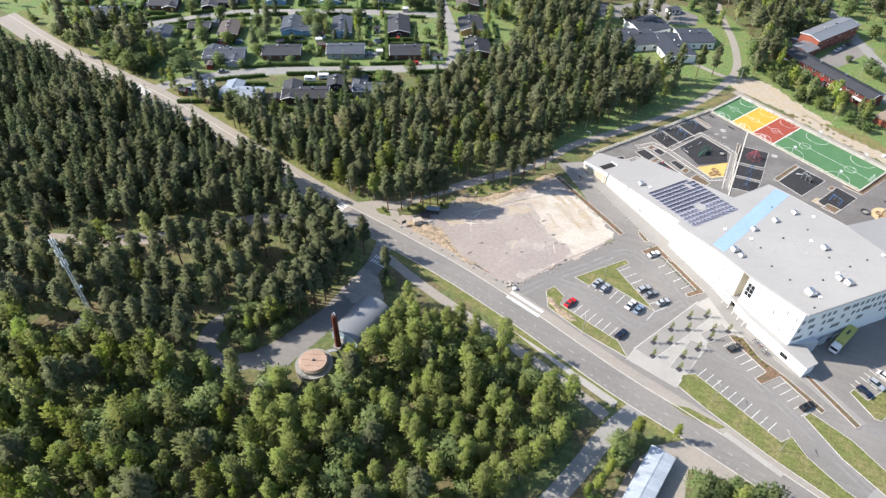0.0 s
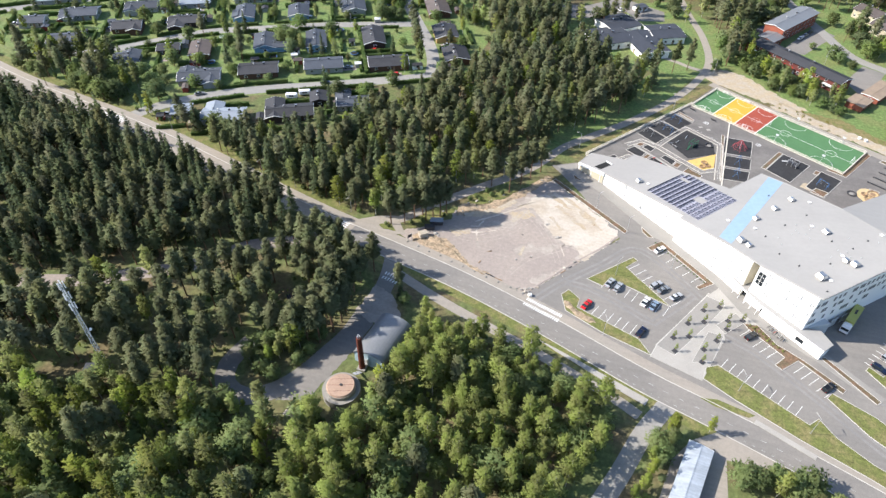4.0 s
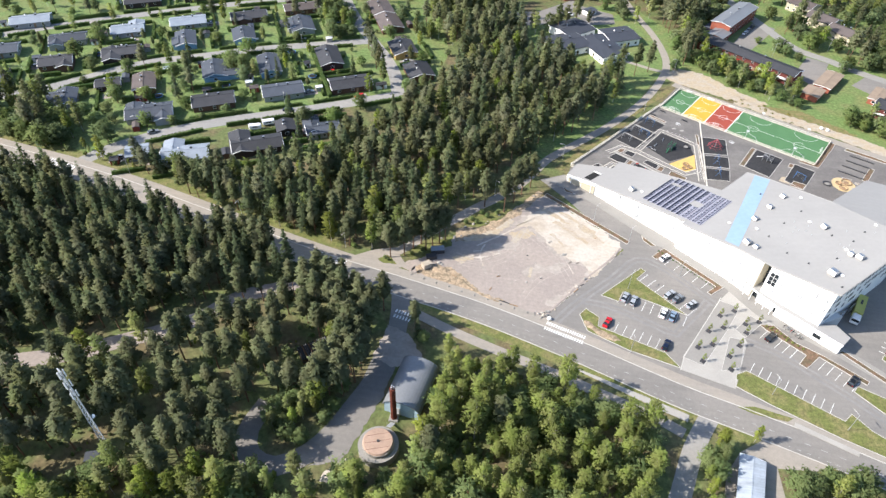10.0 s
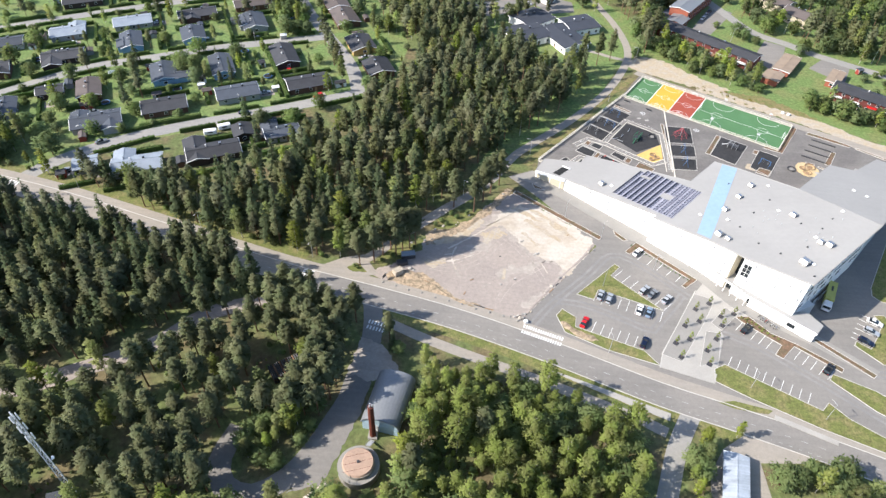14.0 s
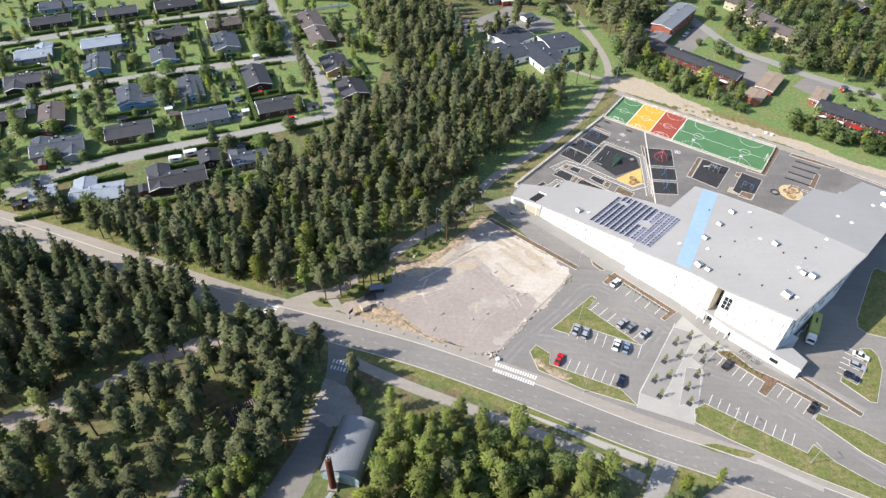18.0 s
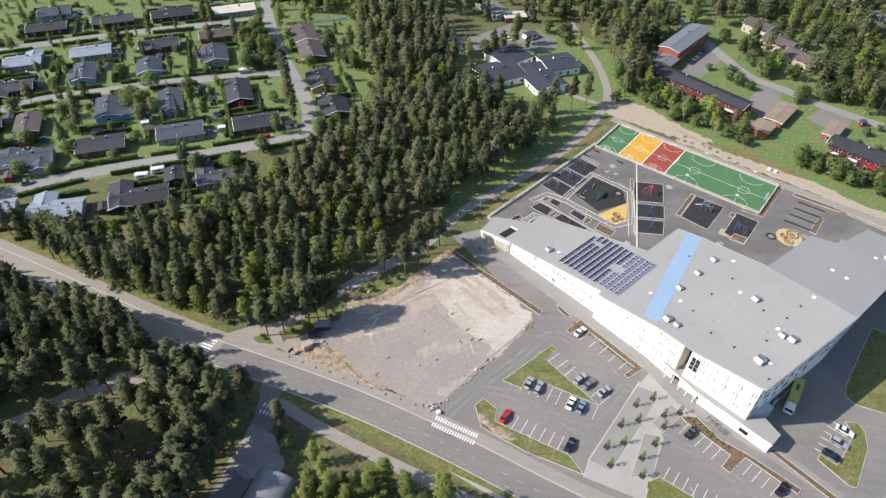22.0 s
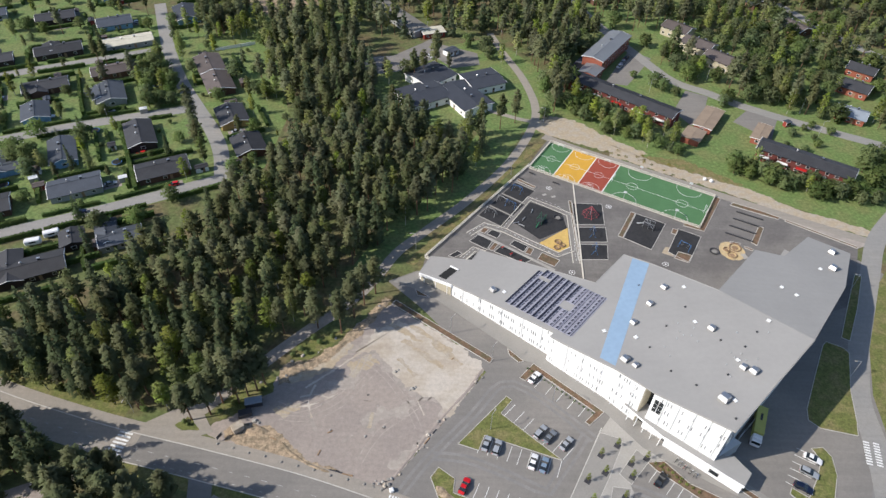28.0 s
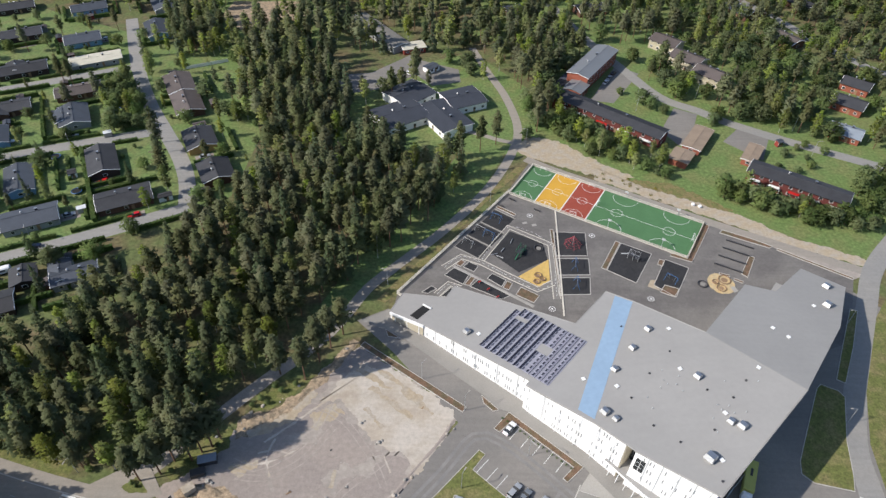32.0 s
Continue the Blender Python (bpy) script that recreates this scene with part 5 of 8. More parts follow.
# ---- car park, plaza and road markings ----
def outline_kerb(pts, parent=None, w=0.16, z=0.15, closed=True):
    line = [Vector((*p, 0)) for p in pts] + ([Vector((*pts[0], 0))] if closed else [])
    bm = bmesh.new()
    for a, b in zip(line, line[1:]):
        d = (b - a).normalized() * w * 0.5
        ribbon([((a - d).x, (a - d).y), ((b + d).x, (b + d).y)], w, -0.1, z, bm=bm, smooth=False)
    return setting("kerb", bm, M_KERB, "pale kerb stones round a bed", "kerb")


def stalls(x, y, sx, sy, n, dx, dy, w=0.13, z=0.075):
    """n painted lines, the first at x, y, each a step further, all reaching dx, dy."""
    for i in range(n):
        a = (x + sx * i, y + sy * i)
        tagged(part("parking_line", ribbon([a, (a[0] + dx, a[1] + dy)], w, 0.03, z, smooth=False), M_MARK), "white painted parking line on asphalt", "road marking", "parking lines")


def zebra(cx, cy, ux, uy, n, gap, length, width=0.55, z=0.095):
    """Stripes of that length along the unit way u, set side by side across it."""
    ob = thing("crosswalk", "white painted zebra crossing on asphalt", "crosswalk", "zebra crossings")
    for i in range(n):
        o = (i - (n - 1) / 2) * gap
        x, y = cx - uy * o, cy + ux * o
        part("stripe", ribbon([(x - ux * length / 2, y - uy * length / 2), (x + ux * length / 2, y + uy * length / 2)], width, 0.02, z, smooth=False), M_MARK, ob)
    return ob


setting("walkway", slab([(-37, 204), (-28, 209), (-17, 199.5), (10, 177), (31, 159), (39, 151), (54, 139.5), (68, 128), (65.5, 125.5), (51, 136), (35.8, 144.6), (31.0, 148.0), (22.9, 158.2), (5.4, 173.5), (2.7, 174.2), (-1.5, 178.7), (-23, 197), (-29.5, 201)], -0.2, 0.10), M_CONC, "grey paved walk along the school front", "pavement")
PLAZA = [(21.2, 152.6), (7.8, 128.4), (6.1, 122.6), (20.4, 118.6), (23.0, 126.1), (26.4, 136.0), (25.6, 139.9), (32.0, 144.4), (35.8, 144.6), (31, 148), (24.2, 156.6)]
setting("plaza", slab(PLAZA, -0.2, 0.115), M_CONC_L, "pale paved bands of the plaza", "plaza")
tagged(part("plaza_edge", ribbon([(21.4, 153.4), (7.4, 127.4), (6.0, 122.4)], 0.22, 0.0, 0.16, smooth=False), M_KERB), "pale kerb line along the plaza", "kerb", kind="structure")
for pts in ([(7.2, 127.4), (20.8, 152.0), (26.2, 150.2), (25.4, 147.6), (21.0, 139.4), (12.6, 125.2)], [(23.8, 140.7), (29.3, 147.4), (32.0, 144.5), (26.2, 138.0)], [(21.6, 137.3), (25.9, 136.9), (23.0, 126.4), (17.4, 124.2)]):
    setting("plaza_square", slab(pts, 0.0, 0.132), M_CONC, "grey paved square of the plaza with tree pits", "plaza")
    outline_kerb(pts, w=0.14, z=0.145)
setting("plaza_step", slab([(6.1, 122.6), (20.4, 118.6), (21.6, 122.0), (7.3, 126.0)], 0.0, 0.13), M_CONC_L, "pale strip of paving towards the road", "pavement")
setting("junction_apron", slab([(-99, 149), (-84, 146.5), (-78, 149), (-84, 157), (-90, 155)], -0.1, 0.088), M_WALKWAY, "pale asphalt apron at the road junction", "pavement")
me_pit = mesh_of("pit", boxes((0, 0, 0.02, 1.5, 1.5, 0.14)), M_DARKMET)
me_st, me_sc = quads_mesh("trunk", trunk_quads(3.0, 0.05, 0.9, 5), M_BARK), quads_mesh("crown", leaf_cloud(rng, [(0, 0, 2.2, 0.6, 0.9), (0.2, 0.1, 2.9, 0.4, 0.6), (-0.2, 0.1, 1.7, 0.45, 0.4)], 90, 0.17), M_BIRCH)
for x, y in ((20.0, 145.5), (24.6, 148.3), (27.1, 143.4), (15.7, 138.6), (20.3, 140.8), (11.9, 131.7), (16.2, 133.6), (12.6, 126.8), (31.3, 144.9), (26.8, 139.9), (24.0, 134.5), (20.5, 130.0), (20.2, 125.2)):
    ob = thing("young_tree", "staked young tree in a dark square pit", "tree", "young trees on the plaza", at=(x, y, 0.0), rz=55)
    part("pit", me_pit, None, ob, "dark square tree grate")
    part("trunk", me_st, None, ob)
    part("crown", me_sc, None, ob)

ISLAND = [(-2.8, 162.2), (-1.3, 161.0), (-4.5, 156.8), (10.2, 143.8), (-3.3, 148.3), (-9.0, 150.2), (-10.6, 145.9), (-15.8, 147.6)]
BED_S = [(-22.4, 138.4), (-20.5, 141.1), (-16.5, 138.2), (-16.9, 134.6), (2.3, 128.0), (6.2, 123.2), (-8, 127.0), (-20, 132.2)]
STRIP_R = [(21.4, 123.8), (20.6, 119.6), (29.2, 115.0), (45.4, 107.6), (60, 102.0), (90, 89), (92, 93), (62, 106.1), (54, 111.3), (50.0, 115.9), (47.6, 113.2), (24.5, 125.6)]
END_R = [(52.8, 123.5), (54.2, 125.6), (64.5, 121.0), (84, 106), (82, 101.5), (62, 114.5)]
ISL_R = [(74.1, 149.2), (77.2, 149.6), (78.4, 147.0), (77.6, 142.0), (71.7, 130.5), (70.0, 130.5), (64.1, 136.8), (65.1, 138.4), (68.4, 135.9), (72.3, 141.0), (75.3, 146.0)]
ISL_E = [(76.6, 157.5), (77.6, 161.0), (84.5, 172.6), (90.8, 183.0), (92.4, 184.4), (96.4, 182.4), (97.4, 180.4), (91.9, 166.9), (89.4, 157.5), (87.8, 153.2), (78.8, 155.2)]
ISL_E2 = [(97.6, 186.2), (105.4, 199.6), (113.4, 213.0), (115.3, 212.2), (107.6, 198.0), (99.6, 185.0)]
for pts, lab in ((ISLAND, "grass island among the parking bays"), (BED_S, "grass verge below the parking bays"), (STRIP_R, "long grass strip with lamp posts"), (END_R, "grass corner of the car park"), (ISL_R, "grass island beside parked cars"), (ISL_E, "grass island in the service yard"), (ISL_E2, "narrow grass island")):
    setting("grass_bed", slab(pts, -0.1, 0.12), M_VERGE, lab, "lawn")
    outline_kerb(pts, z=0.16)
setting("east_lawn", slab([(95, 150), (97.6, 166), (104, 182), (120, 209.8), (128, 219), (170, 262), (260, 232), (200, 130), (110, 100), (92, 112)], -0.1, 0.07), M_VERGE, "rough grass beside the east road", "lawn")
BEDS = [[(1.2, 168.4), (5.4, 173.3), (22.8, 158.1), (18.4, 154.0), (17.4, 155.0), (20.4, 158.0), (5.9, 170.7), (2.6, 167.4)], [(-36.0, 194.4), (-35.0, 195.9), (-5.9, 174.7), (-6.9, 173.1)], [(-1.7, 178.5), (2.7, 174.0), (1.2, 173.6), (-1.2, 176.0)], [(-29.3, 200.8), (-24.5, 197.4), (-28.4, 198.2)],
        [(31.4, 144.0), (35.6, 144.4), (40.6, 138.6), (43.4, 137.2), (47.8, 134.8), (58.0, 127.8), (57.0, 126.4), (46.2, 134.4), (41.7, 129.5), (39.9, 130.8), (42.6, 134.4), (32.8, 142.2)], [(52.3, 137.4), (53.6, 138.0), (66.6, 126.6), (65.4, 125.4)], [(68.7, 235.0), (79.3, 252.6), (80.7, 250.9), (69.7, 232.4), (63.1, 235.1), (63.7, 236.4)]]
for pts in BEDS:
    setting("planting_bed", slab(pts, -0.1, 0.14), M_MULCH, "brown bark-mulched planting bed", "flower bed")
    outline_kerb(pts, z=0.19)
stalls(-3.6, 156.2, 2.3, -2.05, 7, 3.0, 3.4)
stalls(10.0, 143.7, -2.42, 0.74, 9, -1.6, -4.4)
stalls(-14.7, 133.8, 2.36, -0.82, 8, 1.75, 4.2)
stalls(7.7, 168.6, 2.7, -2.18, 5, -2.7, -3.3)
stalls(33.4, 142.1, 1.78, -1.54, 5, -2.9, -3.4)
stalls(47.6, 132.9, 1.85, -1.5, 5, -2.9, -3.4)
stalls(25.1, 124.9, 2.11, -1.12, 10, 2.1, 3.8)
stalls(74.6, 146.6, -1.25, -1.85, 6, -4.2, 2.6)
zebra(-26.4, 131.3, 0.31, 0.95, 17, 0.72, 1.25, 0.42)
zebra(-27.0, 129.3, 0.31, 0.95, 17, 0.72, 1.25, 0.42)
zebra(-100.4, 144.6, 0.975, -0.22, 8, 0.98, 3.6, 0.5)
zebra(-75.0, 129.2, 0.2, 0.98, 6, 0.95, 1.3, 0.42)
zebra(-75.2, 127.2, 0.2, 0.98, 6, 0.95, 1.3, 0.42)
zebra(-218.5, 178.6, 0.25, 0.97, 11, 1.15, 3.4, 0.6)
zebra(88.1, 148.4, 0.96, -0.28, 9, 0.8, 1.5, 0.42)
zebra(90.5, 148.0, 0.96, -0.28, 9, 0.8, 1.5, 0.42)
tagged(part("lane_dashes", dashes(ROAD, 0.13, 0.078, 1.4, 2.9, start=200), M_WORN), "worn white lane dashes on asphalt", "road marking", kind="stuff")
tagged(part("edge_dashes", dashes(ROAD, 0.11, 0.078, 0.8, 1.5, off=-2.7, start=235), M_WORN), "worn white edge dashes on asphalt", "road marking", kind="stuff")
setting("kerb", ribbon(ROAD[5:], 0.22, -0.3, 0.12, off=-3.9), M_KERB, "pale granite kerb along the road", "kerb")
setting("grass_bed", slab([(20.1, 112.8), (24.5, 113.7), (34.2, 111.7), (32.5, 110.4), (24.1, 111.2)], -0.1, 0.12), M_VERGE, "thin worn grass island beside the road", "lawn")
setting("bus_platform", slab([(-26.5, 118.9), (-20, 116.9), (-10, 113.6), (6.8, 107.8), (6.2, 105.6), (-2, 108.6), (-10, 111.9), (-20, 116.0)], -0.1, 0.2), M_CONC_L, "pale concrete bus stop platform", "platform")
setting("bus_platform", ribbon([(34, 109.8), (41, 106.8), (48.5, 103.6)], 1.5, -0.1, 0.2), M_CONC_L, "pale concrete bus stop platform", "platform")


def car(x, y, rz, paint, label, l=4.5, wagon=False, rims=True):
    ob = thing("car", label, "car", "parked cars", at=(x, y, 0.06), rz=rz)
    w = 1.8
    bm = bmesh.new()
    prof = [(-l / 2, 0.32), (l / 2 - 0.05, 0.32), (l / 2, 0.62), (l / 2 - 0.25, 0.78), (l * 0.22, 0.92), (-l * 0.44, 0.95), (-l / 2, 0.82)]
    a = [bm.verts.new((px, -w / 2, pz)) for px, pz in prof]
    b = [bm.verts.new((px, w / 2, pz)) for px, pz in prof]
    bm.faces.new(a), bm.faces.new(list(reversed(b)))
    for i in range(len(prof)):
        j = (i + 1) % len(prof)
        bm.faces.new((a[j], a[i], b[i], b[j]))
    for v in bm.verts:
        if abs(v.co.x) > l * 0.4:
            v.co.y *= 0.86
    bmesh.ops.recalc_face_normals(bm, faces=bm.faces)
    bmesh.ops.bevel(bm, geom=list(bm.edges), offset=0.07, segments=2, affect="EDGES")
    part("body", bm, paint, ob, smooth=False)
    tail = -l * 0.46 if wagon else -l * 0.38
    bm = bmesh.new()
    lo = [(tail, 0.92), (l * 0.2, 0.90)]
    hi = [(tail + (0.25 if wagon else 0.7), 1.42), (-l * 0.02, 1.42)]
    vs = [bm.verts.new((px, s * (w / 2 - 0.08), pz)) for px, pz in lo for s in (-1, 1)] + [bm.verts.new((px, s * (w / 2 - 0.28), pz)) for px, pz in hi for s in (-1, 1)]
    for q in ((0, 1, 3, 2), (4, 6, 7, 5), (0, 4, 5, 1), (2, 3, 7, 6), (0, 2, 6, 4), (1, 5, 7, 3)):
        bm.faces.new([vs[i] for i in q])
    bmesh.ops.recalc_face_normals(bm, faces=bm.faces)
    part("glasshouse", bm, M_GLASS, ob)
    x0, x1 = hi[0][0] - 0.03, hi[1][0] + 0.03
    part("roof", boxes(((x0 + x1) / 2, 0, 1.41, x1 - x0, w - 0.5, 0.06), bevel=0.02), paint, ob)
    for sx in (l * 0.3, -l * 0.3):
        for sy in (-1, 1):
            wh = part("wheel", rod(bmesh.new(), (sx, sy * (w / 2 - 0.2), 0.31), (sx, sy * (w / 2 + 0.01), 0.31), 0.31, n=14), M_TYRE, ob)
            rims and part("rim", rod(bmesh.new(), (sx, sy * (w / 2 - 0.02), 0.31), (sx, sy * (w / 2 + 0.03), 0.31), 0.2, n=10), M_ALU, wh)
    for sy in (-1, 1):
        part("headlight", boxes((l / 2 - 0.12, sy * 0.62, 0.6, 0.16, 0.34, 0.14)), M_ALU, ob)
        part("tail_light", boxes((-l / 2 + 0.06, sy * 0.62, 0.66, 0.1, 0.3, 0.14)), M_RED, ob)
    return ob


def paint(name, c, metal=0.3):
    return mat(name, c, 0.3, 0.03, 0.3, 2.0, metal=metal, spec=0.5)


C_WHITE, C_SILVER, C_GREY = paint("white_car_paint", (0.75, 0.75, 0.75), 0), paint("silver_car_paint", (0.42, 0.44, 0.46)), paint("grey_car_paint", (0.22, 0.24, 0.26))
C_RED, C_NAVY, C_BLACK, C_BLUE = paint("red_car_paint", (0.5, 0.01, 0.015), 0), paint("navy_car_paint", (0.012, 0.02, 0.05)), paint("black_car_paint", (0.015, 0.016, 0.018)), paint("pale_blue_car_paint", (0.25, 0.33, 0.42))
for x, y, rz, c, lab, wg in ((5.2, 168.2, 51, C_WHITE, "white saloon car beside the planting bed", False), (-8.6, 147.6, 70, C_SILVER, "silver hatchback parked by the grass island", False), (-6.0, 146.6, 70, C_SILVER, "silver estate car parked by the grass island", True),
                             (5.3, 151.4, 49, C_SILVER, "silver estate car in an angled bay", True), (7.6, 150.0, 49, C_GREY, "dark grey hatchback in an angled bay", False), (11.6, 148.2, 49, C_SILVER, "silver saloon at the end of the row", False), (2.8, 143.0, 70, C_WHITE, "white hatchback by the grass island", False),
                             (5.4, 142.2, 70, C_BLUE, "pale blue hatchback by the grass island", False), (-14.2, 136.2, 66, C_RED, "red hatchback beside the grass verge", False), (2.6, 130.6, 66, C_NAVY, "navy van-like car beside the grass verge", True), (33.4, 139.2, 49, C_BLACK, "black hatchback beside the planting bed", False),
                             (53.2, 126.9, 49, C_BLACK, "black estate car at the end of the row", True), (73.0, 146.0, -32, C_WHITE, "white saloon beside the grass island", False), (70.6, 142.2, -32, C_SILVER, "silver estate car beside the grass island", True), (67.6, 138.2, -32, C_NAVY, "dark blue estate car beside the grass island", True)):
    car(x, y, rz, c, lab, wagon=wg)

truck = thing("lorry", "white and yellow-green lorry in the shade of the school", "lorry", at=(61.4, 153.6, 0.05), rz=-116)
M_LIME = mat("lime_panel", (0.42, 0.42, 0.12), 0.6, 0.06, 0.3, 2.0)
part("cargo_box", boxes((-1.6, 0, 1.0, 8.6, 2.5, 2.7), bevel=0.04), M_LIME, truck, "yellow-green cargo box")
part("roof_mark", boxes((-2.4, 0, 3.69, 2.2, 0.6, 0.02)), M_DARKMET, truck)
part("cab", boxes((4.1, 0, 0.6, 2.2, 2.4, 2.3), bevel=0.15), C_WHITE, truck)
part("windscreen", boxes((5.16, 0, 1.7, 0.12, 2.1, 0.95)), M_GLASS, truck)
part("wind_deflector", boxes((3.7, 0, 2.9, 1.2, 2.1, 0.5), bevel=0.15), C_WHITE, truck)
part("chassis", boxes((-0.6, 0, 0.6, 10.2, 0.9, 0.4)), M_DARKMET, truck)
for sx in (4.1, -2.6, -3.8):
    for sy in (-1, 1):
        part("wheel", rod(bmesh.new(), (sx, sy * 0.85, 0.5), (sx, sy * 1.2, 0.5), 0.5, n=14), M_TYRE, truck)


def lamp_post(x, y, h=7.0, rz=0.0):
    ob = thing("street_lamp", "grey steel street lamp with a flat head", "street lamp", "street lamps", at=(x, y, 0), rz=rz)
    part("pole", rod(bmesh.new(), (0, 0, 0), (0, 0, h), 0.09, 0.06), M_STEEL, ob)
    part("arm", rod(bmesh.new(), (0, 0, h), (1.3, 0, h + 0.15), 0.05), M_STEEL, ob)
    part("lamp_head", boxes((1.5, 0, h + 0.08, 0.8, 0.3, 0.12), bevel=0.03), M_CONC_L, ob)


for x, y, rz in ((-7.9, 126.2, 110), (47.5, 110.5, 120), (9.4, 161.0, -50), (-6.4, 173.7, 50), (72.2, 335.6, 0), (80, 96, 120), (-18, 183.5, 50), (-7.4, 152.0, 60), (30, 118.5, 120), (94, 172, 180), (109, 206, 180), (-140, 163, -100), (-100, 154, -100), (-190, 178, -100), (-150, 236, -60), (-160, 290, -60), (20, 300, 180), (4, 262, 180), (-30, 219, 180), (70.5, 327.6, 0), (158.8, 371.9, 0), (135, 296, 0), (126.2, 380.5, 0), (100, 340, 0), (134, 314, 0), (-76, 170, -40), (-54, 191, -40)):
    lamp_post(x, y, 7.0, rz)

# ---- rubble, soil and blocks round the gravel lot ----
def mound(pts, width, h, name, label, material, seed=0):
    bm = bmesh.new()
    line = curve_pts(pts, 0.8)
    prev = None
    for k, p in enumerate(line):
        d = (line[min(k + 1, len(line) - 1)] - line[max(k - 1, 0)]).normalized()
        nn = Vector((-d.y, d.x, 0))
        f = min(1, k / 3, (len(line) - 1 - k) / 3)
        ww = width * (0.6 + 0.8 * noise.noise(p * 0.3 + Vector((seed, 0, 0))) + 0.4) * max(f, 0.15)
        row = []
        for j in range(9):
            u = j / 8 * 2 - 1
            q = p + nn * u * ww / 2
            row.append(bm.verts.new((q.x, q.y, -0.05 + max(0.03, (1 - u * u) * h * f * (0.75 + 0.7 * noise.noise(q * 0.9 + Vector((0, seed, 0))))))))
        if prev:
            for j in range(8):
                bm.faces.new((prev[j], prev[j + 1], row[j + 1], row[j]))
        prev = row
    bmesh.ops.recalc_face_normals(bm, faces=bm.faces)
    return tagged(part(name, bm, material, smooth=True), label, "soil", kind="stuff")


mound([(-74.5, 150.4), (-71, 150.4), (-67, 149.6), (-63.5, 149.4)], 3.0, 0.8, "soil_bank", "heap of yellow sandy soil", M_SOIL, 2)
mound([(-61, 147.4), (-57, 143.6), (-52, 140.6), (-46, 138.6)], 1.2, 0.35, "soil_bank", "low bank of sandy soil and rubble", M_SOIL, 1)
mound([(-64, 167), (-58, 170.6), (-52, 175), (-46.5, 182), (-41, 190), (-37.5, 196)], 2.4, 0.45, "soil_bank", "bank of sandy soil beside the wood", M_SOIL, 3)
mound([(-21.5, 136.5), (-16, 132), (-10, 130)], 3.4, 0.5, "soil_bank", "bare sandy soil in a verge", M_SOIL, 4)
mound([(-84, 73), (-80, 77), (-79, 80)], 3.4, 0.8, "soil_bank", "heap of pale sand by the drive", M_SAND, 6)
mound([(-8.5, 172), (-13, 164), (-20, 155), (-26, 146), (-32, 137)], 1.1, 0.25, "soil_bank", "ragged edge of broken gravel", M_GRAVEL, 8)
setting("sand_edge", slab(ragged([(79, 254.8), (84, 248.6), (100.8, 239.0), (120.3, 225.8), (126, 228.6), (103, 242.2), (79, 256)], 0.3), -0.1, 0.026), M_SANDY, "sandy strip behind the yard", "sand")
setting("sand_track", ribbon([(19, 289.5), (31, 281.4), (51, 270.4), (77, 255.6), (103, 241.4), (129, 228)], 3.8, -0.1, 0.05), M_WALKWAY, "sandy track behind the pitches", "path")
M_WEED = leafy("yellow_weeds", (0.30, 0.27, 0.045), (0.20, 0.22, 0.05))
ob = thing("weeds", "yellow flowering weeds on bare sand", "weeds", "", "stuff")
WEEDS = np.concatenate([leaf_cloud(rng, [(x + rng.normal() * 1.5, y + rng.normal() * 0.9, 0.12, 0.8, 0.25)], 46, 0.16) for x, y in ((43, 281), (45, 279.5), (47.5, 277), (50, 276), (53, 275), (56, 274), (58.5, 273), (61, 272), (63.5, 270.4), (65.5, 269), (54, 279), (57, 277), (50, 280), (69, 266))])
tagged(part("leaves", quads_mesh("leaves", WEEDS, M_WEED), None, ob), kind="stuff")
rr = random.Random(9)


def boulder(x, y, s, material, label="grey granite boulder", name="boulder", flat=0.7):
    bm = bmesh.new()
    bmesh.ops.create_icosphere(bm, subdivisions=2, radius=s)
    for v in bm.verts:
        v.co *= 0.85 + 0.4 * noise.noise(v.co * 1.4 / s + Vector((x, y, 0)))
        v.co.z *= flat
    ob = part(name, bm, material)
    ob.matrix_basis = pose(x, y, s * 0.35)
    return tagged(ob, label, "stone", "stones round the lot")


for i in range(11):
    t = i / 10
    boulder(-76 + 42 * t, 145.6 - 10.6 * t + rr.uniform(-0.2, 0.2), 0.42, M_CONC, "grey concrete block marking the road edge")
for x, y, w in ((-33.2, 169.1, 0.5), (-32.4, 169.8, 0.35), (-28.2, 163.7, 0.6), (-27.4, 164.2, 0.4), (-28.9, 163.2, 0.3), (-34.9, 151.7, 0.35), (-48.5, 150.4, 0.3), (-39.4, 148.9, 0.4), (-69.3, 164.3, 0.5), (-68.3, 152.3, 0.7), (-67.2, 151.9, 0.5), (-69.0, 151.2, 0.4), (-44, 163, 0.2), (-52, 158, 0.22), (-37, 158, 0.2)):
    boulder(x, y, w, M_CONC_L, "pale broken stone on the gravel lot")
for k, (x, y, l, rz) in enumerate(((-48.4, 149.9, 1.4, 30), (-34.9, 151.5, 0.7, 0), (-50.3, 144.0, 1.5, 70), (-39.9, 161.3, 0.6, 20), (-17.4, 174.2, 0.9, 50), (-45.5, 139.2, 3.4, -14), (-42.5, 138.4, 2.6, -10), (-33.6, 136.6, 1.6, 30), (-62.4, 147.5, 1.8, -20), (-21.8, 150.9, 1.6, 52), (-23.6, 148.2, 2.2, 55))):
    ob = thing("scrap_plank", "dark scrap plank lying on gravel", "plank", "scrap on the lot", at=(x, y, 0.05), rz=rz)
    part("board", boxes((0, 0, 0, l, 0.3, 0.14), bevel=0.02), M_DARKMET if k % 2 else M_WOOD, ob)
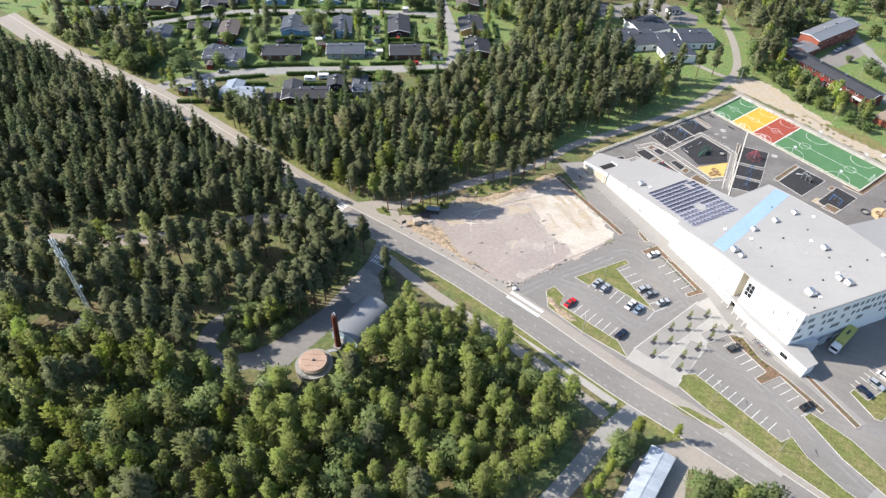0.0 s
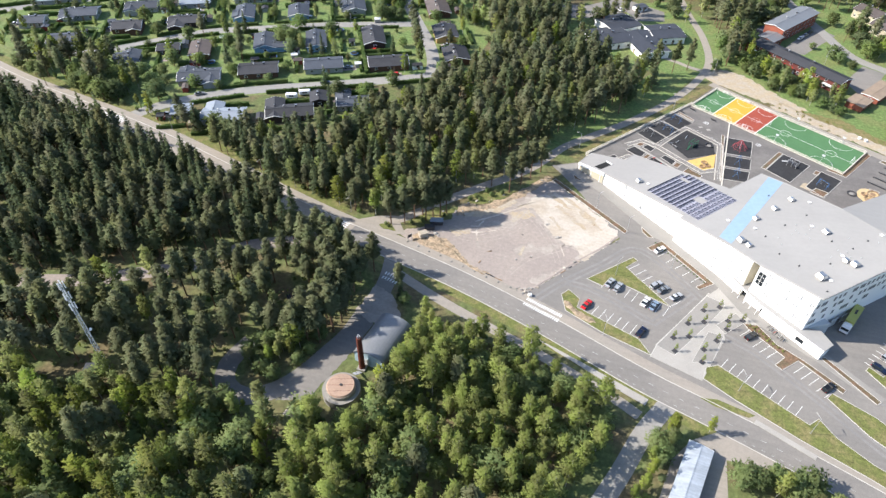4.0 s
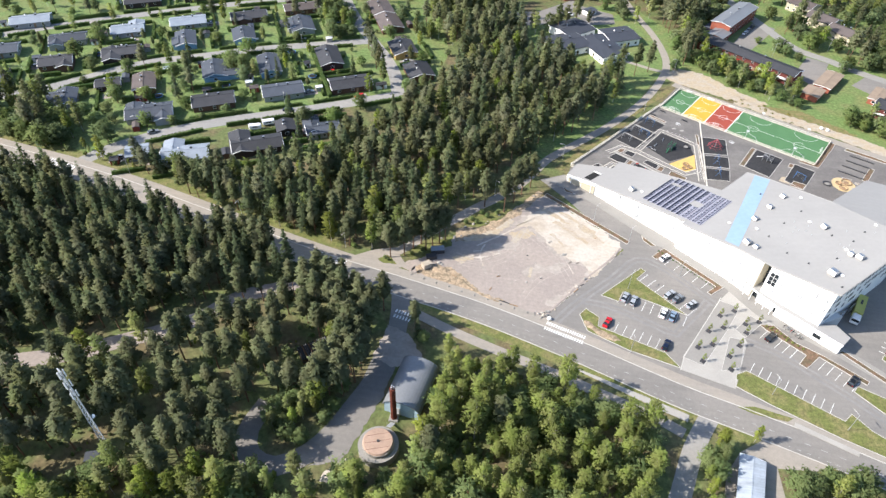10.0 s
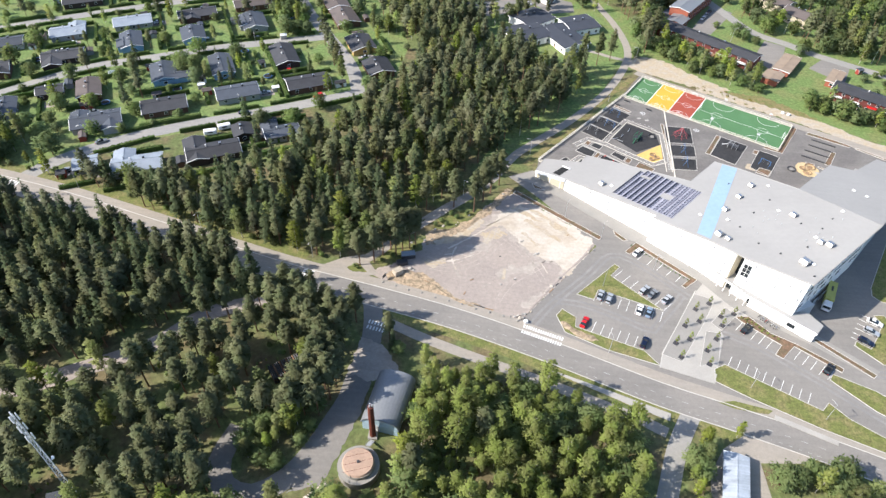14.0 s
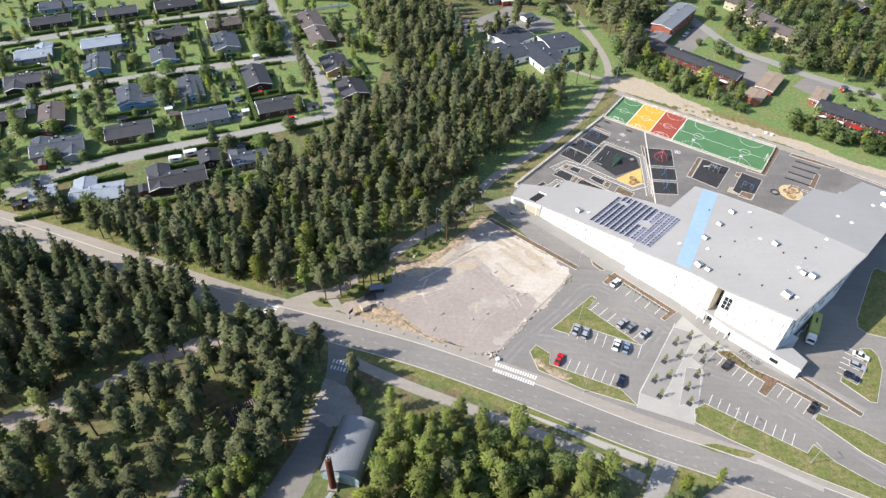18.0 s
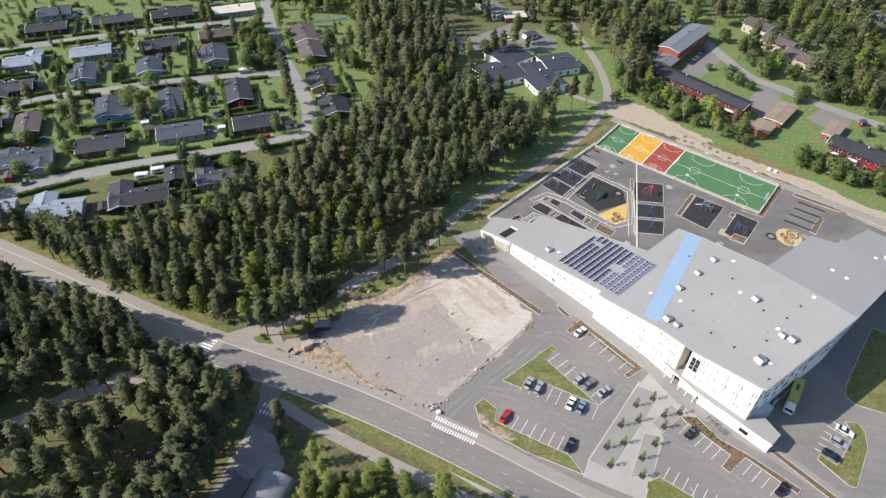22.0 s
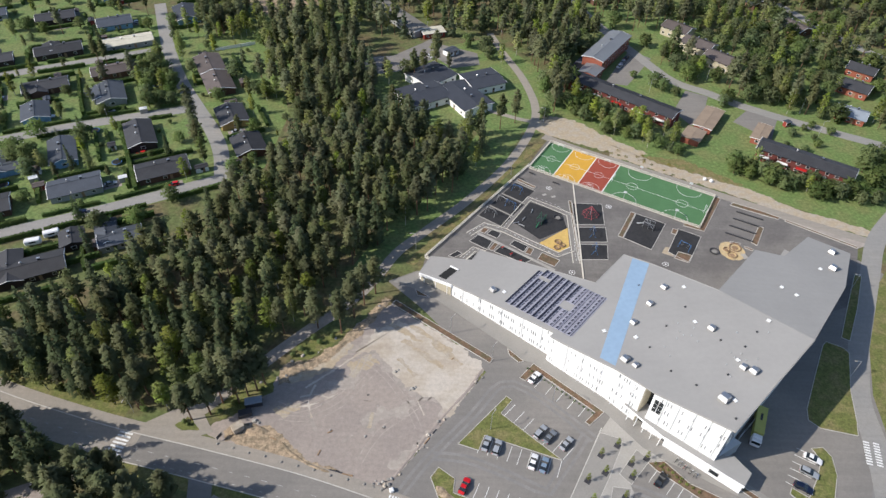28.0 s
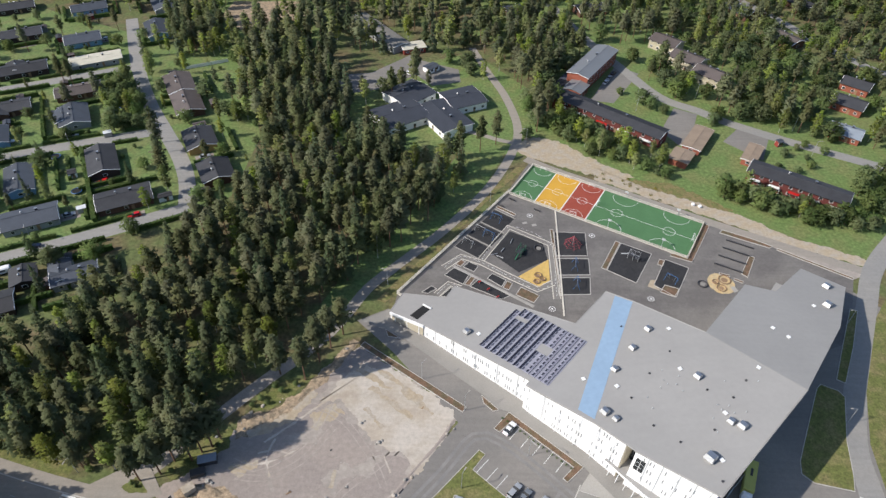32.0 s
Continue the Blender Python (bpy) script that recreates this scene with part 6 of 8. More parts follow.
for i in range(46):
    a = rr.choice((0, 1, 2))
    if a == 0:
        x, y = -34 + rr.gauss(0, 1.6), 136 + rr.gauss(0, 1.0)
    elif a == 1:
        t = rr.random()
        x, y = -66 + 30 * t + rr.gauss(0, 1), 166 + 30 * t + rr.gauss(0, 1)
    else:
        t = rr.random()
        x, y = -32 + 23 * t + rr.gauss(0, 0.7), 138 + 31 * t + rr.gauss(0, 0.7)
    boulder(x, y, rr.uniform(0.15, 0.6), rr.choice((M_CONC, M_CONC_L, M_SAND)), "pale broken stone beside the gravel lot")
ob = thing("skip_container", "dark steel skip beside the gravel lot", "container", at=(-69.5, 157.5, 0), rz=15)
part("body", boxes((0, 0, 0.15, 4.4, 2.2, 1.6), bevel=0.08), M_DARKMET, ob)
part("lid", boxes((0, 0, 1.75, 4.5, 2.3, 0.08)), R_BLUE, ob)
ob = thing("skip_container", "dark steel skip beside the gravel lot", "container", at=(-71, 154.2, 0), rz=20)
part("body", boxes((0, 0, 0.15, 3.4, 2.0, 1.3), bevel=0.08), M_DARKMET, ob)
ob = thing("site_box", "pale wooden site box on sandy soil", "box", at=(-71.8, 149.8, 0.2), rz=40)
part("body", boxes((0, 0, 0, 2.8, 2.0, 1.7), bevel=0.06), M_SAND, ob)
part("lid", boxes((0, 0, 1.7, 2.9, 2.1, 0.1)), M_TAN, ob)
ob = thing("road_sign", "dark sign board on two posts beside the road", "sign", at=(-75.6, 147.0, 0.05), rz=60)
part("board", boxes((0, 0, 0.9, 1.8, 0.08, 1.2)), M_DARKMET, ob)
for dx in (-0.7, 0.7):
    part("post", boxes((dx, 0, 0, 0.09, 0.09, 2.2)), M_STEEL, ob)
ob = thing("big_bag", "white builder's bag beside the pitches", "bag", "builder's bags", at=(78, 262.5, 0))
part("body", boxes((0, 0, 0, 1.1, 1.1, 1.0), bevel=0.2), M_WHITE, ob)
copy_thing(ob, pose(80.2, 261.4, 0, 0, 0, 20))
copy_thing(ob, pose(-31.5, 134.6, 0, 0, 0, 20))

# ---- pump station, tank, chimney, mast ----
ob = thing("pump_house", "pale blue hall under a grey barrel roof", "building", at=(-67.2, 101.8, 0), rz=81)
L, W = 15.5, 9.6
part("wall", boxes((0, 0, 0, L - 0.4, W - 0.3, 3.2)), M_BLUEW, ob)
for s in (-1, 1):
    bm = bmesh.new()
    n = 14
    pr = [(math.cos(math.pi * i / n) * (W / 2 - 0.15), 3.2 + math.sin(math.pi * i / n) * 2.5) for i in range(n + 1)]
    a = [bm.verts.new((s * (L / 2 - 0.25), y, z)) for y, z in pr]
    b = [bm.verts.new((s * (L / 2 - 0.55), y, z)) for y, z in pr]
    bm.faces.new(a), bm.faces.new(list(reversed(b)))
    for i in range(n):
        bm.faces.new((a[i], b[i], b[i + 1], a[i + 1]))
    bmesh.ops.recalc_face_normals(bm, faces=bm.faces)
    part("gable_wall", bm, M_BLUEW, ob)
bm = bmesh.new()
n = 18
rows = []
for x in (-L / 2, L / 2):
    for r in (0.0, 0.18):
        rows.append([bm.verts.new((x, math.cos(math.pi * i / n) * (W / 2 + 0.1 + r), 3.0 + math.sin(math.pi * i / n) * (2.7 + r))) for i in range(n + 1)])
for i in range(n):
    for q in ((rows[1][i], rows[1][i + 1], rows[3][i + 1], rows[3][i]), (rows[0][i], rows[2][i], rows[2][i + 1], rows[0][i + 1]), (rows[0][i], rows[0][i + 1], rows[1][i + 1], rows[1][i]), (rows[2][i], rows[3][i], rows[3][i + 1], rows[2][i + 1])):
        bm.faces.new(q)
bmesh.ops.recalc_face_normals(bm, faces=bm.faces)
part("roof", bm, M_BARREL, ob, "grey curved sheet roof", smooth=False)
for i in range(-2, 3):
    part("window", boxes((i * 2.6, -W / 2 + 0.12, 1.2, 1.2, 0.12, 1.2)), M_GLASS, ob)
    part("window", boxes((i * 2.6, W / 2 - 0.12, 1.2, 1.2, 0.12, 1.2)), M_GLASS, ob)
part("door", boxes((-L / 2 + 0.15, 1.5, 0, 0.12, 2.6, 2.8)), M_GREYP, ob)
ob = thing("chimney_stack", "tall dark red steel chimney beside the pump house", "chimney", at=(-70.0, 93.2, 0))
part("shaft", rod(bmesh.new(), (0, 0, 0), (0, 0, 13.4), 0.85, 0.75, 12), M_RUST, ob)
part("foot", boxes((0, 0, 0, 2.4, 2.4, 0.5), bevel=0.05), M_CONC, ob)
for i in range(3):
    part("flue", rod(bmesh.new(), (0.35 * math.cos(i * 2.1), 0.35 * math.sin(i * 2.1), 13.4), (0.35 * math.cos(i * 2.1), 0.35 * math.sin(i * 2.1), 14.2), 0.2), M_STEEL, ob)
ob = thing("round_tank", "round concrete tank with a pale red-brown lid", "tank", at=(-71.8, 83.7, 0))
part("wall", rod(bmesh.new(), (0, 0, 0), (0, 0, 2.6), 5.1, 5.1, 40), M_CONC, ob)
part("drum", rod(bmesh.new(), (0, 0, 2.6), (0, 0, 3.7), 4.0, 4.0, 40), M_CONC, ob)
bm = rod(bmesh.new(), (0, 0, 3.7), (0, 0, 4.15), 3.9, 3.6, 40)
part("lid", bm, M_TANK, ob, "flat red-brown lid with seams")
for i in range(3):
    part("seam", boxes((0, -2 + 2 * i, 4.15, 6.6, 0.06, 0.03, 20)), M_RUST, ob)
part("manhole", rod(bmesh.new(), (0, 0, 4.15), (0, 0, 4.4), 0.35), M_DARKMET, ob)
ob2 = thing("metal_stair", "grey steel stair up to the round tank", "stair", at=(-70.2, 90.0, 0), rz=80)
for s in (-0.6, 0.6):
    part("stringer", rod(bmesh.new(), (1.8, s, 0), (-1.2, s, 2.7), 0.07, n=4), M_STEEL, ob2)
    part("handrail", rod(bmesh.new(), (1.8, s, 1.0), (-1.2, s, 3.7), 0.04, n=4), M_STEEL, ob2)
for i in range(9):
    part("step", boxes((1.6 - 0.33 * i, 0, 0.25 + 0.29 * i, 0.28, 1.2, 0.04)), M_STEEL, ob2)

mast = thing("lattice_mast", "grey steel lattice mast with pale aerials", "mast", at=(-135.4, 70.3, 0))
H = 35.4
for k in range(3):
    a = k * 2.094
    part("leg", rod(bmesh.new(), (0.7 * math.cos(a), 0.7 * math.sin(a), 0), (0.3 * math.cos(a), 0.3 * math.sin(a), H), 0.09, n=6), M_GREYP, mast)
bm = bmesh.new()
for i in range(22):
    z0, z1 = i * H / 22, (i + 1) * H / 22
    r0, r1 = 0.7 - 0.4 * z0 / H, 0.7 - 0.4 * z1 / H
    for k in range(3):
        a, b = k * 2.094, (k + 1) * 2.094
        rod(bm, (r0 * math.cos(a), r0 * math.sin(a), z0), (r1 * math.cos(b), r1 * math.sin(b), z1), 0.05, n=4)
        rod(bm, (r0 * math.cos(a), r0 * math.sin(a), z0), (r0 * math.cos(b), r0 * math.sin(b), z0), 0.05, n=4)
tagged(part("bracing", bm, M_GREYP, mast), kind="stuff")
for z in (34.6, 31.0, 27.2):
    for k in range(3):
        a = k * 2.094 + 0.5
        an = part("aerial", boxes((0.68 * math.cos(a), 0.68 * math.sin(a), z - 1.2, 0.22, 0.28, 2.4, math.degrees(a)), bevel=0.05), M_WHITE, mast, "pale panel aerial")
        part("bracket", rod(bmesh.new(), (0.4 * math.cos(a), 0.4 * math.sin(a), z), (0.62 * math.cos(a), 0.62 * math.sin(a), z), 0.05, n=4), M_GREYP, mast)
part("dish", rod(bmesh.new(), (0.8, 0.3, 18.0), (1.2, 0.5, 18.0), 0.5, 0.3, 12), M_WHITE, mast)
ob = thing("equipment_cabin", "small pale equipment cabin at the foot of the mast", "cabin", at=(-139.5, 68.5, 0), rz=20)
part("body", boxes((0, 0, 0, 3.0, 2.4, 2.5)), M_GREYP, ob)
part("roof", boxes((0, 0, 2.5, 3.3, 2.7, 0.15)), R_GREY, ob)
ob = thing("log_stack", "stack of dark logs beside the drive", "logs", at=(-96.5, 110.0, 0), rz=38)
for i in range(5):
    for j in range(14):
        part("log", rod(bmesh.new(), (j * 0.62 - 4.2, -2.4, 0.3 + i * 0.5), (j * 0.62 - 4.2 + 0.3 * (i % 2), 2.4, 0.3 + i * 0.5), 0.28, n=7), M_DARKMET if (i + j) % 3 else M_BARK, ob)

# shed by the side road
M_SHED = mat("corrugated_sheet", (0.42, 0.46, 0.50), 0.5, 0.1, 0.3, 2.0, metal=0.2, streak=(77, 0.15, 1.6))
gable_house("storage_shed", "long shed with a pale corrugated roof", 18.2, 87.5, 17, 5.0, 77, 2.8, 8, M_SHED, W_GREY, windows=4, chimney=False, category="shed", group="sheds")
setting("shed_yard", slab([(18.5, 99), (26, 104.4), (36, 103), (42, 99.5), (38, 97), (27, 96), (28, 70), (10, 72), (14, 92)], -0.1, 0.035), M_WALKWAY, "worn asphalt yard beside a shed", "yard")
CLEAR += [[(15, 102), (27, 101), (33, 92), (28, 70), (10, 72), (13, 92)], rect(-71.8, 83.2, 12, 12, 0), rect(-137, 71.5, 6, 6, 0), rect(-95.5, 107, 13, 13, 38)]
CLEAR += [rect(64, 153, 14, 5, -116)]

# ---- schoolyard ----
def YP(u, v):
    """A place on the pitches: u along, v across, from their corner by the footpath."""
    c, s = math.cos(radians(-29.8)), math.sin(radians(-29.8))
    return (11.1 + c * u - s * v, 266.9 + s * u + c * v)


def FP(s, d):
    """A place along the west fence: s along it, d into the yard."""
    return (-26.0 + 0.585 * s + 0.811 * d, 216.4 + 0.811 * s - 0.585 * d)


PW = 20.8
for u0, u1, m, lab in ((0, 10, M_TURF, "green"), (10, 20, M_TURF_Y, "yellow"), (20, 29.6, M_TURF_R, "red"), (29.6, 66, M_TURF, "green")):
    setting("pitch", slab([YP(u0, 0), YP(u1, 0), YP(u1, PW), YP(u0, PW)], -0.1, 0.10), m, lab + " artificial turf pitch with white lines", "pitch")


def paint_line(pts, w=0.11, z=0.125, m=None, lab="white painted line on coloured turf"):
    return tagged(part("pitch_line", ribbon(pts, w, 0.05, z, smooth=False), m or M_MARK), lab, "marking", "pitch lines")


def arc(u, v, r, a0, a1, n=28):
    return [YP(u + r * math.cos(radians(a0 + (a1 - a0) * i / n)), v + r * math.sin(radians(a0 + (a1 - a0) * i / n))) for i in range(n + 1)]


for u in (10, 20, 29.6):
    paint_line([YP(u, 0), YP(u, PW)], 0.35, lab="broad white line between pitches")
for u0, u1 in ((0, 10), (10, 20), (20, 29.6)):
    c = (u0 + u1) / 2
    paint_line([YP(u0 + 0.4, PW / 2), YP(u1 - 0.4, PW / 2)])
    paint_line(arc(c, PW / 2, 1.8, 0, 360))
    paint_line(arc(c, 0.6, 3.6, 0, 180))
    paint_line(arc(c, PW - 0.6, 3.6, 180, 360))
paint_line([YP(30, 10.4), YP(65.6, 10.4)])
for u in (38, 57):
    paint_line(arc(u, 10.4, 2.1, 0, 360))
    paint_line(arc(u, 0.6, 4.6, 0, 180))
    paint_line(arc(u, PW - 0.6, 4.6, 180, 360))


def fence(pts, h, name, label, gap=3.0):
    ob = thing(name, label, "fence", "fences of the schoolyard")
    for (x0, y0), (x1, y1) in zip(pts, pts[1:]):
        ln = math.hypot(x1 - x0, y1 - y0)
        n = max(1, round(ln / gap))
        ang = math.degrees(math.atan2(y1 - y0, x1 - x0))
        for i in range(n + 1):
            t = i / n
            part("post", boxes((x0 + (x1 - x0) * t, y0 + (y1 - y0) * t, 0, 0.1, 0.1, h + 0.06, ang)), M_STEEL, ob)
        for z, t in ((0.1, 0.22), (h * 0.55, 0.06), (h - 0.1, 0.1)):
            part("rail", boxes(((x0 + x1) / 2, (y0 + y1) / 2, z, ln, 0.20, t, ang)), M_CREAM, ob)
    return ob


fence([YP(0, 0), YP(66.2, 0), YP(66.2, PW + 0.2), YP(0, PW + 0.2), YP(0, 0)], 1.1, "pitch_fence", "low white board fence round the pitches")
fence([FP(-1.5, 3), FP(-1.5, 0), FP(63.6, 0)], 1.3, "yard_fence", "pale fence along the footpath")


def goal(u, v, rz, s=1.0):
    x, y = YP(u, v)
    ob = thing("goal", "white football goal with net on turf", "goal", "goals on the pitches", at=(x, y, 0.1), rz=rz - 29.8)
    for sy in (-1.5 * s, 1.5 * s):
        part("goal_post", rod(bmesh.new(), (0, sy, 0), (0, sy, 2 * s), 0.05, n=6), M_WHITE, ob)
        part("stay", rod(bmesh.new(), (0, sy, 2 * s), (1.1 * s, sy, 0), 0.035, n=6), M_WHITE, ob)
    part("crossbar", rod(bmesh.new(), (0, -1.5 * s, 2 * s), (0, 1.5 * s, 2 * s), 0.05, n=6), M_WHITE, ob)
    bm = bmesh.new()
    for i in range(9):
        rod(bm, (0, -1.5 * s + i * 0.375 * s, 2 * s), (1.1 * s, -1.5 * s + i * 0.375 * s, 0.02), 0.012, n=3)
    for i in range(5):
        rod(bm, (1.1 * s * i / 5, -1.5 * s, 2 * s - 2 * s * i / 5), (1.1 * s * i / 5, 1.5 * s, 2 * s - 2 * s * i / 5), 0.012, n=3)
    part("net", bm, M_WHITE, ob)


goal(30.6, 10.4, 180), goal(65.0, 10.4, 0)
for c in (5, 15, 24.8):
    goal(c, 1.0, -90, 0.75), goal(c, PW - 1.0, 90, 0.75)


def hoop(u, v, rz):
    x, y = YP(u, v)
    ob = thing("basketball_hoop", "steel basketball hoop at the pitch edge", "hoop", "basketball hoops", at=(x, y, 0.05), rz=rz - 29.8)
    part("pole", rod(bmesh.new(), (0, 0, 0), (0, 0, 3.2), 0.08), M_STEEL, ob)
    part("arm", rod(bmesh.new(), (0, 0, 3.0), (0.9, 0, 3.2), 0.06), M_STEEL, ob)
    part("backboard", boxes((0.9, 0, 2.95, 0.06, 1.2, 0.8)), M_GREYP, ob)
    bm = bmesh.new()
    pts = [(1.25 + 0.23 * math.cos(k * 0.52), 0.23 * math.sin(k * 0.52), 3.05) for k in range(13)]
    for a, b in zip(pts, pts[1:]):
        rod(bm, a, b, 0.02, n=4)
    part("ring", bm, M_RED, ob)


for u in (38, 57):
    hoop(u, 0.3, 90), hoop(u, PW - 0.3, -90)


def surface(name, pts, z, m, label):
    return setting(name, slab(pts, -0.05, z), m, label, "play surface")


surface("rubber_field", [FP(43.4, 1.6), FP(51.5, 1.6), FP(51.5, 9.8), FP(43.4, 9.8)], 0.08, M_RUBBER, "black rubber safety surface")
surface("rubber_field", [FP(34.8, 1.6), FP(42.4, 1.6), FP(42.4, 11.2), FP(34.8, 11.2)], 0.08, M_RUBBER, "black rubber safety surface")
surface("rubber_field", [FP(27.4, 1.6), FP(33.8, 1.6), FP(33.8, 11.4), FP(27.4, 11.4)], 0.08, M_RUBBER, "black rubber safety surface")
PENT = [(3.2, 234.6), (10.2, 245.8), (20.9, 239.9), (21.8, 232.0), (11.8, 225.8)]
surface("rubber_field", PENT, 0.085, M_RUBBER, "black rubber safety surface under a climbing frame")
surface("yellow_field", [(22.1, 232.2), (21.5, 222.4), (18.0, 219.5), (11.5, 223.9)], 0.09, M_YFIELD, "yellow rubber play surface with rings")
PLAY_ROADS = ([(-0.1, 231.5), (9.9, 248.0), (23.6, 239.4), (23.2, 221.8), (22.9, 214.5)], [(-12.4, 227.3), (-6.7, 232.6), (-0.1, 230.0), (9.1, 223.6), (17.2, 218.4), (22.4, 221.4)], [(-14.5, 215.2), (-10.6, 220.0), (-7.2, 218.2)])
for i, pts in enumerate(PLAY_ROADS):
    surface("play_road", [(p.x, p.y) for p in offset_line([Vector((*p, 0)) for p in pts], 1.0)] + [(p.x, p.y) for p in reversed(offset_line([Vector((*p, 0)) for p in pts], -1.0))], 0.065 + 0.002 * i, M_ASPHALT, "grey asphalt play road")
    for s in (-1.1, 1.1):
        tagged(part("yard_line", ribbon([(p.x, p.y) for p in offset_line([Vector((*p, 0)) for p in pts], s)], 0.26, 0.03, 0.12, smooth=False), M_CREAM), "pale edging line of a play road", "marking", "yard lines")
    tagged(part("road_game_dashes", dashes(pts, 0.14, 0.095, 0.8, 0.9), M_MARK), "white dashes of a painted play road", "marking", kind="stuff")
for pts, m in (([(25.5, 246), (36.2, 245.8), (35.3, 234.4), (24.7, 234.0)], 0), ([(24.7, 232.6), (35.4, 232.9), (34.8, 225.4), (24.5, 225.0)], 0), ([(24.4, 223.8), (34.6, 224.0), (33.6, 216.7), (23.9, 216.3)], 0), ([(40.7, 227.8), (47.7, 241.0), (57.0, 235.9), (49.1, 222.2)], 0), ([(54.5, 221.4), (60.9, 233.4), (67.8, 229.5), (60.4, 216.4)], 0),
               ([(-8.6, 228.9), (-6.9, 231.2), (-5.4, 230.2), (-6.9, 228.0)], 1), ([(-6.1, 227.8), (-4.2, 230.2), (-1.2, 228.4), (-2.7, 225.6)], 0), ([(1.5, 222.8), (3.2, 225.0), (7.4, 222.2), (5.9, 219.2)], 0), ([(6.3, 218.8), (7.8, 221.8), (9.4, 220.7), (8.1, 217.9)], 1), ([(10.2, 215.9), (12.0, 219.2), (17.5, 215.7), (15.5, 212.7)], 1),
               ([(-12.2, 223.9), (-9.1, 227.3), (-4.4, 224.2), (-6.3, 219.9)], 0), ([(-5.8, 219.9), (-3.6, 223.6), (-2.3, 222.8), (-4.3, 219.4)], 1), ([(-4.0, 219.0), (-1.3, 222.2), (8.4, 215.6), (5.7, 213.8)], 0), ([(-13.3, 214.6), (-10.2, 218.2), (-9.2, 217.7), (-11.5, 214.3)], 0), ([(-19.2, 216.2), (-16.2, 218.9), (-14.6, 217.6), (-17.4, 215.6)], 0)):
    surface("chip_bed" if m else "rubber_field", pts, 0.085, M_MULCH if m else M_RUBBER, "bed of brown wood chips" if m else "black rubber safety surface")
    outline_kerb(pts, w=0.2, z=0.14)
for pts in ([(39.0, 228.7), (46.0, 241.9), (47.4, 241.2), (40.5, 227.9)], [(55.9, 218.4), (58.0, 221.5), (62.2, 219.9), (60.0, 216.4)], [(59.0, 233.4), (60.6, 232.8), (59.4, 230.2), (57.8, 230.9)], [(24.2, 247.2), (25.2, 247.2), (24.5, 216), (23.7, 216)], [(84.4, 227.3), (89.9, 236.1), (91.3, 235.2), (85.9, 225.8)], [(83.3, 247.4), (84.7, 249.0), (93.8, 244.5), (99.4, 241.0), (98.1, 240.1), (89.2, 244.4)], [(100.2, 239.2), (100.7, 240.0), (120.6, 226.6), (120.0, 225.8)], [FP(53, 1.2), FP(54.2, 1.2), FP(54.2, 9.0), FP(53, 9.0)]):
    surface("chip_bed", pts, 0.10, M_MULCH, "bed of brown wood chips")
    outline_kerb(pts, w=0.2, z=0.2)
surface("yellow_sand", ragged([(76.4 + 4.3 * math.cos(k * math.pi / 7), 222.8 + 4.6 * math.sin(k * math.pi / 7)) for k in range(14)], 0.25, 0.8, 2.0), 0.08, M_PLAYSAND, "tan sand play surface with rings")
surface("flat_stone", ragged([(78.9, 221.4), (80.4, 221.6), (80.9, 219.6), (79.4, 218.8)], 0.15), 0.11, M_CONC_L, "pale flat stone beside the sand")
for pts in ([(77.2, 227.6), (80.4, 226.6), (80.1, 225.8), (77.0, 226.8)], [(81.4, 225.3), (83.9, 223.8), (83.4, 223.0), (81.0, 224.5)]):
    surface("chip_bed", pts, 0.10, M_MULCH, "bed of brown wood chips")
    outline_kerb(pts, w=0.16, z=0.2)
surface("yellow_sand", ragged([(52.6, 220.7), (54.0, 223.8), (57.3, 223.3), (55.8, 218.9)], 0.3), 0.075, M_TAN, "tan sand beside the play field")
for x, y in ((15.7, 250.5), (18.9, 249.5)):
    tagged(part("painted_tile", slab(rect(x, y, 1.6, 1.0, 20), 0.0, 0.06), M_CONC_L), "pale painted oval on the asphalt", "marking", "yard lines")
setting("yard_path", ribbon([(-9.4, 228.2), (15.4, 211.0)], 1.0, -0.05, 0.11, smooth=False), M_CONC_L, "pale paved path between play beds", "path")
paint_line([(27.2, 257.6), (24.2, 207.4)], 0.42, 0.30, M_CREAM, "pale raised strip across the yard")
for pts in ([FP(27, 1), FP(27, 12)], [FP(52, 1), FP(52, 10)], [FP(43, 1), FP(43, 11)], [FP(34.3, 1), FP(34.3, 12)]):
    tagged(part("yard_line", ribbon(pts, 0.22, 0.03, 0.12, smooth=False), M_CONC_L), "pale edging line in the schoolyard", "marking", "yard lines")
def cog(x, y, r=1.1):
    ob = thing("painted_ring", "white painted compass ring on the asphalt", "marking", "painted rings")
    for k in range(10):
        a = k * 0.628
        part("mark", ribbon([(x + r * 0.7 * math.cos(a), y + r * 0.7 * math.sin(a)), (x + r * math.cos(a), y + r * math.sin(a))], 0.35, 0.03, 0.06, smooth=False), M_MARK, ob)
    part("hub", rod(bmesh.new(), (x, y, 0.02), (x, y, 0.06), 0.35, n=12), M_MARK, ob)


cog(17.8, 254.6), cog(38.4, 244.6), cog(20.9, 210.3), cog(52.3, 215.4)


